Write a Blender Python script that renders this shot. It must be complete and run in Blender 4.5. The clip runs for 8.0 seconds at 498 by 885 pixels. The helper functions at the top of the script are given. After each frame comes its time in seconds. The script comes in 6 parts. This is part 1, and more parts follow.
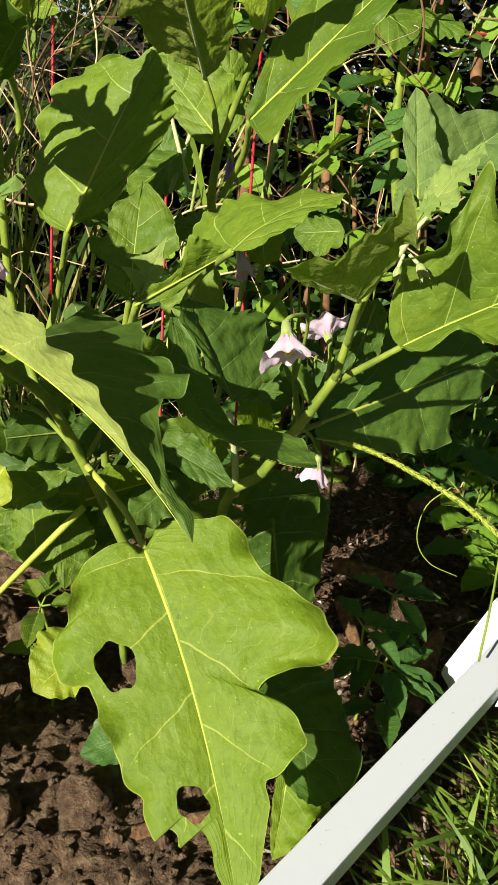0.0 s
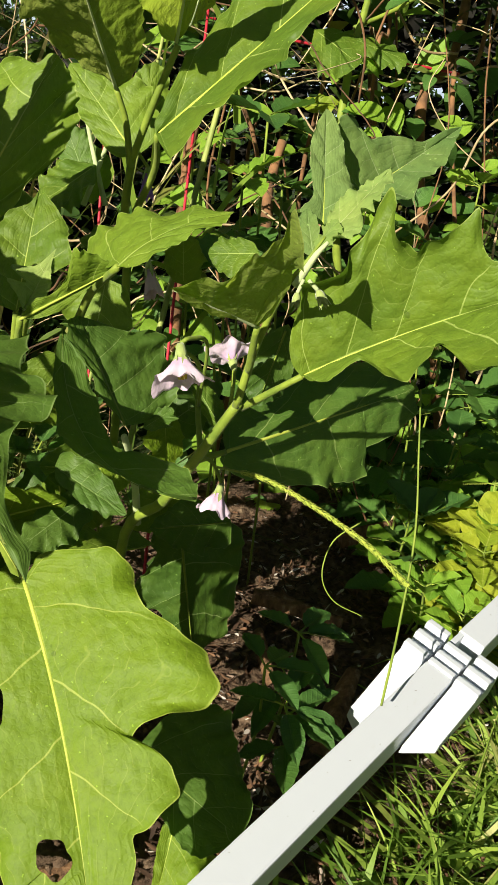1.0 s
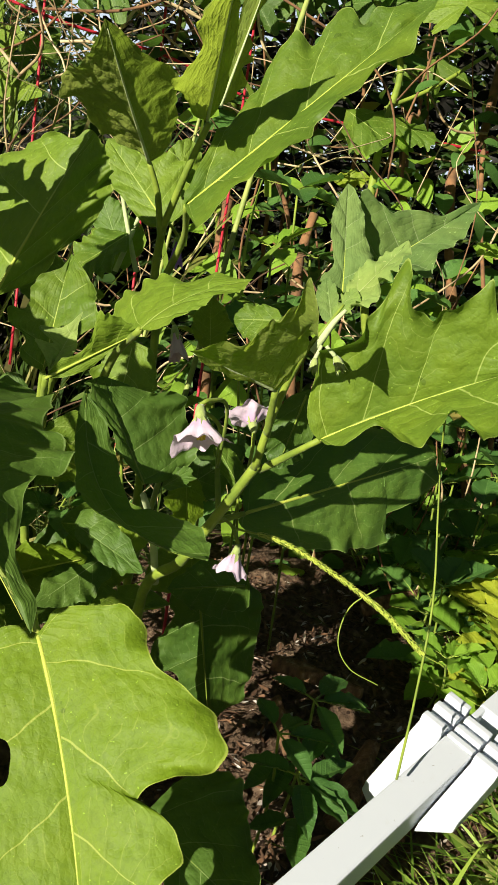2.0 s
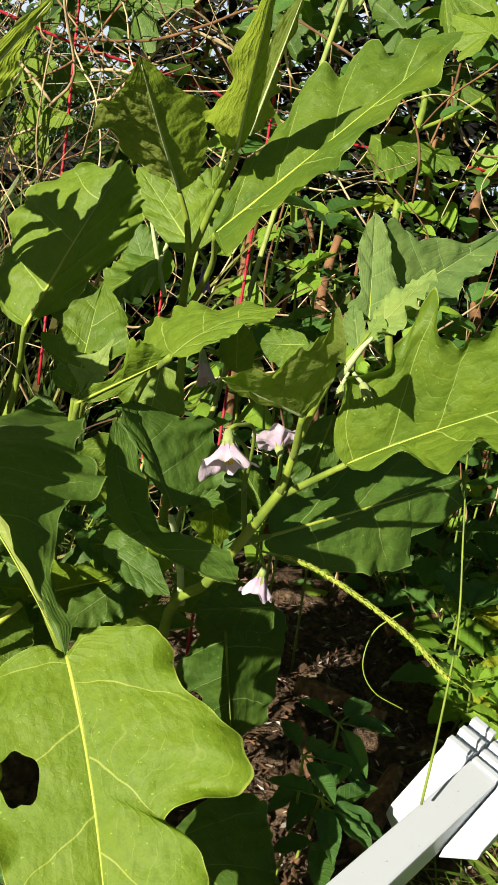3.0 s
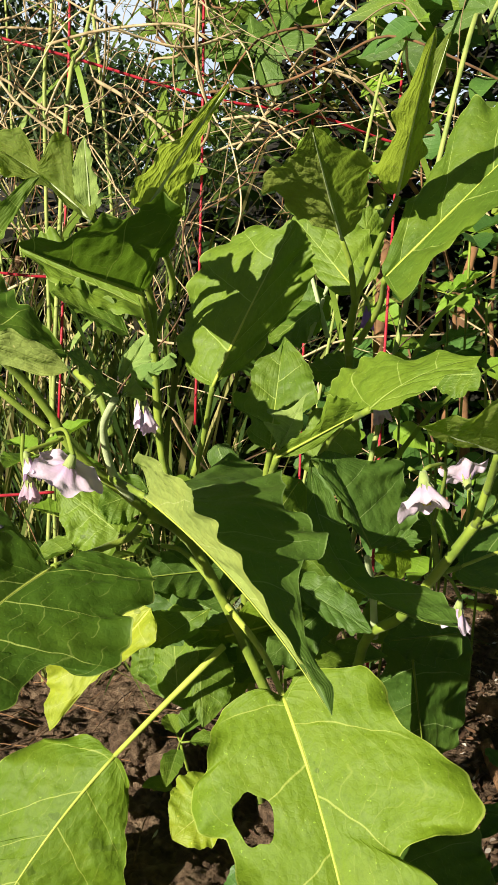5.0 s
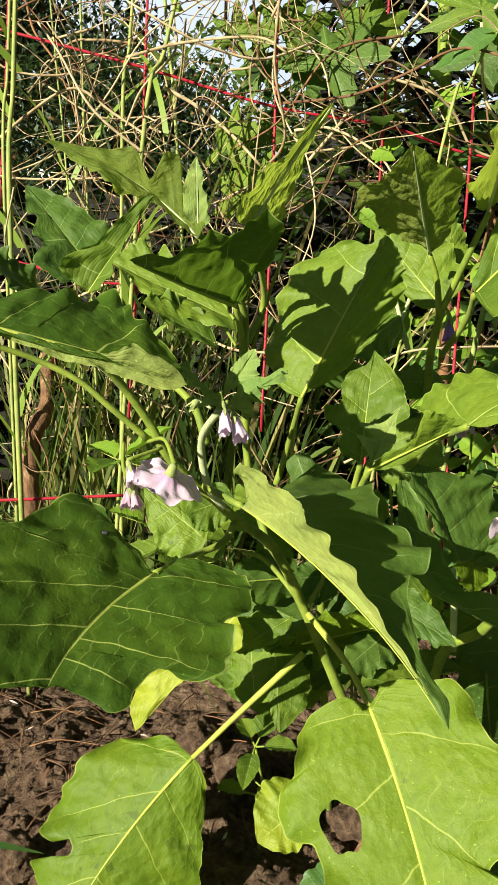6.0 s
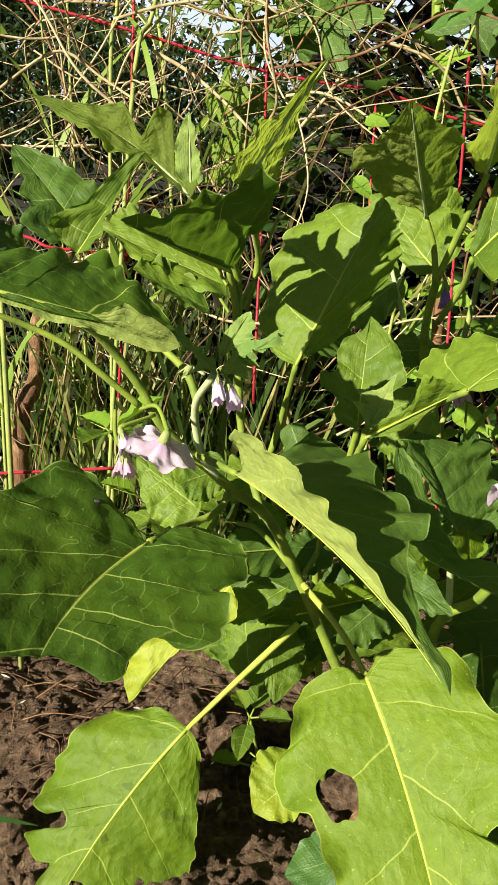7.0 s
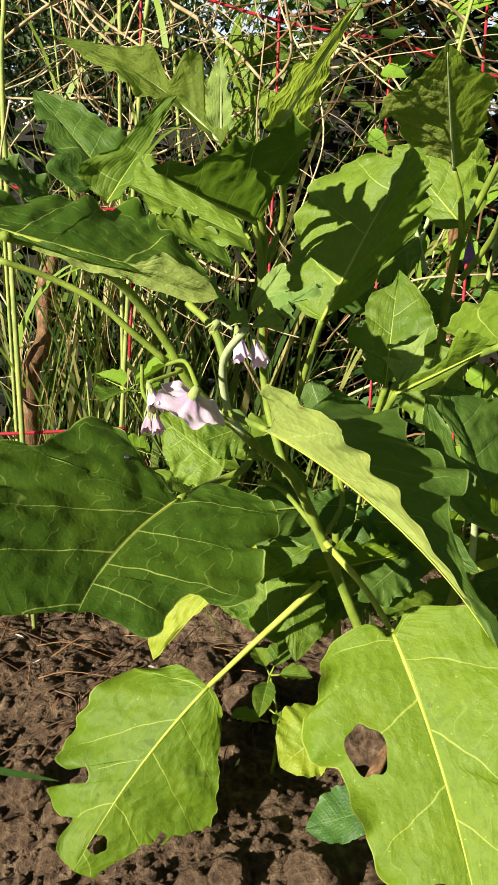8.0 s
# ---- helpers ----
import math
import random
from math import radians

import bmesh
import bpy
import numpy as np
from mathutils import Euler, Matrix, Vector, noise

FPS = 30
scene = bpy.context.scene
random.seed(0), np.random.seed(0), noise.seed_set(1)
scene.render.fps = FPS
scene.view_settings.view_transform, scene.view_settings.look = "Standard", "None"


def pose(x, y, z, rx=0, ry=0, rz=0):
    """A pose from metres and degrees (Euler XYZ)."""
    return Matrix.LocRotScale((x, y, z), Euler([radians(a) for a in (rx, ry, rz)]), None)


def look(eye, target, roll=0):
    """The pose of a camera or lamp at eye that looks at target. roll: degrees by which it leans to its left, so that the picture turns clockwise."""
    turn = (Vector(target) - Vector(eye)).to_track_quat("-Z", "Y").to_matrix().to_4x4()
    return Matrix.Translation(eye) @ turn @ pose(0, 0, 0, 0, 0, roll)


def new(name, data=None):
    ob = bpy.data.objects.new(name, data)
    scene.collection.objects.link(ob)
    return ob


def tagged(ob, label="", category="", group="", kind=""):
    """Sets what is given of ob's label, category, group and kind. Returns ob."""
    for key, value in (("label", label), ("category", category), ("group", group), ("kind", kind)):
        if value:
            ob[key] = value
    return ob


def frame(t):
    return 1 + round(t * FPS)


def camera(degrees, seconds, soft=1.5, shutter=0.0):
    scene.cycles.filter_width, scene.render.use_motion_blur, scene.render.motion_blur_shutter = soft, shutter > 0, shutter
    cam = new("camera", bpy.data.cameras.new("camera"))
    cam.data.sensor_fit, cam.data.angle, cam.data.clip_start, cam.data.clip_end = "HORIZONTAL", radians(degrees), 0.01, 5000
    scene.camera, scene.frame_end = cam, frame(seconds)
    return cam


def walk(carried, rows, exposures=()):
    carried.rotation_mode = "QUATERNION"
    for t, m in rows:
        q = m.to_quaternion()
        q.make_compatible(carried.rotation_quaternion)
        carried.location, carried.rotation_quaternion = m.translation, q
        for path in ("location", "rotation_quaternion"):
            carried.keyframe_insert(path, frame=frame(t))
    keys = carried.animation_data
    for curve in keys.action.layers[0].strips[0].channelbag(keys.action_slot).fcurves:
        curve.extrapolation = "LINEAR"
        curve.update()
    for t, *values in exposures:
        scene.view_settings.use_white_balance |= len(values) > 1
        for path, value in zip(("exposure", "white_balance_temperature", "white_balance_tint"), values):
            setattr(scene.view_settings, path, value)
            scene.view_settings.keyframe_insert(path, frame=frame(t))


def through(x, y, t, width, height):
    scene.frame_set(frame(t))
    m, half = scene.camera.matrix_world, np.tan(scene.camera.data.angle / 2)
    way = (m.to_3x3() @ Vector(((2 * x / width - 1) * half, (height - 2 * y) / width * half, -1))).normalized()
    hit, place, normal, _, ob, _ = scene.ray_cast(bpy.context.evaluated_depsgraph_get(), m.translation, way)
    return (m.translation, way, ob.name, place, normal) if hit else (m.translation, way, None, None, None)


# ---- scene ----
cam = camera(33.9, 8.0, soft=0.95)
METRES, EYE, TILT, LEAN, TURN = 0.30, 0.75, -24.0, -2.5, 0.0
ROWS = [
    (0, 0.0015, -0.0041, -0.0091, 0.011, 0.261, 0.013),
    (0.5, 0.0884, 0.0815, 0.0139, -1.855, 0.981, -2.404),
    (1, 0.1885, 0.1100, 0.0153, -2.832, 1.842, -2.163),
    (1.2, 0.2118, 0.1094, 0.0137, -1.564, 2.547, -1.448),
    (2.3, 0.2322, 0.0676, 0.0046, -0.217, 7.202, -4.826),
    (2.5, 0.2234, 0.0562, 0.0108, -0.001, 7.393, -5.106),
    (3, 0.2149, 0.0497, 0.0191, 0.822, 7.442, -4.379),
    (3.5, 0.2241, 0.0278, 0.0389, 1.301, 8.155, -3.171),
    (4, 0.2268, 0.0181, 0.0583, 2.596, 8.146, -1.458),
    (4.5, 0.1616, 0.0103, 0.0778, 5.540, 6.618, 0.300),
    (5, 0.0007, -0.0699, 0.1076, 9.506, 7.643, -0.690),
    (5.2, -0.0543, -0.0978, 0.1151, 10.479, 7.933, -1.765),
    (6.3, -0.1481, -0.1537, 0.1196, 12.223, 7.751, -2.192),
    (6.5, -0.1452, -0.1578, 0.1162, 11.807, 7.787, -2.460),
    (7, -0.1673, -0.1009, 0.1005, 11.365, 6.183, -1.925),
    (7.5, -0.2352, -0.0688, 0.0885, 10.632, 3.802, -1.338),
    (8, -0.2593, -0.0847, 0.0802, 11.139, 3.649, -1.868),
]
walk(cam, [(t, pose(0, 0, EYE, TILT, LEAN, TURN) @ pose(METRES * x, METRES * y, METRES * z, 90 + pitch, roll, yaw)) for t, x, y, z, yaw, pitch, roll in ROWS],
     [(0.0, 0.91), (1.0, 0.91), (3.5, 0.91), (5.0, 1.02), (6.5, 1.09), (8.0, 1.10)])

# ---------------------------------------------------------------- daylight
SUN = Vector((-0.520, -0.742, 0.423)).normalized()      # the way to the sun
world = bpy.data.worlds.new("daylight")
scene.world = world
world.use_nodes = True
wn = world.node_tree
sky = wn.nodes.new("ShaderNodeTexSky")
sky.sky_type, sky.sun_disc = "NISHITA", False
sky.sun_elevation = math.asin(SUN.z)
sky.sun_rotation = math.atan2(SUN.x, SUN.y)
wn.nodes["Background"].inputs["Strength"].default_value = 0.019
wn.links.new(sky.outputs[0], wn.nodes["Background"].inputs["Color"])
sun = new("sun", bpy.data.lights.new("sun", "SUN"))
sun.data.energy, sun.data.angle, sun.data.color = 5.3, radians(0.5), (1.0, 0.920, 0.76)
sun.matrix_world = look(SUN * 10, (0, 0, 0))

# ---------------------------------------------------------------- materials


class Nodes:
    """Short hand for node trees."""

    def __init__(self, name):
        self.mat = bpy.data.materials.new(name)
        self.mat.use_nodes = True
        self.t = self.mat.node_tree
        self.bsdf = self.t.nodes["Principled BSDF"]
        self.out = self.t.nodes["Material Output"]

    def put(self, socket, value):
        if isinstance(value, bpy.types.NodeSocket):
            self.t.links.new(value, socket)
        else:
            socket.default_value = value

    def math(self, op, a, b=0.0, c=0.0, clamp=False):
        n = self.t.nodes.new("ShaderNodeMath")
        n.operation, n.use_clamp = op, clamp
        for s, v in zip(n.inputs, (a, b, c)):
            self.put(s, v)
        return n.outputs[0]

    def noise(self, scale, detail=4.0, rough=0.55, vec=None):
        n = self.t.nodes.new("ShaderNodeTexNoise")
        n.inputs["Scale"].default_value, n.inputs["Detail"].default_value, n.inputs["Roughness"].default_value = scale, detail, rough
        self.put(n.inputs["Vector"], vec if vec is not None else self.coord("Object"))
        return n.outputs[0]

    def cells(self, scale, feature="DISTANCE_TO_EDGE", vec=None):
        n = self.t.nodes.new("ShaderNodeTexVoronoi")
        n.feature = feature
        n.inputs["Scale"].default_value = scale
        self.put(n.inputs["Vector"], vec if vec is not None else self.coord("Object"))
        return n.outputs["Distance"]

    def coord(self, which):
        return self.t.nodes.new("ShaderNodeTexCoord").outputs[which]

    def random(self):
        return self.t.nodes.new("ShaderNodeObjectInfo").outputs["Random"]

    def island(self):
        return self.t.nodes.new("ShaderNodeNewGeometry").outputs["Random Per Island"]

    def step(self, v, lo, hi, to_lo=0.0, to_hi=1.0):
        n = self.t.nodes.new("ShaderNodeMapRange")
        n.interpolation_type = "SMOOTHSTEP"
        for s, x in zip(n.inputs, (v, lo, hi, to_lo, to_hi)):
            self.put(s, x)
        return n.outputs[0]

    def mix(self, f, a, b):
        n = self.t.nodes.new("ShaderNodeMix")
        n.data_type = "RGBA"
        self.put(n.inputs[0], f)
        for s, v in zip(n.inputs[6:8], (a, b)):
            self.put(s, v if isinstance(v, bpy.types.NodeSocket) else (*v, 1.0))
        return n.outputs[2]

    def ramp(self, f, stops):
        n = self.t.nodes.new("ShaderNodeValToRGB")
        e = n.color_ramp.elements
        while len(e) < len(stops):
            e.new(0.5)
        for el, (p, c) in zip(e, stops):
            el.position, el.color = p, (*c, 1.0)
        self.put(n.inputs[0], f)
        return n.outputs[0]

    def bump(self, h, strength=0.5, distance=0.002):
        n = self.t.nodes.new("ShaderNodeBump")
        n.inputs["Strength"].default_value, n.inputs["Distance"].default_value = strength, distance
        self.put(n.inputs["Height"], h)
        self.t.links.new(n.outputs[0], self.bsdf.inputs["Normal"])
        return n.outputs[0]

    def surface(self, color, rough=0.6, spec=0.4, sheen=0.0):
        self.put(self.bsdf.inputs["Base Color"], color if isinstance(color, bpy.types.NodeSocket) else (*color, 1.0))
        self.put(self.bsdf.inputs["Roughness"], rough)
        self.bsdf.inputs["Specular IOR Level"].default_value = spec
        self.bsdf.inputs["Sheen Weight"].default_value = sheen
        return self

    def see_through(self, color, share, normal=None):
        """Light that passes through a thin blade."""
        tr, mx = self.t.nodes.new("ShaderNodeBsdfTranslucent"), self.t.nodes.new("ShaderNodeMixShader")
        self.put(tr.inputs["Color"], color if isinstance(color, bpy.types.NodeSocket) else (*color, 1.0))
        if normal is not None:
            self.t.links.new(normal, tr.inputs["Normal"])
        mx.inputs[0].default_value = share
        self.t.links.new(self.bsdf.outputs[0], mx.inputs[1])
        self.t.links.new(tr.outputs[0], mx.inputs[2])
        self.t.links.new(mx.outputs[0], self.out.inputs["Surface"])
        return self


def blade_material(name, dark, light, vein, through, share=0.26, rough=0.5, veins=4.6, net=230.0, vein_mix=0.75, spots=0.0, sheen=0.0, crossings=6.0, puff=0.24, vein_width=1.0):
    """A broad leaf: midrib, side veins and a fine net of veins over its length (u) and width (v)."""
    k = Nodes(name)
    sep = k.t.nodes.new("ShaderNodeSeparateXYZ")
    k.put(sep.inputs[0], k.coord("UV"))
    s, side = sep.outputs[0], k.math("ABSOLUTE", k.math("MULTIPLY_ADD", sep.outputs[1], 2.0, -1.0))
    wob = k.math("MULTIPLY", k.math("SUBTRACT", k.noise(22.0, 2.0), 0.5), 0.22)
    q = k.math("ADD", k.math("SUBTRACT", k.math("MULTIPLY", s, veins), k.math("MULTIPLY", side, 0.85)), wob)
    off = k.math("ABSOLUTE", k.math("SUBTRACT", k.math("FRACT", q), 0.5))
    width = k.math("MULTIPLY_ADD", side, -0.014 * vein_width, 0.020 * vein_width)
    lateral = k.math("SUBTRACT", 1.0, k.step(off, k.math("MULTIPLY", width, 0.3), width))
    lateral = k.math("MULTIPLY", lateral, k.step(side, 0.75, 0.95, 1.0, 0.15))
    rib = k.math("SUBTRACT", 1.0, k.step(side, k.math("MULTIPLY_ADD", s, -0.008, 0.012), k.math("MULTIPLY_ADD", s, -0.018, 0.030)))
    mask = k.math("MAXIMUM", rib, k.math("MULTIPLY", lateral, vein_mix))
    bay = k.math("FLOOR", q)
    bow = k.math("MULTIPLY", k.math("SINE", k.math("MULTIPLY", k.math("FRACT", q), 6.283)), 0.16)
    cross = k.math("ADD", k.math("ADD", k.math("MULTIPLY", side, crossings), k.math("MULTIPLY", bay, 0.37)), k.math("ADD", bow, k.math("MULTIPLY", k.math("SUBTRACT", k.noise(38.0, 2.0), 0.5), 1.2)))
    off2 = k.math("ABSOLUTE", k.math("SUBTRACT", k.math("FRACT", cross), 0.5))
    third = k.math("MULTIPLY", k.step(off2, 0.008, 0.034, 1.0, 0.0), k.step(k.noise(24.0, 2.0), 0.34, 0.56))
    fine = k.cells(net)
    blister = k.math("MINIMUM", k.cells(105.0), 0.32)
    tone = k.math("ADD", k.math("MULTIPLY", k.noise(9.0, 3.0), 0.7), k.math("MULTIPLY", k.random(), 0.45))
    col = k.mix(k.step(tone, 0.35, 0.85), dark, light)
    grain = k.math("MULTIPLY", k.step(k.noise(180.0, 3.0, 0.7), 0.40, 0.72), 0.32)
    col = k.mix(grain, col, tuple(c * 0.62 for c in dark))
    patch = k.math("MULTIPLY", k.step(k.noise(16.0, 4.0, 0.65), 0.42, 0.70), 0.30)
    col = k.mix(patch, col, (light[0] * 1.35, light[1] * 1.15, light[2] * 0.9))
    fleck = k.math("MULTIPLY", k.step(k.noise(75.0, 2.0), 0.73, 0.77), 0.45)
    col = k.mix(fleck, col, tuple(c * 0.45 for c in dark))
    speck = k.math("MULTIPLY", k.step(k.noise(320.0, 1.0), 0.735, 0.76), 0.5)
    col = k.mix(speck, col, tuple(min(0.6, c * 2.4 + 0.02) for c in light))
    wet = k.math("MULTIPLY", k.step(k.noise(34.0, 2.0), 0.700, 0.715), 0.55)
    col = k.mix(wet, col, tuple(c * 0.5 for c in dark))
    if spots:
        col = k.mix(k.math("MULTIPLY", k.step(k.noise(26.0, 4.0), 0.56, 0.72), spots), col, (0.42, 0.36, 0.06))
    col = k.mix(k.math("MULTIPLY", third, 0.24 * vein_mix), col, vein)
    col = k.mix(k.math("MULTIPLY", mask, 0.72), col, vein)
    # Light caught on the rim, painted as a thin line in the vein colour.
    col = k.mix(k.math("MULTIPLY", k.step(side, 0.984, 0.992), 0.45), col, vein)
    relief = k.math("ADD", k.math("MULTIPLY", k.step(off, 0.0, 0.22), 0.7), k.math("MULTIPLY", k.step(off2, 0.0, 0.28), 0.35))
    relief = k.math("ADD", relief, k.math("ADD", k.math("MULTIPLY", k.math("MINIMUM", fine, 0.25), 0.8), k.math("MULTIPLY", k.noise(420.0, 3.0), 0.16)))
    relief = k.math("ADD", relief, k.math("MULTIPLY", blister, 0.75))
    nrm = k.bump(relief, puff, 0.0020)
    k.surface(col, k.math("MULTIPLY_ADD", k.noise(30.0, 3.0), 0.25, rough - 0.04), 0.32, sheen)
    k.see_through(k.mix(k.math("MULTIPLY", k.math("MAXIMUM", mask, k.math("MULTIPLY", third, 0.6)), 0.5), through, tuple(c * 0.6 for c in vein)), share, nrm)
    return k.mat


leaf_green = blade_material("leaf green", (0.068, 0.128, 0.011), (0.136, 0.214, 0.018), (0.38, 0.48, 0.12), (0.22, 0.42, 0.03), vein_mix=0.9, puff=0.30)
# Base green darkened to hold the shade lying on these leaves.
leaf_veined = blade_material("veined leaf darkened for shade", (0.044, 0.098, 0.007), (0.086, 0.162, 0.012), (0.46, 0.56, 0.13), (0.22, 0.40, 0.03), veins=5.0, vein_mix=1.0, crossings=5.0, puff=0.22, vein_width=1.25)
# Same leaf as leaf_green, coloured as sunlit here, as shaded in the next two.
leaf_lit = blade_material("leaf sunlit yellowish green", (0.080, 0.152, 0.005), (0.124, 0.202, 0.008), (0.40, 0.46, 0.09), (0.28, 0.42, 0.02), share=0.24, puff=0.30, rough=0.56)
leaf_shaded = blade_material("leaf shade green", (0.046, 0.100, 0.013), (0.080, 0.150, 0.022), (0.26, 0.36, 0.12), (0.15, 0.30, 0.02), vein_mix=0.9)
leaf_mid = blade_material("leaf part-shade green", (0.056, 0.122, 0.018), (0.105, 0.190, 0.030), (0.34, 0.44, 0.14), (0.18, 0.36, 0.03))
leaf_under = blade_material("leaf underside", (0.145, 0.205, 0.035), (0.215, 0.275, 0.050), (0.36, 0.42, 0.13), (0.26, 0.38, 0.04), veins=5.0, rough=0.72, puff=0.6, crossings=4.5, share=0.40)
# Underside tone, paled further for the parts that the sun strikes.
leaf_pale = blade_material("pale sunlit leaf underside", (0.20, 0.275, 0.060), (0.27, 0.34, 0.080), (0.40, 0.46, 0.16), (0.30, 0.42, 0.05), veins=5.0, rough=0.70, puff=0.4, crossings=4.5, share=0.30)
# leaf_under with its passed light raised, for leaves lit from behind.
leaf_backlit = blade_material("backlit leaf underside", (0.140, 0.205, 0.032), (0.205, 0.270, 0.048), (0.36, 0.42, 0.13), (0.44, 0.58, 0.06), veins=5.0, rough=0.70, puff=0.6, crossings=4.5, share=0.55)
leaf_young = blade_material("young downy leaf", (0.130, 0.225, 0.050), (0.225, 0.315, 0.085), (0.42, 0.48, 0.20), (0.26, 0.42, 0.06), rough=0.8)
leaf_sage = blade_material("downy greyish leaf", (0.090, 0.165, 0.040), (0.145, 0.225, 0.062), (0.34, 0.42, 0.20), (0.18, 0.34, 0.06), rough=0.8, share=0.28)
leaf_yellow = blade_material("yellowing leaf", (0.17, 0.25, 0.015), (0.30, 0.35, 0.025), (0.46, 0.48, 0.11), (0.44, 0.48, 0.03), spots=0.18)
leaf_weed = blade_material("weed leaf", (0.040, 0.105, 0.022), (0.085, 0.185, 0.035), (0.16, 0.28, 0.07), (0.16, 0.36, 0.04), veins=9.0, rough=0.42, sheen=0.0)
leaf_lime = blade_material("bright weed leaf", (0.11, 0.23, 0.02), (0.19, 0.33, 0.03), (0.30, 0.42, 0.10), (0.30, 0.52, 0.03), veins=5.5, rough=0.45, sheen=0.0)


def stem_material(name, a, b, rough=0.6, scale=40.0):
    k = Nodes(name)
    f = k.math("ADD", k.math("MULTIPLY", k.noise(scale, 4.0), 0.8), k.math("MULTIPLY", k.island(), 0.35))
    h = k.noise(600.0, 3.0)
    k.bump(k.math("ADD", h, k.math("MULTIPLY", k.noise(90.0, 2.0), 1.5)), 0.35, 0.0012)
    return k.surface(k.mix(k.step(f, 0.3, 0.85), a, b), rough, 0.3, 0.06).mat


stem_green = stem_material("green stem", (0.080, 0.135, 0.014), (0.23, 0.30, 0.032))
stem_pale = stem_material("pale yellow green stem", (0.25, 0.33, 0.035), (0.40, 0.45, 0.07))
stem_downy = stem_material("downy young stem", (0.30, 0.37, 0.17), (0.44, 0.50, 0.27), 0.85)
vine_tan = stem_material("dry tan vine", (0.20, 0.14, 0.065), (0.58, 0.46, 0.27), 0.8)
vine_brown = stem_material("dead brown stem", (0.055, 0.032, 0.018), (0.26, 0.13, 0.055), 0.85)
reed_green = stem_material("green reed", (0.13, 0.20, 0.04), (0.34, 0.38, 0.10), 0.6)
wire_red = stem_material("red coated wire", (0.26, 0.008, 0.016), (0.46, 0.02, 0.04), 0.5)
# Near-black colour that stands in for the shade deep in the hedge.
hedge_shade = stem_material("near-black shade leaves", (0.004, 0.004, 0.002), (0.014, 0.012, 0.005), 0.9)


def thin_material(name, stops, through, share=0.35, rough=0.5):
    """Many small blades, each of its own tone."""
    k = Nodes(name)
    f = k.math("ADD", k.math("MULTIPLY", k.island(), 0.8), k.math("MULTIPLY", k.noise(14.0, 3.0), 0.35))
    col = k.ramp(f, stops)
    k.bump(k.noise(260.0, 2.0), 0.3, 0.001)
    k.surface(col, rough, 0.35)
    return k.see_through(k.mix(0.5, col, through), share).mat


grass_mat = thin_material("grass blade", ((0.0, (0.040, 0.095, 0.014)), (0.5, (0.150, 0.26, 0.032)), (0.85, (0.29, 0.40, 0.06)), (1.0, (0.40, 0.38, 0.14))), (0.30, 0.45, 0.04))
tall_mat = thin_material("tall grass blade", ((0.0, (0.022, 0.050, 0.010)), (0.5, (0.046, 0.092, 0.014)), (0.76, (0.15, 0.20, 0.035)), (1.0, (0.46, 0.38, 0.17))), (0.20, 0.26, 0.03))
hedge_mat = thin_material("hedge leaf", ((0.0, (0.012, 0.034, 0.008)), (0.5, (0.036, 0.078, 0.016)), (0.9, (0.11, 0.17, 0.03)), (1.0, (0.28, 0.24, 0.06))), (0.16, 0.30, 0.03))
# Tree leaves with the crown's shade put into their colour.
tree_shade_mat = thin_material("shade-darkened tree leaf", ((0.0, (0.006, 0.014, 0.004)), (0.6, (0.016, 0.034, 0.008)), (1.0, (0.045, 0.075, 0.016))), (0.05, 0.09, 0.01), 0.2)
litter_mat = thin_material("dry leaf litter", ((0.0, (0.018, 0.012, 0.008)), (0.55, (0.075, 0.040, 0.022)), (0.86, (0.20, 0.105, 0.055)), (0.97, (0.62, 0.57, 0.50))), (0.2, 0.1, 0.04), 0.1, 0.8)

k = Nodes("garden soil")
lump = k.math("ADD", k.math("MULTIPLY", k.noise(26.0, 8.0, 0.68), 0.7), k.math("MULTIPLY", k.cells(90.0, "F1"), 0.35))
k.bump(k.math("ADD", lump, k.math("MULTIPLY", k.noise(330.0, 5.0, 0.7), 0.5)), 1.0, 0.022)
k.surface(k.ramp(lump, ((0.25, (0.040, 0.027, 0.019)), (0.55, (0.165, 0.108, 0.068)), (0.8, (0.36, 0.26, 0.17)))), 0.92, 0.15)
soil_mat = k.mat

k = Nodes("grassy ground")
gcol = k.ramp(k.noise(3.0, 9.0, 0.7), ((0.3, (0.022, 0.036, 0.010)), (0.6, (0.050, 0.080, 0.018)), (0.8, (0.13, 0.14, 0.05))))
k.bump(k.noise(40.0, 8.0, 0.7), 0.8, 0.03)
k.surface(gcol, 0.9, 0.2)
ground_mat = k.mat

k = Nodes("white plastic")
dirt = k.step(k.noise(34.0, 6.0, 0.65), 0.60, 0.78)
speck = k.step(k.noise(190.0, 2.0), 0.72, 0.76)
pc = k.mix(k.math("MULTIPLY", dirt, 0.30), (0.60, 0.64, 0.70), (0.44, 0.42, 0.35))
pc = k.mix(k.math("MULTIPLY", speck, 0.6), pc, (0.16, 0.14, 0.10))
k.bump(k.noise(60.0, 3.0), 0.08, 0.002)
k.surface(pc, 0.38, 0.5)
plastic_mat = k.mat

k = Nodes("weathered wood")
mp = k.t.nodes.new("ShaderNodeMapping")
mp.inputs["Scale"].default_value = (1.0, 1.0, 0.12)
k.put(mp.inputs[0], k.coord("Object"))
grain = k.noise(90.0, 7.0, 0.65, mp.outputs[0])
k.bump(grain, 0.9, 0.006)
k.surface(k.ramp(grain, ((0.3, (0.05, 0.03, 0.018)), (0.55, (0.20, 0.11, 0.055)), (0.8, (0.42, 0.30, 0.19)))), 0.88, 0.2)
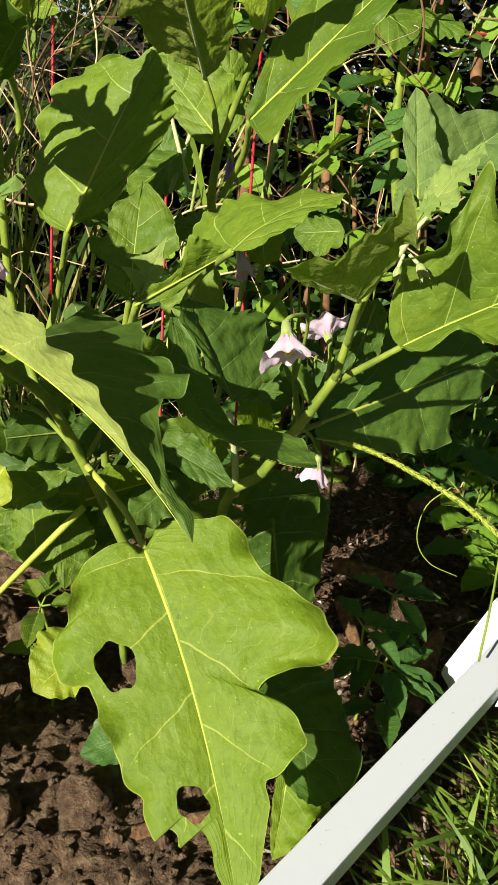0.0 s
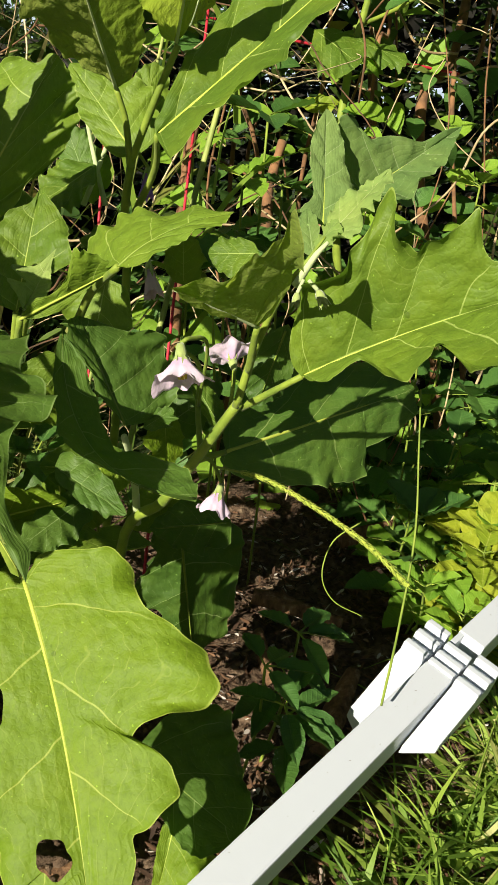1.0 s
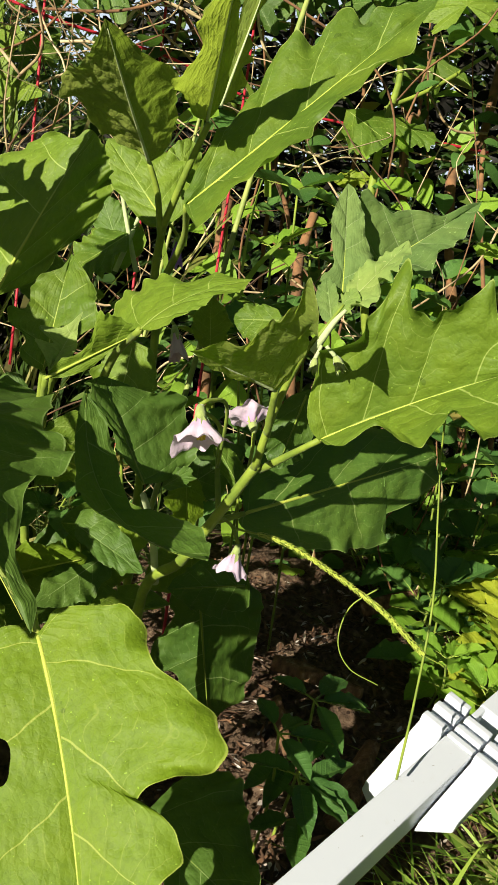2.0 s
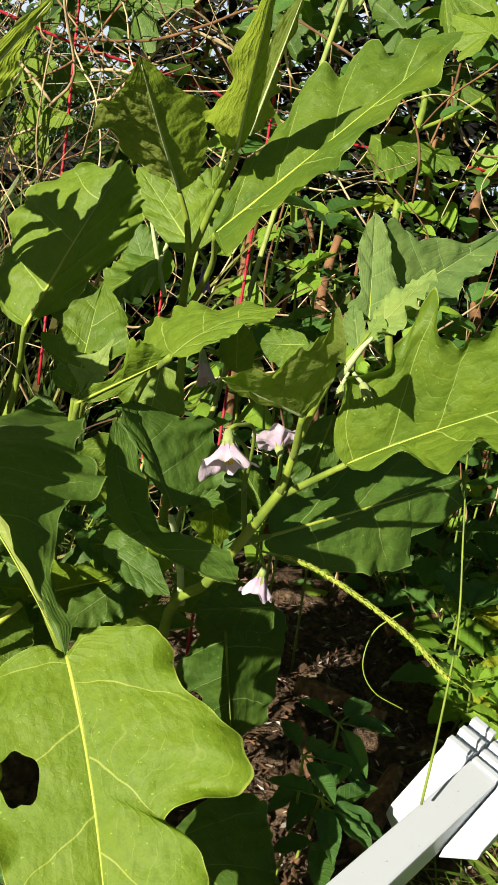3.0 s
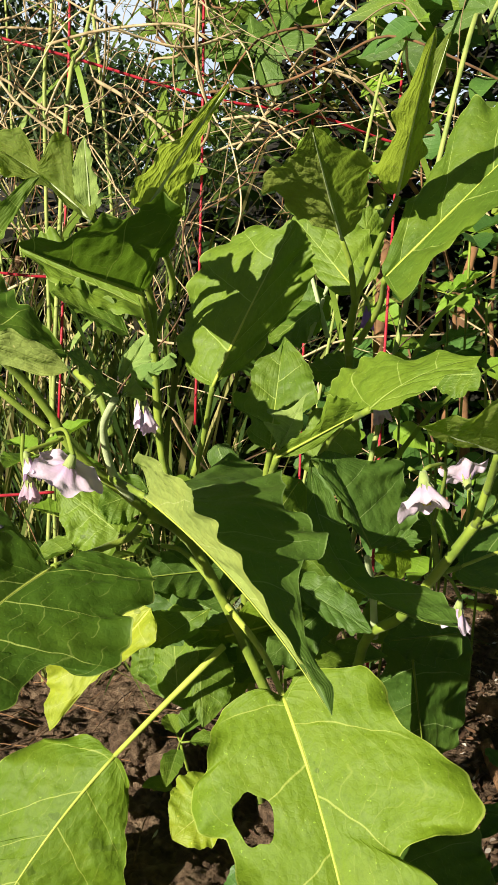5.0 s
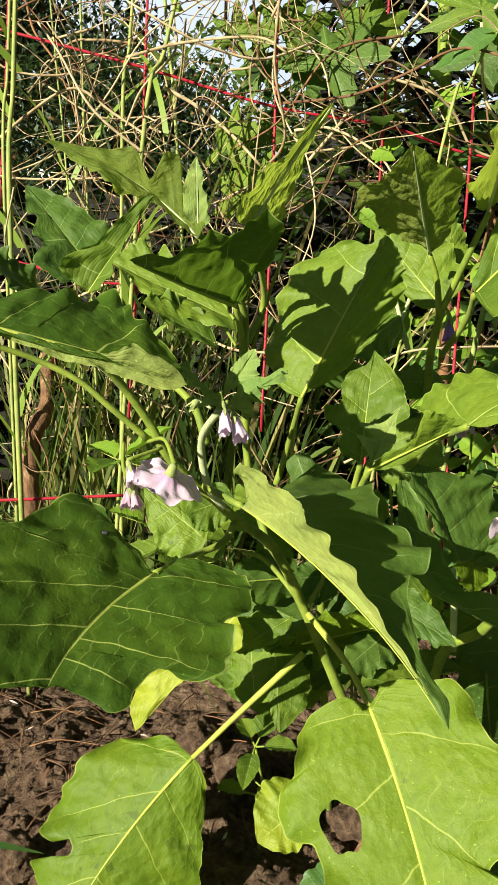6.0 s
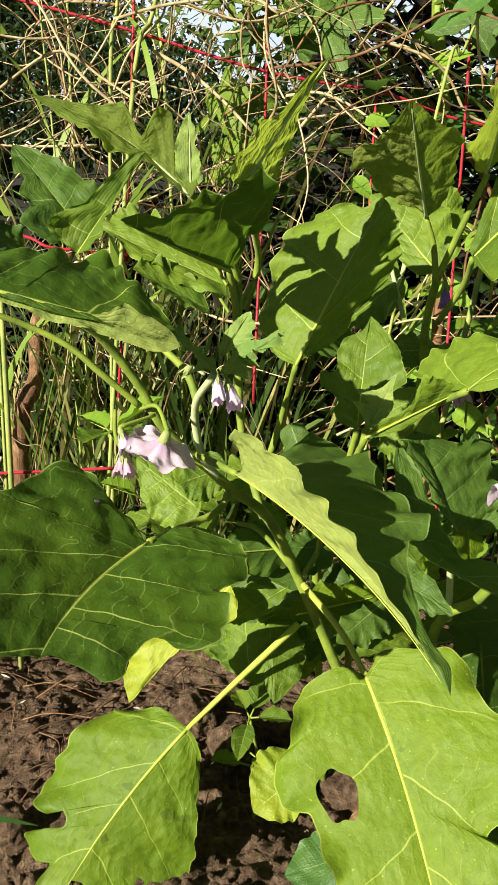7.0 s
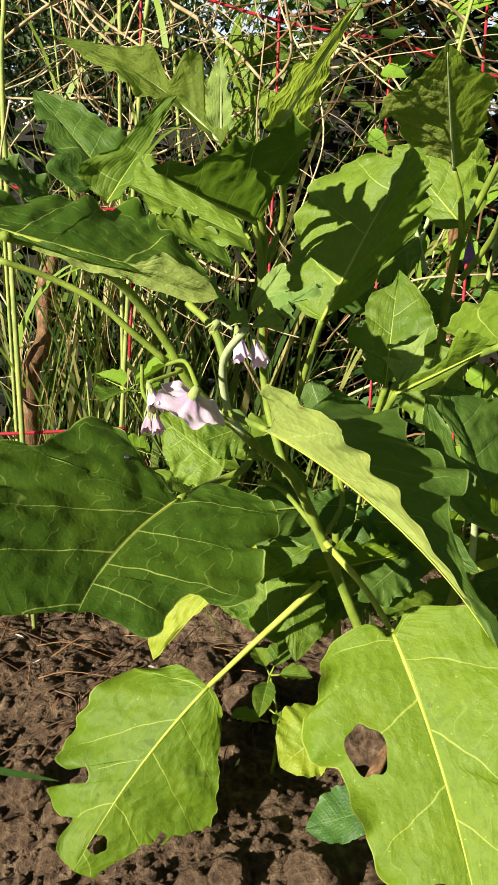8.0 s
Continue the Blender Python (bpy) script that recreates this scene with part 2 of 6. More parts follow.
wood_mat = k.mat

k = Nodes("lilac petal")
sep = k.t.nodes.new("ShaderNodeSeparateXYZ")
k.put(sep.inputs[0], k.coord("UV"))
pet = k.mix(k.step(k.math("ADD", sep.outputs[0], k.math("MULTIPLY", k.noise(60.0), 0.4)), 0.2, 0.9), (0.60, 0.40, 0.63), (0.80, 0.65, 0.80))
k.bump(k.noise(150.0, 3.0), 0.5, 0.002)
k.surface(pet, 0.7, 0.2, 0.3)
petal_mat = k.see_through((0.70, 0.48, 0.80), 0.35).mat

k = Nodes("faded petal")
k.bump(k.noise(150.0, 3.0), 0.6, 0.002)
k.surface(k.mix(k.noise(90.0), (0.38, 0.25, 0.38), (0.66, 0.52, 0.56)), 0.75, 0.2)
faded_mat = k.see_through((0.6, 0.4, 0.55), 0.3).mat

k = Nodes("violet petal")
k.surface(k.mix(k.noise(90.0), (0.20, 0.09, 0.50), (0.42, 0.24, 0.68)), 0.7, 0.2)
violet_mat = k.see_through((0.4, 0.2, 0.7), 0.35).mat

k = Nodes("calyx")
k.bump(k.noise(500.0, 2.0), 0.5, 0.001)
calyx_mat = k.surface(k.mix(k.noise(80.0), (0.17, 0.23, 0.06), (0.32, 0.38, 0.12)), 0.75, 0.3, 0.4).mat
k = Nodes("anther")
anther_mat = k.surface(k.mix(k.noise(200.0), (0.62, 0.48, 0.04), (0.75, 0.62, 0.08)), 0.6, 0.3).mat
k = Nodes("fly")
insect_mat = k.surface(k.mix(k.noise(900.0), (0.012, 0.012, 0.015), (0.03, 0.03, 0.035)), 0.4, 0.5).mat

# ---------------------------------------------------------------- tools for shapes


def mesh_object(name, verts, faces, material, parent=None, label="", uvs=None, smooth=True):
    me = bpy.data.meshes.new(name)
    me.from_pydata([tuple(v) for v in verts], [], faces)
    if uvs is not None:
        layer = me.uv_layers.new(name="UVMap")
        idx = np.empty(len(me.loops), dtype=np.int32)
        me.loops.foreach_get("vertex_index", idx)
        layer.data.foreach_set("uv", np.asarray(uvs, dtype=np.float32)[idx].ravel())
    if smooth:
        me.polygons.foreach_set("use_smooth", [True] * len(me.polygons))
    me.materials.append(material)
    ob = new(name, me)
    if parent is not None:
        ob.parent = parent
    if label:
        ob["label"] = label
    return ob


def thing(name, label, category, group="", at=(0, 0, 0)):
    ob = new(name)
    ob.empty_display_size = 0.05
    return tagged(ob, label, category, group)


def smooth_line(points, per=6):
    """Catmull-Rom through the points."""
    p = [Vector(q) for q in points]
    if len(p) < 3:
        return [p[0].lerp(p[-1], i / per) for i in range(per + 1)]
    p = [p[0] * 2 - p[1]] + p + [p[-1] * 2 - p[-2]]
    out = []
    for a, b, c, d in zip(p, p[1:], p[2:], p[3:]):
        for i in range(per):
            t = i / per
            out.append(0.5 * (2 * b + (c - a) * t + (2 * a - 5 * b + 4 * c - d) * t * t + (3 * b - a - 3 * c + d) * t ** 3))
    return out + [p[-2]]


def tube_data(line, r0, r1, sides=8, knots=0.0):
    """Verts and faces of a tapered tube along a line."""
    verts, faces = [], []
    n = len(line)
    ref = Vector((0.31, 0.17, 0.93))
    for i, c in enumerate(line):
        tan = (line[min(i + 1, n - 1)] - line[max(i - 1, 0)]).normalized()
        x = tan.cross(ref)
        x = x.normalized() if x.length > 1e-4 else tan.orthogonal().normalized()
        y = tan.cross(x)
        r = r0 + (r1 - r0) * i / (n - 1)
        r *= 1 + knots * noise.noise(c * 60.0)
        for j in range(sides):
            a = 2 * math.pi * j / sides
            verts.append(c + (x * math.cos(a) + y * math.sin(a)) * r)
    for i in range(n - 1):
        for j in range(sides):
            k2 = (j + 1) % sides
            faces.append((i * sides + j, i * sides + k2, (i + 1) * sides + k2, (i + 1) * sides + j))
    faces.append(tuple(range(sides))[::-1])
    faces.append(tuple((n - 1) * sides + j for j in range(sides)))
    return verts, faces


def tube(name, points, r0, r1, material, parent=None, label="", sides=10, per=6, knots=0.06):
    v, f = tube_data(smooth_line(points, per), r0, r1, sides, knots)
    return mesh_object(name, v, f, material, parent, label)


class Heap:
    """Many small pieces gathered into one mesh."""

    def __init__(self):
        self.v, self.f, self.uv = [], [], []

    def add(self, verts, faces, uvs=None):
        o = len(self.v)
        self.v.extend(verts)
        self.f.extend(tuple(i + o for i in q) for q in faces)
        self.uv.extend(uvs if uvs is not None else [(0.5, 0.5)] * len(verts))

    def done(self, name, material, parent=None, label="", smooth=True):
        return mesh_object(name, self.v, self.f, material, parent, label, self.uv, smooth)


def outline(s, peak, base_pow=0.5, tip_pow=0.95):
    k2 = math.log(0.5) / math.log(peak)
    v = max(0.0, math.sin(math.pi * min(1.0, max(0.0, s)) ** k2))
    return v ** (base_pow if s < peak else tip_pow)


def blade_data(base, tip, left, right, peak=0.36, lobes=3.0, depth=0.16, wave=0.10, droop=0.06, quilt=0.009,
               heart=0.08, roll=0.6, ruffle=0.22, pucker=0.9, seed=0, rows=72, cols=20, veins=4.6, base_pow=0.36, tip_pow=0.85):
    """A broad leaf from its base, tip and the reach of its two halves: wavy, lobed margin, pushed-up fields between the veins."""
    base, tip, left, right = Vector(base), Vector(tip), Vector(left), Vector(right)
    axis = tip - base
    size = axis.length
    across = left - right
    nrm = axis.cross(across).normalized()
    if nrm.z < 0:
        nrm = -nrm
    rnd = random.Random(seed)
    ph = [rnd.uniform(0, 6.28) for _ in range(8)]
    off = Vector((seed * 3.1, seed * 1.7, 0.0))

    def mid(s):
        return base.lerp(tip, s)

    verts, uvs, faces = [], [], []
    for i in range(rows + 1):
        for j in range(-cols, cols + 1):
            s, v = i / rows, j / cols
            u = abs(v)
            m = mid(s)
            reach = (left if j < 0 else right) - mid(peak)
            hw = reach.length
            sgn = 0 if j < 0 else 1
            fade = min(1.0, s / 0.12) * min(1.0, (1 - s) / 0.15)
            w = outline(s, peak, base_pow, tip_pow)
            w *= 1 - depth * fade * (0.5 - 0.5 * math.cos(2 * math.pi * lobes * (s - peak + 0.04 * sgn)))
            w *= 1 + fade * 0.030 * math.sin(31 * s + ph[sgn]) + fade * 0.018 * math.sin(67 * s + ph[2 + sgn])
            back = heart * math.exp(-((s / 0.10) ** 2)) * u
            p = m + reach * (w * u) + axis * (-back + 0.05 * math.sin(math.pi * s) * u * u)
            q = s * veins - 0.85 * u
            field = abs(math.cos(math.pi * q)) ** 0.6
            lift = quilt * size * field * min(1.0, u * 4) * (1 - u * 0.5) * fade
            rip = math.sin(2 * math.pi * (2.6 * s + 0.3 * u) + ph[4 + sgn]) + 0.6 * math.sin(2 * math.pi * (5.3 * s) + ph[6 + sgn])
            lift += wave * hw * w * u ** 2 * rip * 1.0
            if u > 0.78:
                curl = noise.noise(Vector((s * 7.0 + seed * 1.7, sgn * 9.0, 0.2))) + 0.5 * noise.noise(Vector((s * 19.0 + seed, sgn * 5.0, 0.7)))
                lift += roll * hw * w * ((u - 0.78) / 0.22) ** 2 * curl * 0.35
            lift -= droop * hw * w * u ** 2
            if u > 0.55:
                edge = ((u - 0.55) / 0.45) ** 2
                lift += ruffle * 0.10 * hw * w * edge * fade * (math.sin(2 * math.pi * 8.3 * s + ph[sgn] + 2 * math.sin(9 * s)) + 0.6 * math.sin(2 * math.pi * 13.1 * s + ph[3 - sgn]))
            lift += pucker * fade * min(1.0, u * 5) * (0.0022 * noise.noise(p * 55.0 + off) + 0.0011 * noise.noise(p * 130.0 + off) + 0.0020 * noise.noise(p * 24.0 + off))
            lift += 0.02 * hw * noise.noise(Vector((s * 3 + seed, j / cols * 2, 0.5)))
            verts.append(p + nrm * lift)
            uvs.append((s, 0.5 + 0.5 * v))
    row = 2 * cols + 1
    for i in range(rows):
        for j in range(2 * cols):
            faces.append((i * row + j, i * row + j + 1, (i + 1) * row + j + 1, (i + 1) * row + j))
    return verts, faces, uvs, [mid(i / 14) - nrm * 0.0012 for i in range(14)], size


def curve_at(knots, x):
    """A smooth value at x through (position, value) knots."""
    n = len(knots) - 1
    i = max(0, min(n - 1, next((q for q in range(n) if x <= knots[q + 1][0]), n - 1)))
    (x0, b), (x1, c) = knots[i], knots[i + 1]
    a, d = knots[max(0, i - 1)][1], knots[min(n, i + 2)][1]
    t = (x - x0) / max(1e-6, x1 - x0)
    return 0.5 * (2 * b + (c - a) * t + (2 * a - 5 * b + 4 * c - d) * t * t + (3 * b - a - 3 * c + d) * t ** 3)


def lobed_data(base, tip, left, right, through, edge_l, edge_r, peak=0.36, wave=0.10, droop=0.06, quilt=0.009, roll=0.6, ruffle=0.22, pucker=0.9,
               seed=0, rows=120, cols=30, veins=4.6, sweep=0.20, holes=()):
    """A broad leaf whose two margins run through lobes and bays, given along the midrib and across it; veins sweep out to the margin."""
    base, tip, left, right, through = (Vector(q) for q in (base, tip, left, right, through))
    axis = tip - base
    size = axis.length
    nrm = axis.cross(left - right).normalized()
    if nrm.z < 0:
        nrm = -nrm
    ctrl = through * 2 - (base + tip) / 2

    def mid(s):
        if s < 0:
            return base + (ctrl - base) * (2 * s)
        if s > 1:
            return tip + (tip - ctrl) * (2 * (s - 1))
        return base * (1 - s) ** 2 + ctrl * (2 * s * (1 - s)) + tip * s * s

    rnd = random.Random(seed)
    ph = [rnd.uniform(0, 6.28) for _ in range(8)]
    off = Vector((seed * 3.1, seed * 1.7, 0.0))
    verts, uvs, faces = [], [], []
    for sgn, (edge, far) in enumerate(((edge_l, left), (edge_r, right))):
        reach = far - mid(peak)
        hw = reach.length
        lay = axis.cross(reach).normalized()              # each half has its own face
        if lay.dot(nrm) < 0:
            lay = -lay
        pts = [(0.0, 0.0), *edge, (1.0, 0.0)]
        run, foot = [0.0], [0.0]
        for (s0, w0), (s1, w1) in zip(pts, pts[1:]):
            run.append(run[-1] + math.hypot((s1 - s0) * size, (w1 - w0) * hw) + 1e-4)
            foot.append(max(foot[-1] + 0.012, s1 - sweep * w1 * min(1.0, hw / (0.4 * size))))
        run = [q / run[-1] for q in run]
        foot = [min(1.0, q / max(1.0, foot[-1])) for q in foot]
        ks, kw, kf = list(zip(run, (q[0] for q in pts))), list(zip(run, (q[1] for q in pts))), list(zip(run, foot))
        start, gone = len(verts), set()
        for i in range(rows + 1):
            t = i / rows
            es, ew = curve_at(ks, t), max(0.0, curve_at(kw, t))
            fs = np.interp(t, run, foot)
            trim = min(1.0, t / 0.06, (1 - t) / 0.06)
            ew *= 1 + trim * (0.014 * math.sin(61 * t + ph[sgn]) + 0.012 * math.sin(113 * t + ph[2 + sgn]))
            fade = min(1.0, max(0.0, es + 0.15) / 0.2) * min(1.0, max(0.0, 1.02 - es) / 0.15)
            for j in range(cols + 1):
                u = j / cols
                s, w = fs + (es - fs) * u, ew * u
                for hs, hv, rs, rw in holes:
                    if (hv > 0) == (sgn == 1):
                        ds, dw = (s - hs) / rs, (w - abs(hv)) / rw
                        dist, turn = math.hypot(ds, dw), math.atan2(ds, dw)
                        rim = 1 + 0.12 * math.sin(2 * turn + 5 * hs) + 0.07 * math.sin(5 * turn + 9 * hs)
                        if 0 < dist < rim:
                            s, w = hs + ds * rs * rim / dist, abs(hv) + dw * rw * rim / dist
                            gone.add(start + i * (cols + 1) + j)
                p = mid(s) + reach * w
                q = veins * (0.35 * fs + 0.65 * t + 0.030 * math.sin(9 * t + ph[sgn]) + 0.09 * sgn) - 0.10 * u - 0.14 * u * u
                lift = quilt * size * abs(math.cos(math.pi * q)) ** 0.6 * min(1.0, u * 4) * (1 - u * 0.5) * fade
                lift += wave * hw * w * u * (math.sin(2 * math.pi * (2.6 * s + 0.3 * u) + ph[4 + sgn]) + 0.6 * math.sin(2 * math.pi * 5.3 * s + ph[6 + sgn]))
                if u > 0.78:
                    curl = noise.noise(Vector((t * 7.0 + seed * 1.7, sgn * 9.0, 0.2))) + 0.5 * noise.noise(Vector((t * 19.0 + seed, sgn * 5.0, 0.7)))
                    lift += roll * hw * min(w, 0.8) * ((u - 0.78) / 0.22) ** 2 * curl * 0.35
                lift -= droop * hw * w * u
                if u > 0.55:
                    lift += ruffle * 0.10 * hw * min(w, 1.0) * ((u - 0.55) / 0.45) ** 2 * trim * (math.sin(2 * math.pi * 8.3 * t + ph[sgn] + 2 * math.sin(9 * t)) + 0.6 * math.sin(2 * math.pi * 13.1 * t + ph[3 - sgn]))
                lift += pucker * min(1.0, u * 5) * (0.0022 * noise.noise(p * 55.0 + off) + 0.0011 * noise.noise(p * 130.0 + off) + 0.0020 * noise.noise(p * 24.0 + off))
                verts.append(p + lay * lift)
                side = u if sgn else -u
                uvs.append(((q + 0.85 * u) / veins, 0.5 + 0.5 * side))
        for i in range(rows):
            for j in range(cols):
                a = start + i * (cols + 1) + j
                quad = (a, a + 1, a + cols + 2, a + cols + 1)
                if not all(q in gone for q in quad):
                    faces.append(quad if sgn else quad[::-1])
    return verts, faces, uvs, [mid(i / 20) - nrm * 0.0008 for i in range(20)], size


def leaf(plant, material, base, tip, left, right, label="", rib=None, stalk=(), stalk_r=0.0032, stalk_mat=None, thick=1.0, other=None, **shape):
    """One leaf of a plant, with its midrib and, where it shows, its stalk."""
    v, f, uv, line, size = (lobed_data if "edge_l" in shape else blade_data)(base, tip, left, right, **shape)
    ob = mesh_object("leaf", v, f, material, plant, label, uv)
    if other is not None:                                # second half: the leaf's other face, with its shade put into the colour
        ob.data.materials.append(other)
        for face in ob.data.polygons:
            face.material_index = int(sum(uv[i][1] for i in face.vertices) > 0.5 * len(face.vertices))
    r = 0.0019 * thick * (size / 0.2) ** 0.5
    v, f = tube_data(line, r, r * 0.25, 6)
    mesh_object("midrib", v, f, rib or (stem_green if material in (leaf_shaded, leaf_weed) else stem_pale), ob)
    if stalk:
        tube("leaf_stalk", [*stalk, base], stalk_r * 1.15, max(r, stalk_r * 0.85), stalk_mat or stem_green, plant)
    return ob


def simple_blade(heap, base, way, up, length, width, fold=0.15, droop=0.25, rows=5, pointed=1.0):
    """A small leaf with a folded midrib and a hanging tip, added to a heap."""
    way, up = Vector(way).normalized(), Vector(up)
    side = way.cross(up)
    side = side.normalized() if side.length > 1e-4 else way.orthogonal().normalized()
    up = side.cross(way)
    v, uv, f = [], [], []
    for i in range(rows + 1):
        s = i / rows
        c = Vector(base) + way * (length * s) - up * (droop * length * s * s)
        w = width * 0.5 * max(0.03, math.sin(math.pi * min(1.0, s * 0.97 + 0.03) ** 0.75) ** pointed)
        v += [c + side * w + up * (fold * w), c, c - side * w + up * (fold * w)]
        uv += [(s, 0.0), (s, 0.5), (s, 1.0)]
    for i in range(rows):
        a = i * 3
        f += [(a, a + 1, a + 4, a + 3), (a + 1, a + 2, a + 5, a + 4)]
    heap.add(v, f, uv)


def grass_blade(heap, base, way, length, width, droop=0.5, rows=6):
    way = Vector(way).normalized()
    side = way.cross(Vector((0, 0, 1)))
    side = side.normalized() if side.length > 1e-3 else Vector((1, 0, 0))
    flat = Vector((way.x, way.y, 0))
    flat = flat.normalized() if flat.length > 1e-3 else Vector((0, 1, 0))
    turn = random.uniform(0, math.pi)
    side = (side * math.cos(turn) + flat * math.sin(turn)).normalized()
    v, f, uv = [], [], []
    for i in range(rows + 1):
        s = i / rows
        c = Vector(base) + way * (length * s) + flat * (droop * length * 0.6 * s * s) - Vector((0, 0, 1)) * (droop * length * 0.6 * s ** 2.4)
        w = width * 0.5 * (1 - s ** 2.2) + 0.0001
        v += [c - side * w, c + side * w]
        uv += [(s, 0.0), (s, 1.0)]
    for i in range(rows):
        a = i * 2
        f.append((a, a + 1, a + 3, a + 2))
    heap.add(v, f, uv)


# ---------------------------------------------------------------- ground
def soil_height(x, y):
    h = 0.030 * noise.noise(Vector((x * 5, y * 5, 0.3))) + 0.014 * noise.noise(Vector((x * 17, y * 17, 4.1)))
    h += 0.010 * noise.noise(Vector((x * 48, y * 48, 2.0))) + 0.007 * noise.noise(Vector((x * 105, y * 105, 7.0)))
    h += 0.05 * math.exp(-(((x + 0.15) / 0.25) ** 2 + ((y - 0.62) / 0.25) ** 2))
    edge = min(1.0, max(0.0, (0.62 - x) / 0.25)) * min(1.0, max(0.0, (x + 1.3) / 0.3)) * min(1.0, max(0.0, (1.75 - y) / 0.3)) * min(1.0, max(0.0, (y + 0.6) / 0.2))
    return 0.012 + h * edge - 0.03 * (1 - edge)


NX, NY = 380, 470
gv = [(-1.3 + 1.95 * i / NX, -0.6 + 2.4 * j / NY) for j in range(NY + 1) for i in range(NX + 1)]
gv = [(x, y, soil_height(x, y)) for x, y in gv]
gf = [(j * (NX + 1) + i, j * (NX + 1) + i + 1, (j + 1) * (NX + 1) + i + 1, (j + 1) * (NX + 1) + i) for j in range(NY) for i in range(NX)]
soil = mesh_object("soil_bed", gv, gf, soil_mat)
tagged(soil, "dark crumbly garden soil under the plants", "soil", kind="structure")

GN = 60
av = []
for j in range(GN + 1):
    for i in range(GN + 1):
        x = math.copysign(abs(2 * i / GN - 1) ** 5 * 400, i - GN / 2)
        y = math.copysign(abs(2 * j / GN - 1) ** 5 * 400, j - GN / 2)
        av.append((x, y + 0.6, -0.02 + 0.02 * noise.noise(Vector((x, y, 0)))))
af = [(j * (GN + 1) + i, j * (GN + 1) + i + 1, (j + 1) * (GN + 1) + i + 1, (j + 1) * (GN + 1) + i) for j in range(GN) for i in range(GN)]
ground = mesh_object("ground", av, af, ground_mat)
tagged(ground, "rough grassy ground reaching to the horizon", "ground", kind="structure")

# ---------------------------------------------------------------- white rail on its post


def box_into(bm, size, m):
    made = bmesh.ops.create_cube(bm, size=1.0, matrix=m @ Matrix.Diagonal((*size, 1)))
    return made["verts"]


def part(name, bm, material, parent, label="", bevel=0.0):
    if bevel:
        bmesh.ops.bevel(bm, geom=bm.edges[:], offset=bevel, segments=2, affect="EDGES", profile=0.6)
    me = bpy.data.meshes.new(name)
    bm.to_mesh(me)
    bm.free()
    me.materials.append(material)
    ob = new(name, me)
    ob.parent = parent
    if label:
        ob["label"] = label
    return ob


RAIL_END = Vector((0.344, 0.759, 0.202))
along = Vector((-0.653, -0.757, 0.0)).normalized()    # from the joint towards the near end
ROLL = radians(13)                                    # the rail has turned a little on its joint
across = Vector((0.757, -0.653, 0.0)) * math.cos(ROLL) - Vector((0, 0, 1)) * math.sin(ROLL)
raised = along.cross(across).normalized()
if raised.z < 0:
    raised = -raised
up = Vector((0, 0, 1))
rail = thing("fence_rail", "white plastic fence rail with a ribbed joint, beside the bed", "fence rail")
RW, RT = 0.034, 0.048
rail_pose = Matrix.Translation(RAIL_END) @ Matrix((along, across, raised)).transposed().to_4x4()


def slab(name, lo, hi, parent, bevel):
    """A box between two corners in the rail's own axes: along, across, up."""
    lo, hi = Vector(lo), Vector(hi)
    bm = bmesh.new()
    box_into(bm, hi - lo, rail_pose @ Matrix.Translation((lo + hi) / 2))
    return part(name, bm, plastic_mat, parent, bevel=bevel)


slab("bar", (0.004, -RW / 2, -RT), (0.92, RW / 2, 0.0), rail, 0.0025)
slab("bar", (-0.75, -RW / 2, -RT), (-0.078, RW / 2, -0.001), rail, 0.0025)
clip = slab("clip", (-0.047, -RW / 2 + 0.001, -0.030), (0.002, RW / 2 - 0.001, -0.006), rail, 0.002)
for n in (-0.042, -0.020, -0.001):
    slab("rib", (n - 0.004, -RW / 2 + 0.001, -0.008), (n + 0.006, RW / 2 - 0.001, 0.002), clip, 0.002)
slab("clip_tongue", (-0.080, -RW / 2 + 0.001, -0.030), (-0.053, -RW / 2 + 0.008, -0.002), rail, 0.0015)
for side, inner, outer in ((-1, (0.100, 0.055), (0.086, 0.050)), (1, (0.094, 0.036), (0.076, 0.020))):
    y0, y1 = side * (RW / 2 + 0.002), side * (RW / 2 + 0.031)
    wing = slab("wing", (-0.060, min(y0, y1), -0.040), (0.010, max(y0, y1), -0.006), rail, 0.002)
    for n in (-0.053, -0.026, 0.001):
        slab("rib", (n - 0.004, min(y0, y1), -0.007), (n + 0.007, max(y0, y1), 0.005), wing, 0.002)
    bm = bmesh.new()
    for corner in box_into(bm, (1, 1, 1), Matrix()):
        far, out, top = corner.co.x > 0, corner.co.y > 0, corner.co.z > 0
        reach, drop = (outer if out else inner) if far else (0.008, 0.006)
        corner.co = rail_pose @ Vector((reach, y1 if out else y0, -drop - (0.0 if top else 0.014 if far else 0.034)))
    bmesh.ops.recalc_face_normals(bm, faces=bm.faces[:])
    part("flap", bm, plastic_mat, wing, bevel=0.002)

# ---------------------------------------------------------------- flowers


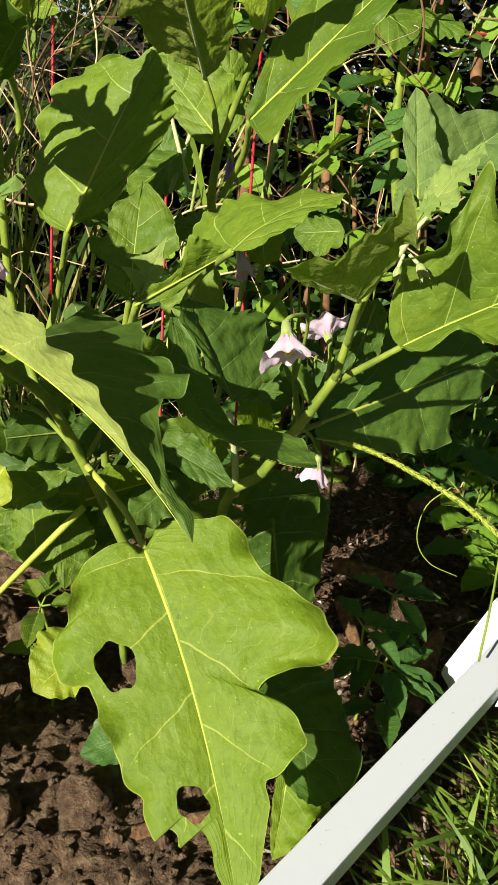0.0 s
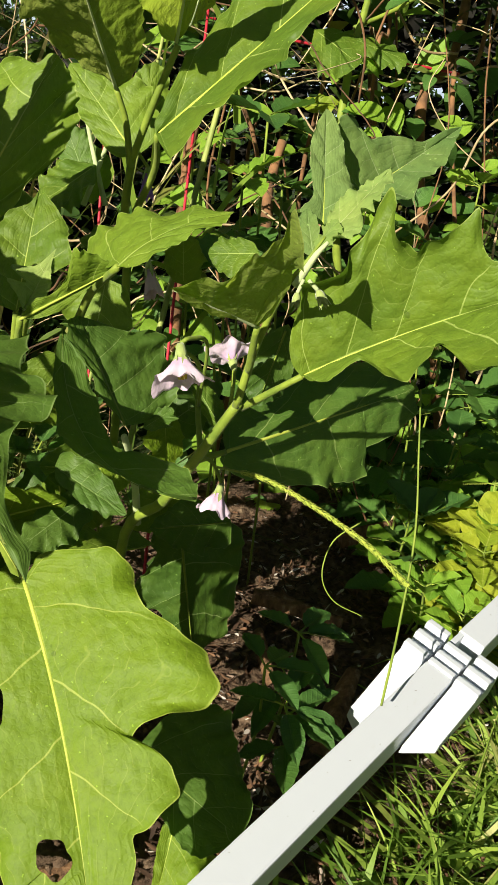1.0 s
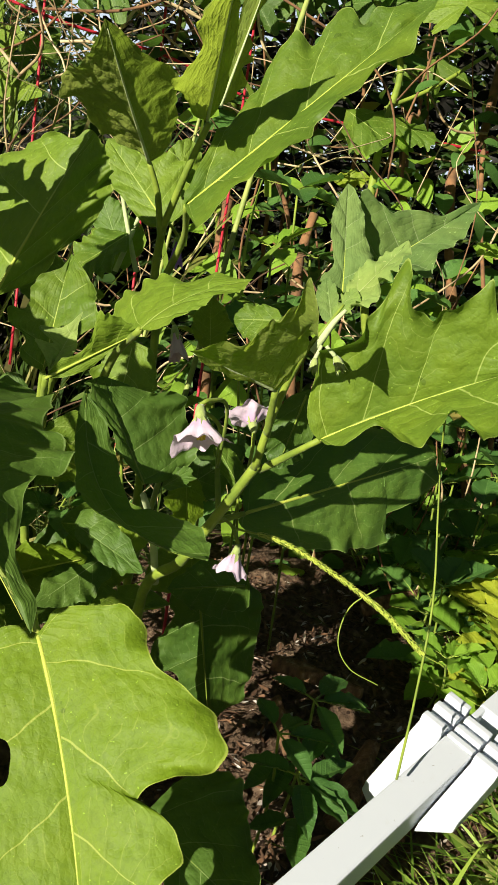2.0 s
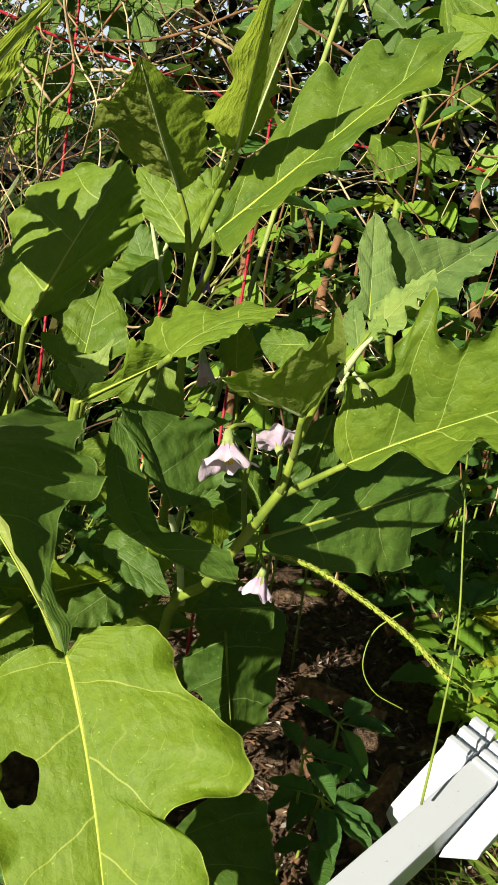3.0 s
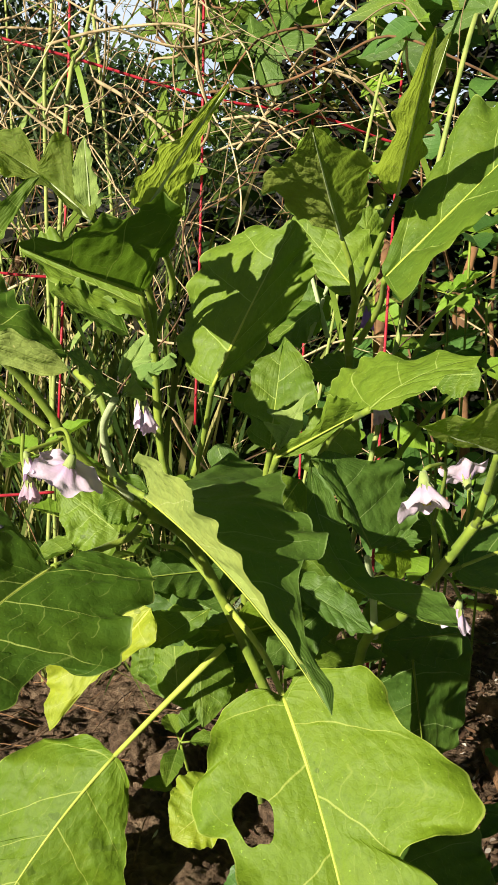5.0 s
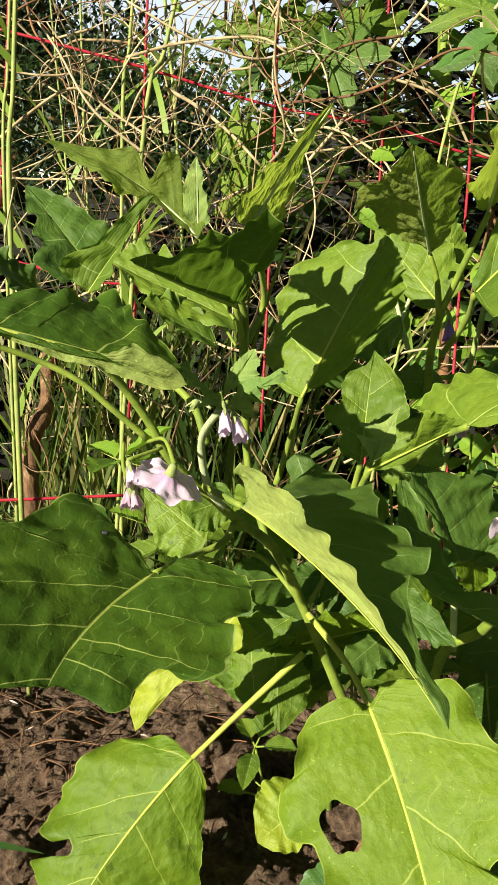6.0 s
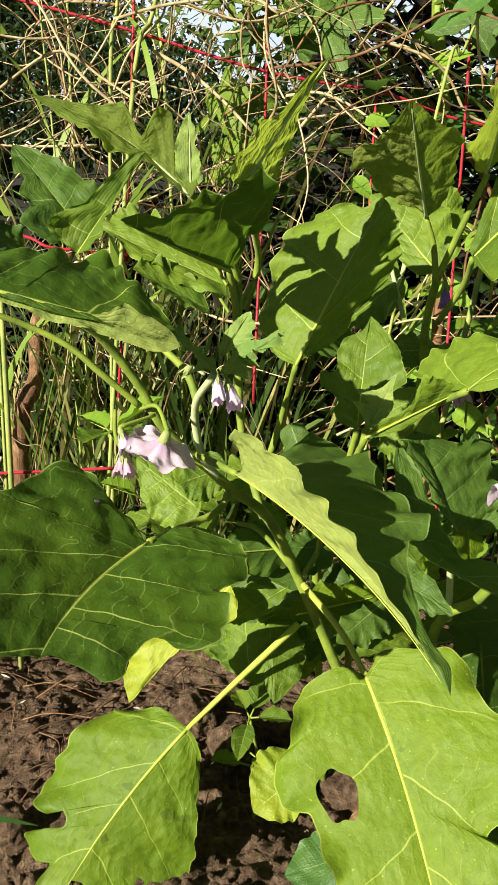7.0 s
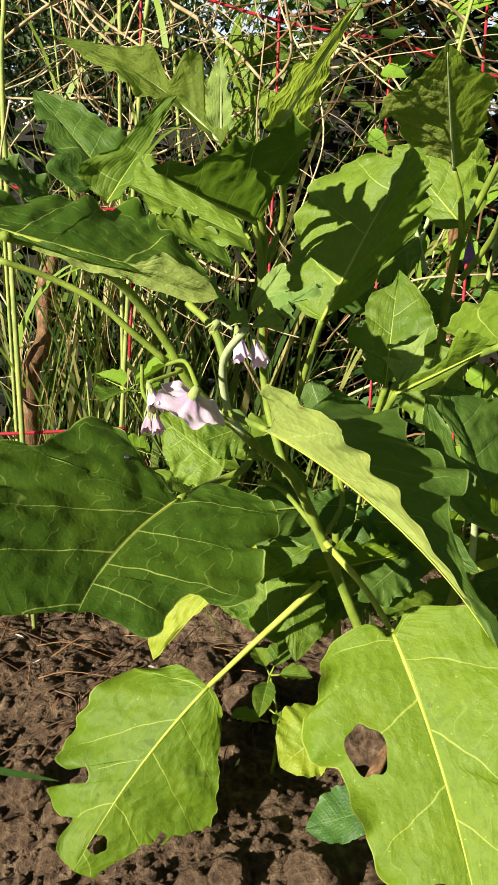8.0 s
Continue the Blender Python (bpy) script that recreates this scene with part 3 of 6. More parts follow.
def flower(plant, material, at, facing, size, opened, stalk):
    """A five-lobed pleated corolla in a spiny calyx on a bent stalk."""
    at, way = Vector(at), Vector(facing).normalized()
    x = way.orthogonal().normalized()
    y = way.cross(x)
    verts, faces, uvs = [], [], []
    rings, seg = 9, 50
    for i in range(rings + 1):
        s = i / rings
        for j in range(seg):
            a = 2 * math.pi * j / seg
            star = 0.91 + 0.09 * math.cos(5 * a) + 0.03 * math.cos(10 * a + 1) + 0.09 * noise.noise(Vector((math.cos(a) * 1.6, math.sin(a) * 1.6, size * 900)))
            pleat = 0.030 * math.cos(10 * a) * s + 0.045 * math.cos(5 * a) * s * s
            r = size * (0.12 + 0.88 * s * opened) * (star if s > 0.3 else 1 - (1 - star) * s / 0.3)
            h = size * (1.15 * s * (1 - 0.75 * opened) + 0.25 * s + pleat * 1.5 - 0.28 * opened * s ** 3 + 0.26 * s * noise.noise(Vector((math.cos(a) * 1.5, math.sin(a) * 1.5, s * 2 + size * 500))))
            verts.append(at + way * h + (x * math.cos(a) + y * math.sin(a)) * r)
            uvs.append((s, j / seg))
    for i in range(rings):
        for j in range(seg):
            n2 = (j + 1) % seg
            faces.append((i * seg + j, i * seg + n2, (i + 1) * seg + n2, (i + 1) * seg + j))
    head = mesh_object("flower", verts, faces, material, plant, "", uvs)
    cal = Heap()
    v, f = tube_data([at - way * size * 0.30, at - way * size * 0.22, at - way * size * 0.10, at + way * size * 0.08], size * 0.08, size * 0.17, 10)
    cal.add(v, f)
    for j in range(6):
        a = 2 * math.pi * j / 6
        d = (x * math.cos(a) + y * math.sin(a))
        simple_blade(cal, at + d * size * 0.15, way * 0.9 + d * (0.15 + 0.4 * opened), d, size * 0.5, size * 0.15, 0.2, 0.1, 4)
    cal.done("calyx", calyx_mat, head)
    if opened > 0.5:
        st = Heap()
        for j in range(5):
            a = 2 * math.pi * j / 5
            d = (x * math.cos(a) + y * math.sin(a)) * size * 0.09
            v, f = tube_data([at + d + way * size * 0.1, at + d * 0.8 + way * size * 0.55], size * 0.06, size * 0.035, 6)
            st.add(v, f)
        st.done("stamen_cone", anther_mat, head)
    if stalk:
        tube("flower_stalk", [*stalk, at - way * size * 0.3], 0.0016, 0.0019, stem_green, plant)
    return head


def bud(plant, at, way, size, stalk):
    """A hanging green bud with pointed sepals on a bent stalk."""
    at, way = Vector(at), Vector(way).normalized()
    x = way.orthogonal().normalized()
    y = way.cross(x)
    v, f = [], []
    for i in range(9):
        s = i / 8
        r = size * (0.18 + 0.42 * math.sin(math.pi * min(1.0, s * 0.8 + 0.08)) ** 0.9)
        for j in range(10):
            a = 2 * math.pi * j / 10
            v.append(at + way * size * 1.6 * s + (x * math.cos(a) + y * math.sin(a)) * r * (1 + 0.10 * math.cos(5 * a)))
    for i in range(8):
        for j in range(10):
            f.append((i * 10 + j, i * 10 + (j + 1) % 10, i * 10 + 10 + (j + 1) % 10, i * 10 + 10 + j))
    head = mesh_object("bud", v, f, calyx_mat, plant)
    cal = Heap()
    for j in range(5):
        a = 2 * math.pi * j / 5
        d = x * math.cos(a) + y * math.sin(a)
        simple_blade(cal, at + d * size * 0.42 + way * size * 0.8, way + d * 0.15, d, size * 1.5, size * 0.5, 0.3, -0.1, 5)
    cal.done("calyx", calyx_mat, head)
    tube("flower_stalk", [*stalk, at], 0.0014, 0.0017, stem_downy, plant, sides=8)
    return head


# ---------------------------------------------------------------- aubergine plants
left_plant = thing("aubergine_plant", "leafy aubergine plant with lilac flowers and eaten leaves", "aubergine plant", "aubergine plants")
back_plant = thing("aubergine_plant", "tall aubergine plant with upright pointed leaves", "aubergine plant", "aubergine plants")
right_plant = thing("aubergine_plant", "aubergine plant with hanging lilac flowers beside the rail", "aubergine plant", "aubergine plants")
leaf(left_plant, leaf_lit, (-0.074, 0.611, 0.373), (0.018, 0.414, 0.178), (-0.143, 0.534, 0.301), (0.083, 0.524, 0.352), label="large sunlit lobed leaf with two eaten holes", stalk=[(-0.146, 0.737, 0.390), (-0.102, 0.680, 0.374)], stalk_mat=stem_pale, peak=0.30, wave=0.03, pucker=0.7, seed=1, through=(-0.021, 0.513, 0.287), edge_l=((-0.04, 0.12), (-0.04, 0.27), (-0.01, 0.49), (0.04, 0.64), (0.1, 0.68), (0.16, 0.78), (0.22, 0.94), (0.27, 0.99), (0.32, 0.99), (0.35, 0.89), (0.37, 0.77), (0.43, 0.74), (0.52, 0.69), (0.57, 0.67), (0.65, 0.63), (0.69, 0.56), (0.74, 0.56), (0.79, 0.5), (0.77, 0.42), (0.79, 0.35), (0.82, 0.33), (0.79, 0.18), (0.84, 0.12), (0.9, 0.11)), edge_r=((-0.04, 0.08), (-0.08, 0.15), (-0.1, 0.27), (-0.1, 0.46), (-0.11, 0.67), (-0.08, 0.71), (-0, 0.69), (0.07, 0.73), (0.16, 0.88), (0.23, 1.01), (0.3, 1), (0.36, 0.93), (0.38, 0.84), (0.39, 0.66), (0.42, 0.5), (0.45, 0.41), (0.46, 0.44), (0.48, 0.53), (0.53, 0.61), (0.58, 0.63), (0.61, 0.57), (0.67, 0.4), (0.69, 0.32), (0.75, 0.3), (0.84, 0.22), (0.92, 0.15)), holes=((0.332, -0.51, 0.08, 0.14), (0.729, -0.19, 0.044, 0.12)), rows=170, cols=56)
leaf(left_plant, leaf_pale, (-0.182, 0.585, 0.564), (-0.020, 0.377, 0.521), (-0.078, 0.426, 0.589), (-0.034, 0.518, 0.560), label="leaf folded along its midrib, one half sunlit, one shaded", stalk=[(-0.233, 0.648, 0.557)], other=leaf_shaded, thick=0.45, peak=0.42, roll=0.25, ruffle=0.6, wave=0.04, droop=0.0, seed=2, through=(-0.083, 0.441, 0.565), edge_l=((-0.03, 1), (-0.09, 1.66), (-0.16, 2.2), (-0.15, 2.64), (-0.04, 2.21), (0.02, 1.87), (0.11, 1.79), (0.18, 1.83), (0.25, 1.41), (0.34, 1.03), (0.42, 0.97), (0.48, 0.58), (0.56, 0.4), (0.69, 0.2), (0.83, 0.01)), edge_r=((-0.07, 0.5), (-0.18, 1.06), (-0.19, 1.39), (-0.17, 1.65), (-0.07, 1.7), (0.05, 1.45), (0.21, 1.12), (0.31, 1.14), (0.41, 1.03), (0.48, 0.82), (0.49, 0.64), (0.55, 0.45), (0.65, 0.31), (0.74, 0.16), (0.83, 0.13), (0.92, 0.11)))
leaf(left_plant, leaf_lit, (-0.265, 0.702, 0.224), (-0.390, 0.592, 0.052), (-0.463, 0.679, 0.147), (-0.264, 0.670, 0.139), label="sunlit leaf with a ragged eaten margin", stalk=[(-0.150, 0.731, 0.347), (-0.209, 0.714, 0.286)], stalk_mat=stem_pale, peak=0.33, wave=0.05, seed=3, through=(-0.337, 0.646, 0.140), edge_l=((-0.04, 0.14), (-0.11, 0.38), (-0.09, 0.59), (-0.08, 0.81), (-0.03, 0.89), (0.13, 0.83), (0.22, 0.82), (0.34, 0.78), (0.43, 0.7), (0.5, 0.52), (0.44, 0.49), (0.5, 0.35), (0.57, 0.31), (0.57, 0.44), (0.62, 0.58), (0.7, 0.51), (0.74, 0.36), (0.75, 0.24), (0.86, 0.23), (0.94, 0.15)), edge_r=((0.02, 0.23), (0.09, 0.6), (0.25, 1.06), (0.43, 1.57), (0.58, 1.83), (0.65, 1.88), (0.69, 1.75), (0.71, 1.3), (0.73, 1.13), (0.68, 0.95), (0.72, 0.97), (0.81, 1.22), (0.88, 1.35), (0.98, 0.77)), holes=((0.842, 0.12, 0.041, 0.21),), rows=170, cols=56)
leaf(left_plant, leaf_veined, (-0.238, 0.527, 0.526), (-0.267, 0.392, 0.505), (-0.352, 0.418, 0.577), (-0.162, 0.540, 0.512), label="large dark green shaded leaf with pale veins", stalk=[(-0.207, 0.664, 0.515), (-0.215, 0.652, 0.501), (-0.235, 0.626, 0.498)], peak=0.30, wave=0.025, pucker=0.9, roll=0.25, ruffle=0.12, seed=4, through=(-0.262, 0.457, 0.518), edge_l=((-0.05, 0.11), (-0.19, 0.29), (-0.3, 0.5), (-0.38, 0.65), (-0.51, 0.94), (-0.39, 1.04), (-0.13, 0.98), (-0.14, 1.14), (-0.01, 1.18), (0.27, 0.97), (0.45, 0.78), (0.69, 0.71), (0.91, 0.53), (1.05, 0.38), (1.03, 0.2), (0.99, 0.11)), edge_r=((-0.13, -0.06), (-0.19, 0.03), (-0.14, 0.2), (0.04, 0.68), (0.3, 1), (0.45, 1.01), (0.52, 0.94), (0.71, 1.08), (0.9, 1.11), (0.99, 1.03), (0.99, 0.92), (0.89, 0.73), (0.91, 0.62), (1.03, 0.55), (1.13, 0.53), (1.17, 0.44), (1.1, 0.35), (1.02, 0.29), (0.98, 0.17), (0.98, 0.08)))
leaf(left_plant, leaf_yellow, (-0.207, 0.669, 0.419), (-0.300, 0.626, 0.305), (-0.294, 0.654, 0.371), (-0.221, 0.640, 0.383), label="small yellowing leaf close to the soil", seed=5, through=(-0.253, 0.647, 0.363), edge_l=((-0.07, 0.49), (0.04, 0.59), (0.23, 0.38), (0.32, 0.64), (0.36, 1), (0.5, 1), (0.79, 0.5)), edge_r=((0.11, 1), (0.23, 1.39), (0.36, 1), (0.46, 0.36), (0.61, 0.06), (0.66, -0.56), (0.88, 0.05)))
leaf(left_plant, leaf_green, (-0.156, 0.703, 0.405), (-0.209, 0.673, 0.376), (-0.180, 0.700, 0.408), (-0.155, 0.676, 0.391), wave=0.04, seed=6, through=(-0.183, 0.688, 0.391), edge_l=((0.23, 0.33), (0.57, 1.11), (0.94, 2), (1.03, 1.32)), edge_r=((0.23, 0.44), (0.46, 0.42), (0.81, 0.29)))
leaf(left_plant, leaf_green, (-0.187, 0.772, 0.316), (-0.174, 0.728, 0.249), (-0.191, 0.748, 0.283), (-0.146, 0.770, 0.289), depth=0.05, wave=0.12, seed=7)
leaf(left_plant, leaf_green, (-0.229, 0.792, 0.303), (-0.197, 0.756, 0.249), (-0.257, 0.769, 0.285), (-0.177, 0.791, 0.273), depth=0.1, seed=8)
leaf(left_plant, leaf_veined, (-0.328, 0.427, 0.737), (-0.200, 0.489, 0.693), (-0.283, 0.509, 0.745), (-0.259, 0.443, 0.709), label="long dark leaf with a rolled lower margin", stalk=[(-0.319, 0.426, 0.731)], peak=0.45, wave=0.06, droop=0.05, seed=9, through=(-0.262, 0.448, 0.716), edge_l=((0, 0.44), (0.13, 0.55), (0.21, 0.76), (0.3, 0.83), (0.42, 0.93), (0.46, 1.15), (0.53, 1.01), (0.58, 1.21), (0.69, 1.1), (0.74, 0.78), (0.83, 0.62), (0.91, 0.4), (0.98, 0.17)), edge_r=((0.12, 0.29), (0.33, 0.52), (0.55, 0.53), (0.79, 0.45)))
leaf(left_plant, leaf_pale, (-0.331, 0.432, 0.737), (-0.193, 0.474, 0.688), (-0.256, 0.450, 0.721), (-0.252, 0.447, 0.699), label="rolled-under margin of the long dark leaf", rib=stem_downy, peak=0.55, wave=0.10, ruffle=0.7, seed=73, through=(-0.262, 0.453, 0.712), edge_l=((0.14, 0.37), (0.29, 0.31), (0.44, 0.2), (0.59, 0.17), (0.7, 0.82), (0.8, 1.61), (0.88, 1.44), (0.97, 0.82)), edge_r=((0.13, 0.3), (0.32, 0.47), (0.5, 0.61), (0.65, 0.56), (0.79, 0.59), (0.91, 0.66)))
leaf(left_plant, leaf_veined, (-0.215, 0.715, 0.710), (-0.259, 0.558, 0.761), (-0.169, 0.650, 0.789), (-0.242, 0.652, 0.740), label="cupped dark green leaf near the shoot tip", stalk=[(-0.213, 0.737, 0.653), (-0.214, 0.732, 0.684)], peak=0.36, wave=0.06, seed=10, through=(-0.236, 0.635, 0.734), edge_l=((-0.02, 0.11), (0.09, 0.46), (0.21, 0.82), (0.31, 1.03), (0.41, 1.04), (0.48, 0.87), (0.54, 0.71), (0.68, 0.58), (0.73, 0.34), (0.79, 0.19), (0.94, 0.15)), edge_r=((0.05, 0.31), (0.09, 1.18), (0.24, 1.72), (0.58, 1.25)))
leaf(left_plant, leaf_backlit, (-0.186, 0.642, 0.783), (-0.125, 0.690, 0.880), (-0.179, 0.629, 0.820), (-0.152, 0.686, 0.823), label="tall upright leaf seen from its underside", stalk=[(-0.211, 0.749, 0.671), (-0.196, 0.758, 0.716)], rib=stem_downy, peak=0.36, wave=0.05, seed=11, through=(-0.156, 0.666, 0.832), edge_l=((0.05, 0.72), (0.21, 0.93), (0.34, 0.8), (0.47, 0.94), (0.53, 0.4), (0.76, 0.32), (0.93, 0.1)), edge_r=((-0.02, 0.91), (0, 1.33), (0.19, 1.11), (0.41, 0.84), (0.71, 0.27), (0.88, 0.25)), pucker=0.4)
leaf(left_plant, leaf_backlit, (-0.220, 0.609, 0.775), (-0.344, 0.603, 0.850), (-0.260, 0.613, 0.842), (-0.266, 0.592, 0.805), rib=stem_downy, peak=0.45, wave=0.16, ruffle=0.7, pucker=1.2, seed=12, through=(-0.275, 0.610, 0.820), edge_l=((-0.01, 0.46), (0.11, 0.75), (0.2, 0.84), (0.26, 1.34), (0.32, 1.3), (0.36, 0.9), (0.38, 0.32), (0.47, 0.63), (0.53, 0.83), (0.59, 0.61), (0.69, 0.36), (0.78, 0.22), (0.89, 0.11)), edge_r=((0.16, 0.38), (0.3, 0.32), (0.39, 0.62), (0.47, 1.04), (0.57, 1.22), (0.69, 0.84), (0.81, 0.45)))
leaf(left_plant, leaf_young, (-0.220, 0.611, 0.781), (-0.216, 0.596, 0.835), (-0.229, 0.604, 0.807), (-0.210, 0.600, 0.807), rib=stem_downy, wave=0.1, seed=13, through=(-0.218, 0.604, 0.808), edge_l=((0.1, 0.9), (0.39, 1.09), (0.75, 0.6)), edge_r=((-0.01, 1.21), (0.4, 0.94), (0.75, 0.56)))
leaf(left_plant, leaf_shaded, (-0.300, 0.589, 0.750), (-0.384, 0.653, 0.817), (-0.311, 0.636, 0.794), (-0.348, 0.575, 0.767), peak=0.40, wave=0.08, seed=14, through=(-0.342, 0.621, 0.784), edge_l=((0.13, 0.64), (0.25, 0.93), (0.5, 0.74), (0.72, 0.52), (0.87, 0.31)), edge_r=((0.06, 0.59), (0.17, 0.89), (0.31, 1.02), (0.39, 0.6), (0.55, 0.59), (0.64, 0.33), (0.79, 0.34)))
leaf(left_plant, leaf_green, (-0.285, 0.539, 0.739), (-0.240, 0.567, 0.807), (-0.291, 0.541, 0.762), (-0.245, 0.530, 0.767), peak=0.40, wave=0.08, droop=-0.1, seed=15, through=(-0.263, 0.553, 0.773), edge_l=((0.28, 1.22), (0.42, 1.5), (0.52, 1.25), (0.55, 0.83), (0.72, 0.67), (0.86, 0.51), (0.99, 0.36)), edge_r=((0.07, 0.65), (0.27, 0.55), (0.56, 0.29), (0.85, -0.04)))
leaf(left_plant, leaf_green, (-0.248, 0.813, 0.687), (-0.388, 0.851, 0.740), (-0.328, 0.867, 0.753), (-0.285, 0.787, 0.692), peak=0.40, depth=0.12, seed=16)
leaf(left_plant, leaf_green, (-0.256, 0.782, 0.666), (-0.329, 0.783, 0.703), (-0.302, 0.812, 0.709), (-0.273, 0.761, 0.674), peak=0.40, depth=0.10, seed=17)
leaf(left_plant, leaf_shaded, (-0.338, 0.575, 0.731), (-0.379, 0.558, 0.763), (-0.370, 0.602, 0.762), (-0.345, 0.545, 0.741), seed=18)
leaf(left_plant, leaf_young, (-0.188, 0.561, 0.651), (-0.133, 0.515, 0.691), (-0.166, 0.546, 0.679), (-0.153, 0.527, 0.674), rib=stem_downy, wave=0.15, seed=19, through=(-0.160, 0.538, 0.671), edge_l=((0.08, 0.77), (0.36, 1), (0.66, 0.42), (0.85, 0.46)), edge_r=((-0.2, 2.15), (0.54, 0.55), (0.65, 1.12)))
leaf(left_plant, leaf_young, (-0.189, 0.562, 0.662), (-0.164, 0.558, 0.698), (-0.181, 0.561, 0.686), (-0.164, 0.550, 0.681), rib=stem_downy, wave=0.1, seed=20, through=(-0.176, 0.560, 0.680), edge_l=((0.05, 0.76), (0.36, 1), (0.79, 0.51)), edge_r=((0.21, 1.02), (0.55, 0.9)))
leaf(left_plant, leaf_young, (-0.190, 0.560, 0.651), (-0.219, 0.538, 0.687), (-0.205, 0.554, 0.673), (-0.202, 0.535, 0.665), rib=stem_downy, wave=0.2, seed=21, through=(-0.204, 0.549, 0.669), edge_l=((-0.07, 1.43), (0.36, 1), (0.61, 1.54)), edge_r=((0.15, 0.94), (0.45, 0.46), (0.74, 0.57)))
leaf(left_plant, leaf_green, (-0.157, 0.742, 0.619), (-0.081, 0.775, 0.770), (-0.194, 0.779, 0.670), (-0.062, 0.779, 0.728), label="broad upright leaf with dappled shadows across it", stalk=[(-0.190, 0.791, 0.512), (-0.177, 0.788, 0.556)], peak=0.40, wave=0.05, seed=22, through=(-0.122, 0.756, 0.692), edge_l=((0.05, 0.34), (0.17, 0.7), (0.32, 1), (0.48, 1.1), (0.63, 1.27), (0.73, 1.22), (0.84, 1.38), (0.94, 1.27), (0.99, 0.98), (1, 0.55), (0.96, 0.23), (1.01, 0.12)), edge_r=((0.01, 0.22), (-0.06, 0.53), (-0.03, 0.66), (0.1, 0.75), (0.08, 0.97), (0.16, 1.07), (0.4, 1), (0.59, 0.74), (0.81, 0.38)))
leaf(left_plant, leaf_green, (-0.247, 0.695, 0.487), (-0.313, 0.719, 0.524), (-0.283, 0.683, 0.472), (-0.270, 0.726, 0.521), depth=0.05, seed=23)
leaf(left_plant, leaf_green, (-0.226, 0.732, 0.515), (-0.264, 0.700, 0.507), (-0.254, 0.732, 0.531), (-0.236, 0.699, 0.492), depth=0.05, seed=24)
leaf(left_plant, leaf_shaded, (-0.122, 0.779, 0.416), (-0.167, 0.751, 0.423), (-0.146, 0.780, 0.433), (-0.137, 0.747, 0.398), depth=0.05, seed=25)
leaf(left_plant, leaf_shaded, (-0.060, 0.807, 0.346), (-0.111, 0.745, 0.321), (-0.097, 0.800, 0.347), (-0.058, 0.774, 0.316), depth=0.2, seed=26)
leaf(left_plant, leaf_green, (-0.287, 0.814, 0.305), (-0.193, 0.814, 0.345), (-0.256, 0.829, 0.342), (-0.227, 0.790, 0.311), depth=0.1, seed=27)
leaf(left_plant, leaf_green, (-0.168, 0.845, 0.306), (-0.269, 0.786, 0.268), (-0.257, 0.842, 0.296), (-0.202, 0.792, 0.260), depth=0.1, seed=28)
leaf(left_plant, leaf_green, (-0.172, 0.715, 0.385), (-0.238, 0.691, 0.376), (-0.212, 0.720, 0.393), (-0.199, 0.687, 0.368), depth=0.05, seed=29)
leaf(left_plant, leaf_yellow, (-0.124, 0.584, 0.286), (-0.164, 0.553, 0.263), (-0.164, 0.590, 0.298), (-0.124, 0.553, 0.265), depth=0.0, seed=30, rows=30, cols=8)
leaf(back_plant, leaf_under, (-0.042, 0.855, 0.750), (-0.061, 0.697, 0.847), (-0.110, 0.791, 0.809), (-0.017, 0.809, 0.815), label="pointed leaf with its puckered underside shown", stalk=[(-0.028, 0.872, 0.682), (-0.033, 0.863, 0.722)], rib=stem_downy, peak=0.48, wave=0.03, droop=0.12, seed=31, quilt=0.02, pucker=1.2, through=(-0.052, 0.775, 0.798), edge_l=((0.08, 0.17), (0.18, 0.59), (0.32, 0.8), (0.48, 1), (0.63, 0.81), (0.69, 0.55), (0.86, 0.22)), edge_r=((0.05, 0.37), (0.22, 0.82), (0.44, 0.97), (0.61, 1.02), (0.77, 0.52), (0.92, 0.22)))
leaf(back_plant, leaf_backlit, (0.011, 0.836, 0.793), (0.036, 0.734, 0.921), (-0.017, 0.751, 0.814), (0.034, 0.787, 0.849), rib=stem_downy, peak=0.33, wave=0.05, seed=32, through=(0.023, 0.785, 0.858), edge_l=((0.07, 0.34), (0.22, 0.65), (0.31, 0.99), (0.36, 1.04), (0.41, 0.73), (0.49, 0.51), (0.69, 0.67), (0.76, 0.41), (0.86, 0.25), (0.96, 0.06)), edge_r=((0.01, 0.58), (0.13, 0.91), (0.33, 1), (0.52, 0.77), (0.77, 0.4), (0.9, 0.27)), pucker=0.35)
leaf(back_plant, leaf_backlit, (0.020, 0.878, 0.810), (0.058, 0.892, 0.944), (0.016, 0.891, 0.893), (0.053, 0.914, 0.900), rib=stem_downy, peak=0.4, seed=33, through=(0.039, 0.886, 0.877), edge_l=((0.13, 0.34), (0.46, 0.46), (0.67, 0.5), (0.9, 0.19)), edge_r=((-0.08, 0.59), (-0, 1.06), (0.49, 0.32), (0.75, 0.39)))
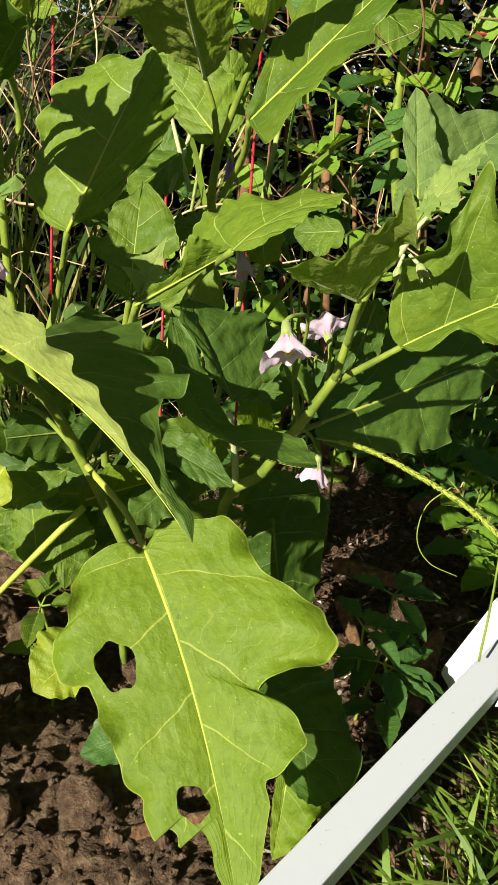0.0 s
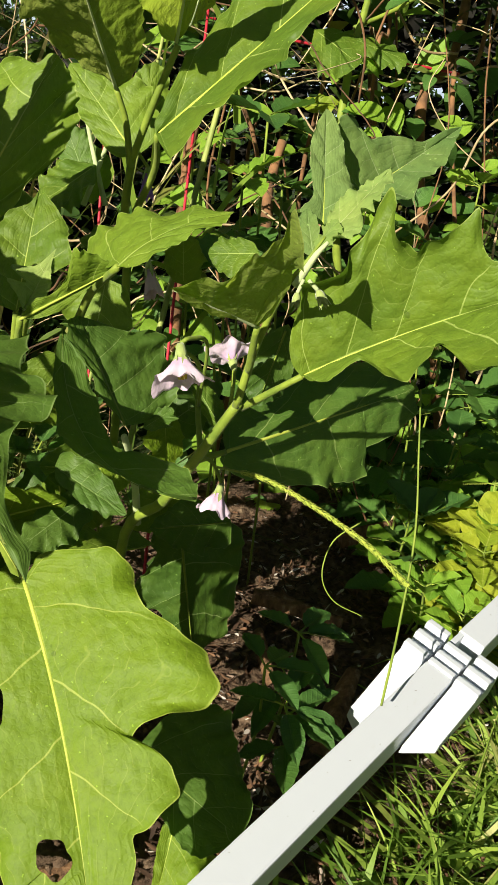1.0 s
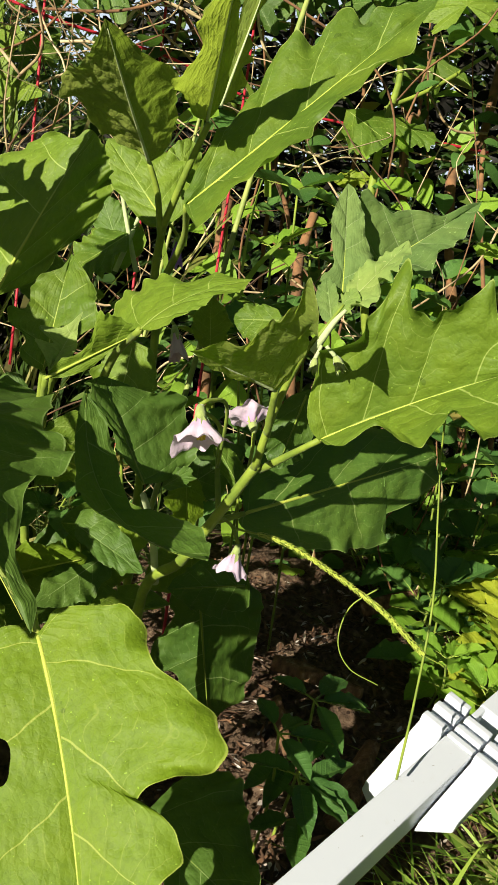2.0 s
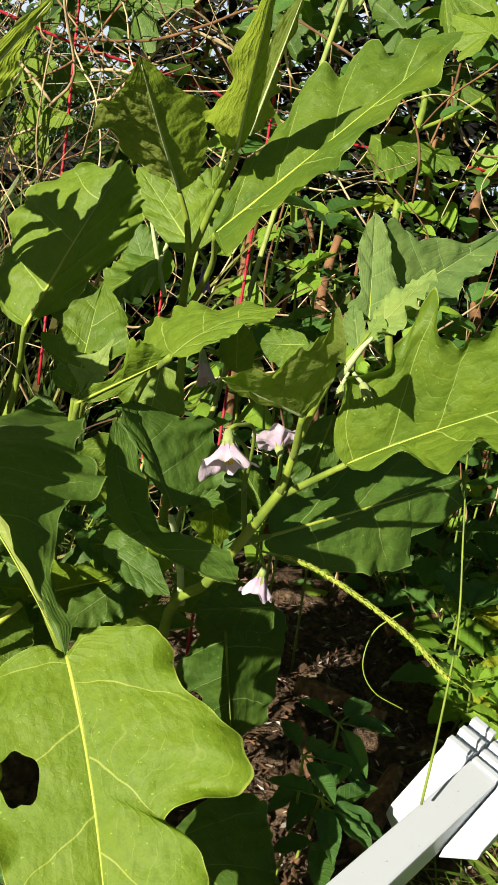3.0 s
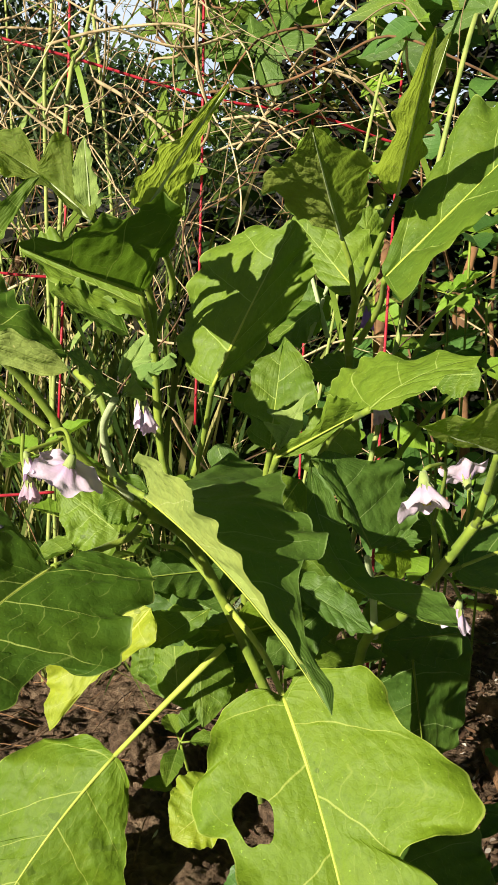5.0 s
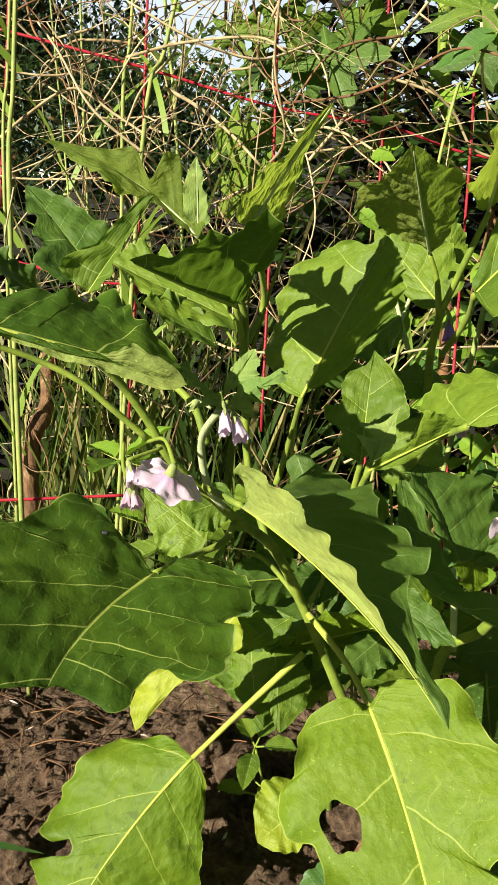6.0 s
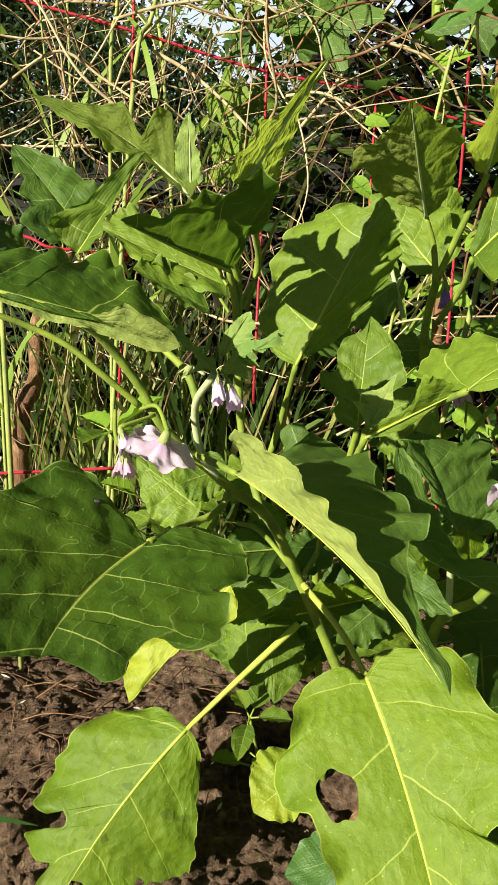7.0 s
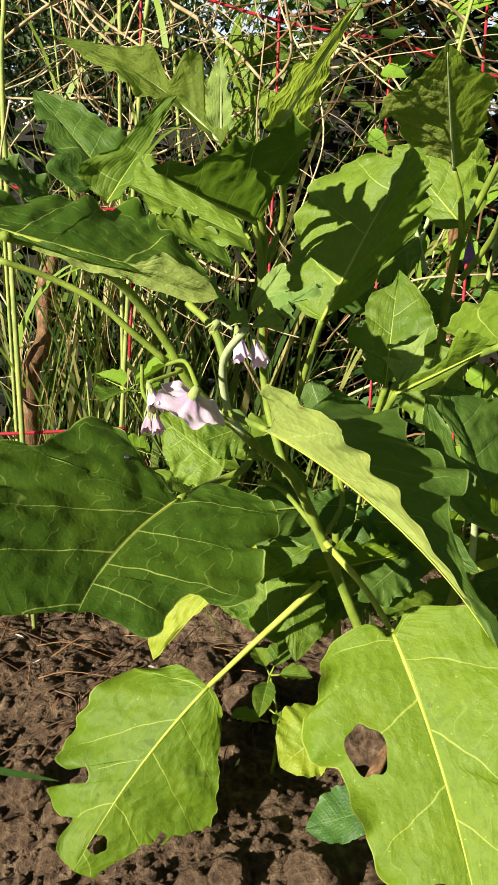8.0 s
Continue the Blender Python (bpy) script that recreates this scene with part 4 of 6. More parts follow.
leaf(back_plant, leaf_green, (0.002, 0.794, 0.716), (0.218, 0.906, 0.929), (0.060, 0.882, 0.857), (0.094, 0.761, 0.775), label="long leaf reaching up, half in shadow", stalk=[(-0.023, 0.896, 0.638), (-0.002, 0.842, 0.684)], peak=0.36, wave=0.05, droop=0.02, seed=34, through=(0.110, 0.850, 0.822), edge_l=((0, 0.14), (0.04, 0.25), (0.15, 0.61), (0.23, 0.7), (0.31, 0.77), (0.37, 0.94), (0.47, 1), (0.53, 0.77), (0.59, 0.81), (0.68, 0.88), (0.73, 0.49), (0.78, 0.49), (0.91, 0.23)), edge_r=((0, 0.35), (0.02, 0.82), (0.11, 0.74), (0.21, 0.78), (0.33, 1.03), (0.41, 0.83), (0.46, 0.52), (0.57, 0.74), (0.7, 0.83), (0.82, 0.61)))
leaf(back_plant, leaf_green, (-0.031, 0.908, 0.696), (-0.104, 0.969, 0.771), (-0.089, 0.934, 0.720), (-0.018, 0.946, 0.756), depth=0.08, seed=35)
leaf(back_plant, leaf_green, (-0.030, 0.928, 0.695), (-0.016, 0.974, 0.781), (-0.043, 0.953, 0.748), (0.001, 0.962, 0.740), depth=0.08, seed=36)
leaf(back_plant, leaf_green, (-0.007, 0.607, 0.634), (0.070, 0.576, 0.682), (-0.013, 0.669, 0.663), (0.036, 0.567, 0.661), label="light green leaf lying level", stalk=[(-0.050, 0.703, 0.566), (-0.034, 0.672, 0.600)], peak=0.33, wave=0.03, roll=0.2, ruffle=0.10, thick=0.55, seed=37, through=(0.026, 0.592, 0.663), edge_l=((-0.14, 0.42), (-0.23, 1.23), (-0.02, 1.22), (0.22, 1.14), (0.49, 0.88), (0.62, 0.46), (0.81, 0.44), (0.91, 0.13)), edge_r=((0.01, 0.46), (0.13, 0.78), (0.29, 0.95), (0.5, 0.78), (0.66, 0.89)))
leaf(back_plant, leaf_green, (-0.093, 0.675, 0.578), (-0.088, 0.742, 0.668), (-0.138, 0.696, 0.617), (-0.058, 0.687, 0.619), label="young lobed leaf standing upright", stalk=[(-0.105, 0.711, 0.521)], peak=0.42, wave=0.08, seed=38, through=(-0.091, 0.708, 0.623), edge_l=((0.07, 0.36), (0.18, 0.48), (0.25, 0.41), (0.39, 0.79), (0.48, 0.77), (0.51, 0.52), (0.68, 0.54), (0.79, 0.44), (0.87, 0.11)), edge_r=((0.18, 0.4), (0.3, 0.71), (0.47, 1.09), (0.66, 0.92), (0.84, 0.54)))
leaf(back_plant, leaf_young, (-0.083, 0.656, 0.585), (-0.060, 0.665, 0.633), (-0.098, 0.657, 0.604), (-0.065, 0.657, 0.602), rib=stem_downy, wave=0.1, seed=39, through=(-0.071, 0.661, 0.609), edge_l=((0.21, 0.42), (0.44, 0.98), (0.43, 0.38), (0.65, 1.08), (0.69, 0.37)), edge_r=((0.16, 0.77), (0.43, 1.06), (0.72, 0.27)))
leaf(back_plant, leaf_green, (-0.084, 0.649, 0.580), (-0.008, 0.629, 0.630), (-0.046, 0.609, 0.635), (-0.035, 0.633, 0.591), stalk=[(-0.103, 0.711, 0.521)], peak=0.5, wave=0.04, droop=-0.3, seed=40, through=(-0.046, 0.639, 0.605), edge_l=((0.18, 0.21), (0.4, 0.16), (0.55, 0.51), (0.65, 0.78), (0.86, 0.33)), edge_r=((0.17, 0.34), (0.42, 0.39), (0.78, 0.05)))
leaf(back_plant, leaf_green, (-0.075, 0.941, 0.672), (-0.124, 0.909, 0.633), (-0.121, 0.949, 0.667), (-0.084, 0.890, 0.639), depth=0.05, seed=41)
leaf(back_plant, leaf_shaded, (-0.085, 0.968, 0.656), (-0.112, 0.993, 0.710), (-0.119, 0.984, 0.678), (-0.079, 0.979, 0.694), depth=0.05, seed=42)
leaf(right_plant, leaf_green, (0.139, 0.668, 0.548), (0.291, 0.589, 0.649), (0.176, 0.616, 0.699), (0.198, 0.579, 0.584), label="large lobed leaf, its base half in shadow", stalk=[(0.094, 0.705, 0.503)], peak=0.42, wave=0.04, seed=51, roll=1.1, through=(0.217, 0.631, 0.604), edge_l=((-0.03, 0.11), (-0.04, 0.26), (-0.01, 0.46), (0.06, 0.7), (0.18, 0.66), (0.25, 0.69), (0.26, 0.77), (0.33, 0.83), (0.37, 0.94), (0.42, 1), (0.44, 0.93), (0.44, 0.78), (0.48, 0.64), (0.52, 0.55), (0.56, 0.6), (0.65, 0.61), (0.74, 0.66), (0.75, 0.57), (0.76, 0.41), (0.81, 0.28), (0.88, 0.34), (0.96, 0.16)), edge_r=((0.04, 0.25), (0.1, 0.49), (0.17, 0.38), (0.26, 0.23), (0.35, 0.69), (0.43, 1.03), (0.52, 0.94), (0.59, 0.73), (0.65, 1.21), (0.73, 1.58), (0.84, 1.29)))
leaf(right_plant, leaf_mid, (0.087, 0.770, 0.433), (0.300, 0.909, 0.470), (0.239, 0.927, 0.502), (0.195, 0.822, 0.397), label="broad leaf lying level, mostly in shade", stalk=[(0.052, 0.757, 0.424)], peak=0.6, wave=0.03, seed=52, through=(0.193, 0.840, 0.451), edge_l=((-0.05, 0.29), (-0.06, 0.9), (0.03, 1.26), (0.24, 1.27), (0.52, 1.03), (0.83, 0.55)), edge_r=((-0.01, 0.13), (0.14, 0.56), (0.35, 0.91), (0.59, 1.22), (0.8, 1.42), (0.91, 1.44), (0.79, 0.91), (0.87, 0.82), (1.01, 0.77), (1.1, 0.58), (1.01, 0.26)))
leaf(right_plant, leaf_backlit, (0.097, 0.654, 0.589), (0.030, 0.592, 0.626), (0.099, 0.550, 0.679), (0.067, 0.621, 0.603), label="folded leaf showing its rough underside", stalk=[(0.096, 0.693, 0.539)], rib=stem_downy, peak=0.35, wave=0.05, seed=53, quilt=0.014, pucker=0.9, through=(0.063, 0.623, 0.608), edge_l=((-0.06, 0.2), (-0.02, 0.55), (0.09, 0.81), (0.21, 1.09), (0.31, 1.15), (0.35, 1), (0.42, 0.83), (0.46, 0.61), (0.54, 0.37), (0.79, 0.19)), edge_r=((0.11, -0.08), (0.35, 1), (0.64, 1.2)))
leaf(right_plant, leaf_sage, (0.143, 0.692, 0.665), (0.140, 0.743, 0.751), (0.130, 0.716, 0.711), (0.172, 0.711, 0.705), peak=0.45, wave=0.06, seed=54, roll=1.3, through=(0.142, 0.718, 0.708), edge_l=((-0.02, 1.57), (0.19, 0.74), (0.34, 0.91), (0.52, 1.09), (0.77, 0.73)), edge_r=((0.1, 0.42), (0.28, 0.79), (0.36, 0.81), (0.54, 0.54), (0.75, 0.46), (0.94, 0.21)))
leaf(right_plant, leaf_sage, (0.179, 0.747, 0.687), (0.267, 0.793, 0.749), (0.161, 0.749, 0.749), (0.227, 0.740, 0.704), peak=0.40, wave=0.05, seed=55, roll=1.2, through=(0.223, 0.770, 0.718), edge_l=((0.03, 0.35), (0.22, 0.8), (0.32, 1.02), (0.4, 1), (0.39, 0.77), (0.38, 0.58), (0.54, 0.43), (0.67, 0.14), (0.87, 0.1)), edge_r=((0.11, 0.57), (0.16, 1.24), (0.28, 1.19), (0.47, 1), (0.68, 0.8)))
leaf(right_plant, leaf_young, (0.142, 0.667, 0.658), (0.190, 0.691, 0.713), (0.155, 0.691, 0.692), (0.174, 0.655, 0.685), rib=stem_downy, peak=0.45, wave=0.12, ruffle=0.8, roll=1.2, seed=56, through=(0.166, 0.679, 0.685), edge_l=((0.1, 0.44), (0.24, 0.89), (0.39, 0.95), (0.6, 0.75), (0.8, 0.36)), edge_r=((0.03, 0.74), (0.31, 0.93), (0.53, 0.71), (0.81, 0.57)))
leaf(right_plant, leaf_young, (0.136, 0.660, 0.652), (0.150, 0.668, 0.674), (0.139, 0.671, 0.666), (0.151, 0.654, 0.663), rib=stem_downy, depth=0.1, wave=0.2, ruffle=0.9, seed=71, rows=30, cols=8)
leaf(right_plant, leaf_sage, (0.135, 0.668, 0.646), (0.129, 0.692, 0.677), (0.121, 0.680, 0.661), (0.139, 0.676, 0.665), depth=0.1, wave=0.15, ruffle=0.6, seed=72, rows=30, cols=8)
leaf(right_plant, leaf_shaded, (0.044, 0.880, 0.304), (0.076, 0.908, 0.077), (-0.005, 0.903, 0.187), (0.121, 0.942, 0.225), label="dark shaded leaf hanging over the soil", peak=0.5, wave=0.06, seed=57, through=(0.060, 0.894, 0.190), edge_l=((0.07, 0.42), (0.21, 0.56), (0.28, 0.52), (0.5, 1), (0.63, 0.99), (0.66, 0.55), (0.81, 0.5), (0.93, 0.2)), edge_r=((0.22, 0.78), (0.37, 1.03), (0.64, 0.96), (0.76, 0.82), (0.91, 0.66), (0.98, 0.58), (0.96, 0.26)))
leaf(right_plant, leaf_shaded, (0.022, 0.661, 0.155), (0.123, 0.566, 0.152), (0.142, 0.637, 0.170), (0.051, 0.565, 0.135), label="rounded dark leaf in shade", peak=0.5, wave=0.04, seed=58, through=(0.073, 0.613, 0.153), edge_l=((-0.25, 0.8), (-0.3, 1.35), (-0.08, 1.38), (0.28, 1.02), (0.53, 0.73), (0.82, 0.43)), edge_r=((0.07, 0.44), (0.39, 0.55), (0.7, 0.72), (0.9, 0.42)))
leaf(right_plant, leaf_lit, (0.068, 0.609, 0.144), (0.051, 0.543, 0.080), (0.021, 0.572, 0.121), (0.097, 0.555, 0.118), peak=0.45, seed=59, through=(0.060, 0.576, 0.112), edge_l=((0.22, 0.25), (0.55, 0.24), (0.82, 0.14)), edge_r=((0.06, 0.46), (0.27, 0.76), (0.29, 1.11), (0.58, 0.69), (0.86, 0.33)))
leaf(right_plant, leaf_shaded, (-0.002, 0.663, 0.494), (-0.043, 0.671, 0.581), (-0.045, 0.652, 0.566), (0.027, 0.700, 0.545), label="dark leaf in shade with a sunlit upper edge", peak=0.5, wave=0.06, seed=60, through=(-0.023, 0.667, 0.537), edge_l=((0.11, 0.64), (0.36, 0.74), (0.5, 1), (0.68, 0.91)), edge_r=((-0.02, 0.35), (0.06, 0.74), (0.22, 0.97), (0.5, 1), (0.74, 1.07), (0.78, 0.63), (0.91, 0.27)))
leaf(right_plant, leaf_shaded, (-0.058, 0.684, 0.568), (0.060, 0.529, 0.496), (-0.047, 0.596, 0.514), (-0.003, 0.630, 0.507), label="long dark folded leaf pointing down", peak=0.45, thick=0.4, wave=0.05, droop=-0.15, seed=61, through=(-0.022, 0.598, 0.503), edge_l=((0.15, 0.38), (0.36, 0.75), (0.59, 1.35), (0.71, 0.9), (0.72, -0.49), (0.99, 0.53)), edge_r=((0.13, 0.43), (0.29, 0.64), (0.45, 0.53), (0.58, 0.4), (0.65, 1.05), (0.78, 1.12), (0.92, 0.61)))
leaf(right_plant, leaf_shaded, (-0.066, 0.724, 0.421), (0.001, 0.679, 0.404), (-0.040, 0.729, 0.434), (-0.039, 0.689, 0.404), seed=62)
leaf(right_plant, leaf_shaded, (0.013, 0.682, 0.487), (0.036, 0.669, 0.510), (0.022, 0.677, 0.506), (0.034, 0.664, 0.496), wave=0.2, seed=63, rows=30, cols=8)
leaf(right_plant, leaf_green, (0.012, 0.815, 0.296), (-0.090, 0.752, 0.301), (-0.059, 0.801, 0.324), (-0.046, 0.765, 0.306), depth=0.25, lobes=4, seed=64)
leaf(right_plant, leaf_green, (0.101, 0.855, 0.613), (0.054, 0.883, 0.604), (0.076, 0.879, 0.625), (0.080, 0.848, 0.589), depth=0.05, seed=65)
leaf(right_plant, leaf_shaded, (0.133, 0.787, 0.555), (0.114, 0.795, 0.474), (0.099, 0.796, 0.514), (0.145, 0.795, 0.507), depth=0.05, seed=66)
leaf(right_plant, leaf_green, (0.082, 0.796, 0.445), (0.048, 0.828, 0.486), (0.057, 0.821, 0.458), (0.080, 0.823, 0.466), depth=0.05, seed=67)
leaf(right_plant, leaf_shaded, (-0.067, 0.850, 0.350), (-0.143, 0.830, 0.330), (-0.109, 0.855, 0.369), (-0.088, 0.838, 0.311), depth=0.04, lobes=3.0, wave=0.07, seed=163, rows=36, cols=10)
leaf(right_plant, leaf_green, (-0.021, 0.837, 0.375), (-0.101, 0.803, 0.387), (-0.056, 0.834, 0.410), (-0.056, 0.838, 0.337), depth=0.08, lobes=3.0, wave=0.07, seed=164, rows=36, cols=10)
leaf(right_plant, leaf_shaded, (0.012, 0.896, 0.398), (0.074, 0.896, 0.452), (0.055, 0.894, 0.397), (0.019, 0.911, 0.438), depth=0.09, lobes=3.0, wave=0.07, seed=165, rows=36, cols=10)
leaf(right_plant, leaf_lit, (-0.033, 0.793, 0.367), (-0.008, 0.817, 0.405), (-0.010, 0.802, 0.374), (-0.035, 0.794, 0.394), depth=0.06, lobes=3.0, wave=0.07, seed=166, rows=36, cols=10)
leaf(right_plant, leaf_green, (-0.076, 0.795, 0.451), (-0.130, 0.780, 0.482), (-0.087, 0.775, 0.488), (-0.113, 0.820, 0.432), depth=0.07, lobes=3.0, wave=0.07, seed=167, rows=36, cols=10)
leaf(right_plant, leaf_green, (-0.046, 0.850, 0.569), (-0.058, 0.837, 0.486), (-0.086, 0.854, 0.538), (-0.016, 0.828, 0.537), depth=0.11, lobes=3.0, wave=0.07, seed=168, rows=36, cols=10)
leaf(right_plant, leaf_green, (-0.138, 0.818, 0.318), (-0.189, 0.787, 0.333), (-0.157, 0.802, 0.348), (-0.168, 0.833, 0.285), depth=0.07, lobes=3.0, wave=0.07, seed=169, rows=36, cols=10)
leaf(left_plant, leaf_lit, (-0.161, 0.795, 0.322), (-0.070, 0.794, 0.355), (-0.120, 0.820, 0.292), (-0.130, 0.788, 0.367), depth=0.07, lobes=3.0, wave=0.07, seed=170, rows=36, cols=10)
leaf(left_plant, leaf_green, (-0.184, 0.801, 0.394), (-0.202, 0.787, 0.462), (-0.174, 0.821, 0.419), (-0.211, 0.790, 0.415), depth=0.03, lobes=3.0, wave=0.07, seed=171, rows=36, cols=10)
leaf(left_plant, leaf_green, (-0.089, 0.877, 0.476), (-0.132, 0.816, 0.421), (-0.133, 0.850, 0.472), (-0.081, 0.879, 0.425), depth=0.02, lobes=3.0, wave=0.07, seed=172, rows=36, cols=10)
leaf(left_plant, leaf_shaded, (-0.103, 0.819, 0.291), (-0.175, 0.774, 0.293), (-0.140, 0.818, 0.313), (-0.127, 0.804, 0.259), depth=0.07, lobes=3.0, wave=0.07, seed=173, rows=36, cols=10)
leaf(left_plant, leaf_green, (-0.208, 0.853, 0.480), (-0.253, 0.794, 0.456), (-0.252, 0.867, 0.479), (-0.209, 0.821, 0.451), depth=0.14, lobes=3.0, wave=0.07, seed=174, rows=36, cols=10)
leaf(left_plant, leaf_green, (-0.093, 0.831, 0.325), (-0.027, 0.839, 0.321), (-0.068, 0.832, 0.295), (-0.065, 0.839, 0.350), depth=0.14, lobes=3.0, wave=0.07, seed=175, rows=36, cols=10)
leaf(left_plant, leaf_green, (-0.284, 0.787, 0.383), (-0.261, 0.758, 0.341), (-0.293, 0.766, 0.362), (-0.260, 0.799, 0.362), depth=0.03, lobes=3.0, wave=0.07, seed=176, rows=36, cols=10)
leaf(left_plant, leaf_shaded, (-0.179, 0.870, 0.518), (-0.151, 0.840, 0.460), (-0.188, 0.866, 0.484), (-0.149, 0.864, 0.501), depth=0.14, lobes=3.0, wave=0.07, seed=177, rows=36, cols=10)
leaf(right_plant, leaf_shaded, (0.098, 0.865, 0.306), (0.014, 0.819, 0.315), (0.058, 0.846, 0.345), (0.072, 0.868, 0.261), depth=0.12, lobes=3.0, wave=0.07, seed=178, rows=36, cols=10)
leaf(right_plant, leaf_lit, (0.022, 0.854, 0.430), (0.027, 0.855, 0.371), (0.003, 0.827, 0.417), (0.045, 0.870, 0.402), depth=0.13, lobes=3.0, wave=0.07, seed=179, rows=36, cols=10)
leaf(right_plant, leaf_shaded, (0.073, 0.900, 0.442), (0.008, 0.861, 0.491), (0.060, 0.934, 0.465), (0.035, 0.865, 0.450), depth=0.11, lobes=3.0, wave=0.07, seed=180, rows=36, cols=10)
leaf(right_plant, leaf_green, (0.041, 0.891, 0.326), (-0.016, 0.858, 0.293), (0.002, 0.886, 0.332), (0.034, 0.877, 0.289), depth=0.04, lobes=3.0, wave=0.07, seed=181, rows=36, cols=10)
leaf(left_plant, leaf_shaded, (-0.168, 0.790, 0.406), (-0.244, 0.754, 0.408), (-0.203, 0.785, 0.436), (-0.202, 0.792, 0.366), depth=0.11, lobes=3.0, wave=0.07, seed=182, rows=36, cols=10)
leaf(left_plant, leaf_shaded, (-0.224, 0.815, 0.361), (-0.147, 0.771, 0.357), (-0.200, 0.791, 0.339), (-0.191, 0.832, 0.368), depth=0.03, lobes=3.0, wave=0.07, seed=183, rows=36, cols=10)
leaf(left_plant, leaf_shaded, (-0.248, 0.759, 0.380), (-0.196, 0.743, 0.337), (-0.242, 0.745, 0.347), (-0.212, 0.756, 0.380), depth=0.09, lobes=3.0, wave=0.07, seed=184, rows=36, cols=10)
leaf(left_plant, leaf_green, (-0.163, 0.809, 0.301), (-0.091, 0.802, 0.341), (-0.120, 0.780, 0.306), (-0.150, 0.848, 0.321), depth=0.08, lobes=3.0, wave=0.07, seed=185, rows=36, cols=10)
leaf(left_plant, leaf_green, (-0.080, 0.828, 0.322), (-0.088, 0.819, 0.389), (-0.062, 0.841, 0.346), (-0.107, 0.833, 0.340), depth=0.13, lobes=3.0, wave=0.07, seed=186, rows=36, cols=10)
leaf(left_plant, leaf_lit, (-0.207, 0.753, 0.270), (-0.221, 0.795, 0.329), (-0.182, 0.758, 0.305), (-0.240, 0.771, 0.288), depth=0.13, lobes=3.0, wave=0.07, seed=187, rows=36, cols=10)
leaf(left_plant, leaf_lit, (-0.183, 0.786, 0.246), (-0.134, 0.814, 0.284), (-0.146, 0.789, 0.244), (-0.179, 0.797, 0.283), depth=0.07, lobes=3.0, wave=0.07, seed=188, rows=36, cols=10)
leaf(back_plant, leaf_lit, (-0.157, 0.951, 0.601), (-0.089, 0.920, 0.608), (-0.129, 0.932, 0.587), (-0.136, 0.971, 0.617), depth=0.11, lobes=3.0, wave=0.07, seed=189, rows=36, cols=10)
leaf(back_plant, leaf_green, (-0.071, 1.005, 0.677), (-0.133, 0.976, 0.627), (-0.119, 1.025, 0.677), (-0.075, 0.973, 0.637), depth=0.08, lobes=3.0, wave=0.07, seed=190, rows=36, cols=10)
leaf(back_plant, leaf_green, (-0.020, 0.982, 0.590), (-0.087, 0.942, 0.596), (-0.053, 1.014, 0.606), (-0.046, 0.948, 0.575), depth=0.08, lobes=3.0, wave=0.07, seed=191, rows=36, cols=10)
leaf(back_plant, leaf_shaded, (-0.127, 0.921, 0.605), (-0.195, 0.893, 0.654), (-0.142, 0.921, 0.648), (-0.176, 0.930, 0.597), depth=0.08, lobes=3.0, wave=0.07, seed=192, rows=36, cols=10)
leaf(back_plant, leaf_lit, (0.027, 0.992, 0.552), (0.023, 0.998, 0.610), (0.049, 0.984, 0.579), (0.001, 1.013, 0.570), depth=0.10, lobes=3.0, wave=0.07, seed=193, rows=36, cols=10)
tube("stem", [(-0.045, 0.840, -0.020), (-0.090, 0.765, 0.220), (-0.117, 0.749, 0.305), (-0.151, 0.743, 0.392), (-0.179, 0.713, 0.472), (-0.208, 0.666, 0.520)], 0.0062, 0.0048, stem_green, left_plant)
tube("branch", [(-0.205, 0.669, 0.517), (-0.252, 0.627, 0.583), (-0.272, 0.618, 0.625), (-0.295, 0.593, 0.671), (-0.308, 0.527, 0.705), (-0.307, 0.428, 0.728)], 0.0046, 0.003, stem_green, left_plant)
tube("branch", [(-0.271, 0.617, 0.607), (-0.300, 0.606, 0.637), (-0.325, 0.601, 0.660), (-0.358, 0.590, 0.679), (-0.387, 0.573, 0.693)], 0.003, 0.0024, stem_green, left_plant)
tube("branch", [(-0.214, 0.662, 0.527), (-0.225, 0.640, 0.560), (-0.222, 0.612, 0.610), (-0.195, 0.566, 0.648)], 0.004, 0.003, stem_downy, left_plant)
tube("branch", [(-0.226, 0.643, 0.597), (-0.242, 0.662, 0.626), (-0.270, 0.684, 0.643)], 0.004, 0.0032, stem_green, left_plant)
tube("branch", [(-0.185, 0.721, 0.468), (-0.211, 0.746, 0.546), (-0.212, 0.739, 0.657), (-0.211, 0.735, 0.700), (-0.215, 0.690, 0.742), (-0.221, 0.612, 0.778)], 0.0042, 0.003, stem_green, left_plant)
tube("branch", [(-0.151, 0.743, 0.392), (-0.132, 0.749, 0.429), (-0.139, 0.753, 0.471)], 0.0032, 0.0025, stem_green, left_plant)
tube("branch", [(-0.133, 0.747, 0.366), (-0.193, 0.770, 0.428), (-0.223, 0.769, 0.440)], 0.003, 0.0025, stem_green, left_plant)
tube("stem", [(-0.010, 0.800, -0.020), (-0.013, 0.785, 0.301), (0.030, 0.747, 0.386), (0.062, 0.720, 0.451), (0.091, 0.699, 0.510)], 0.0062, 0.0046, stem_green, right_plant)
tube("branch", [(0.089, 0.699, 0.506), (0.100, 0.685, 0.565), (0.115, 0.664, 0.616), (0.128, 0.655, 0.640), (0.142, 0.662, 0.661)], 0.004, 0.001, stem_green, right_plant)
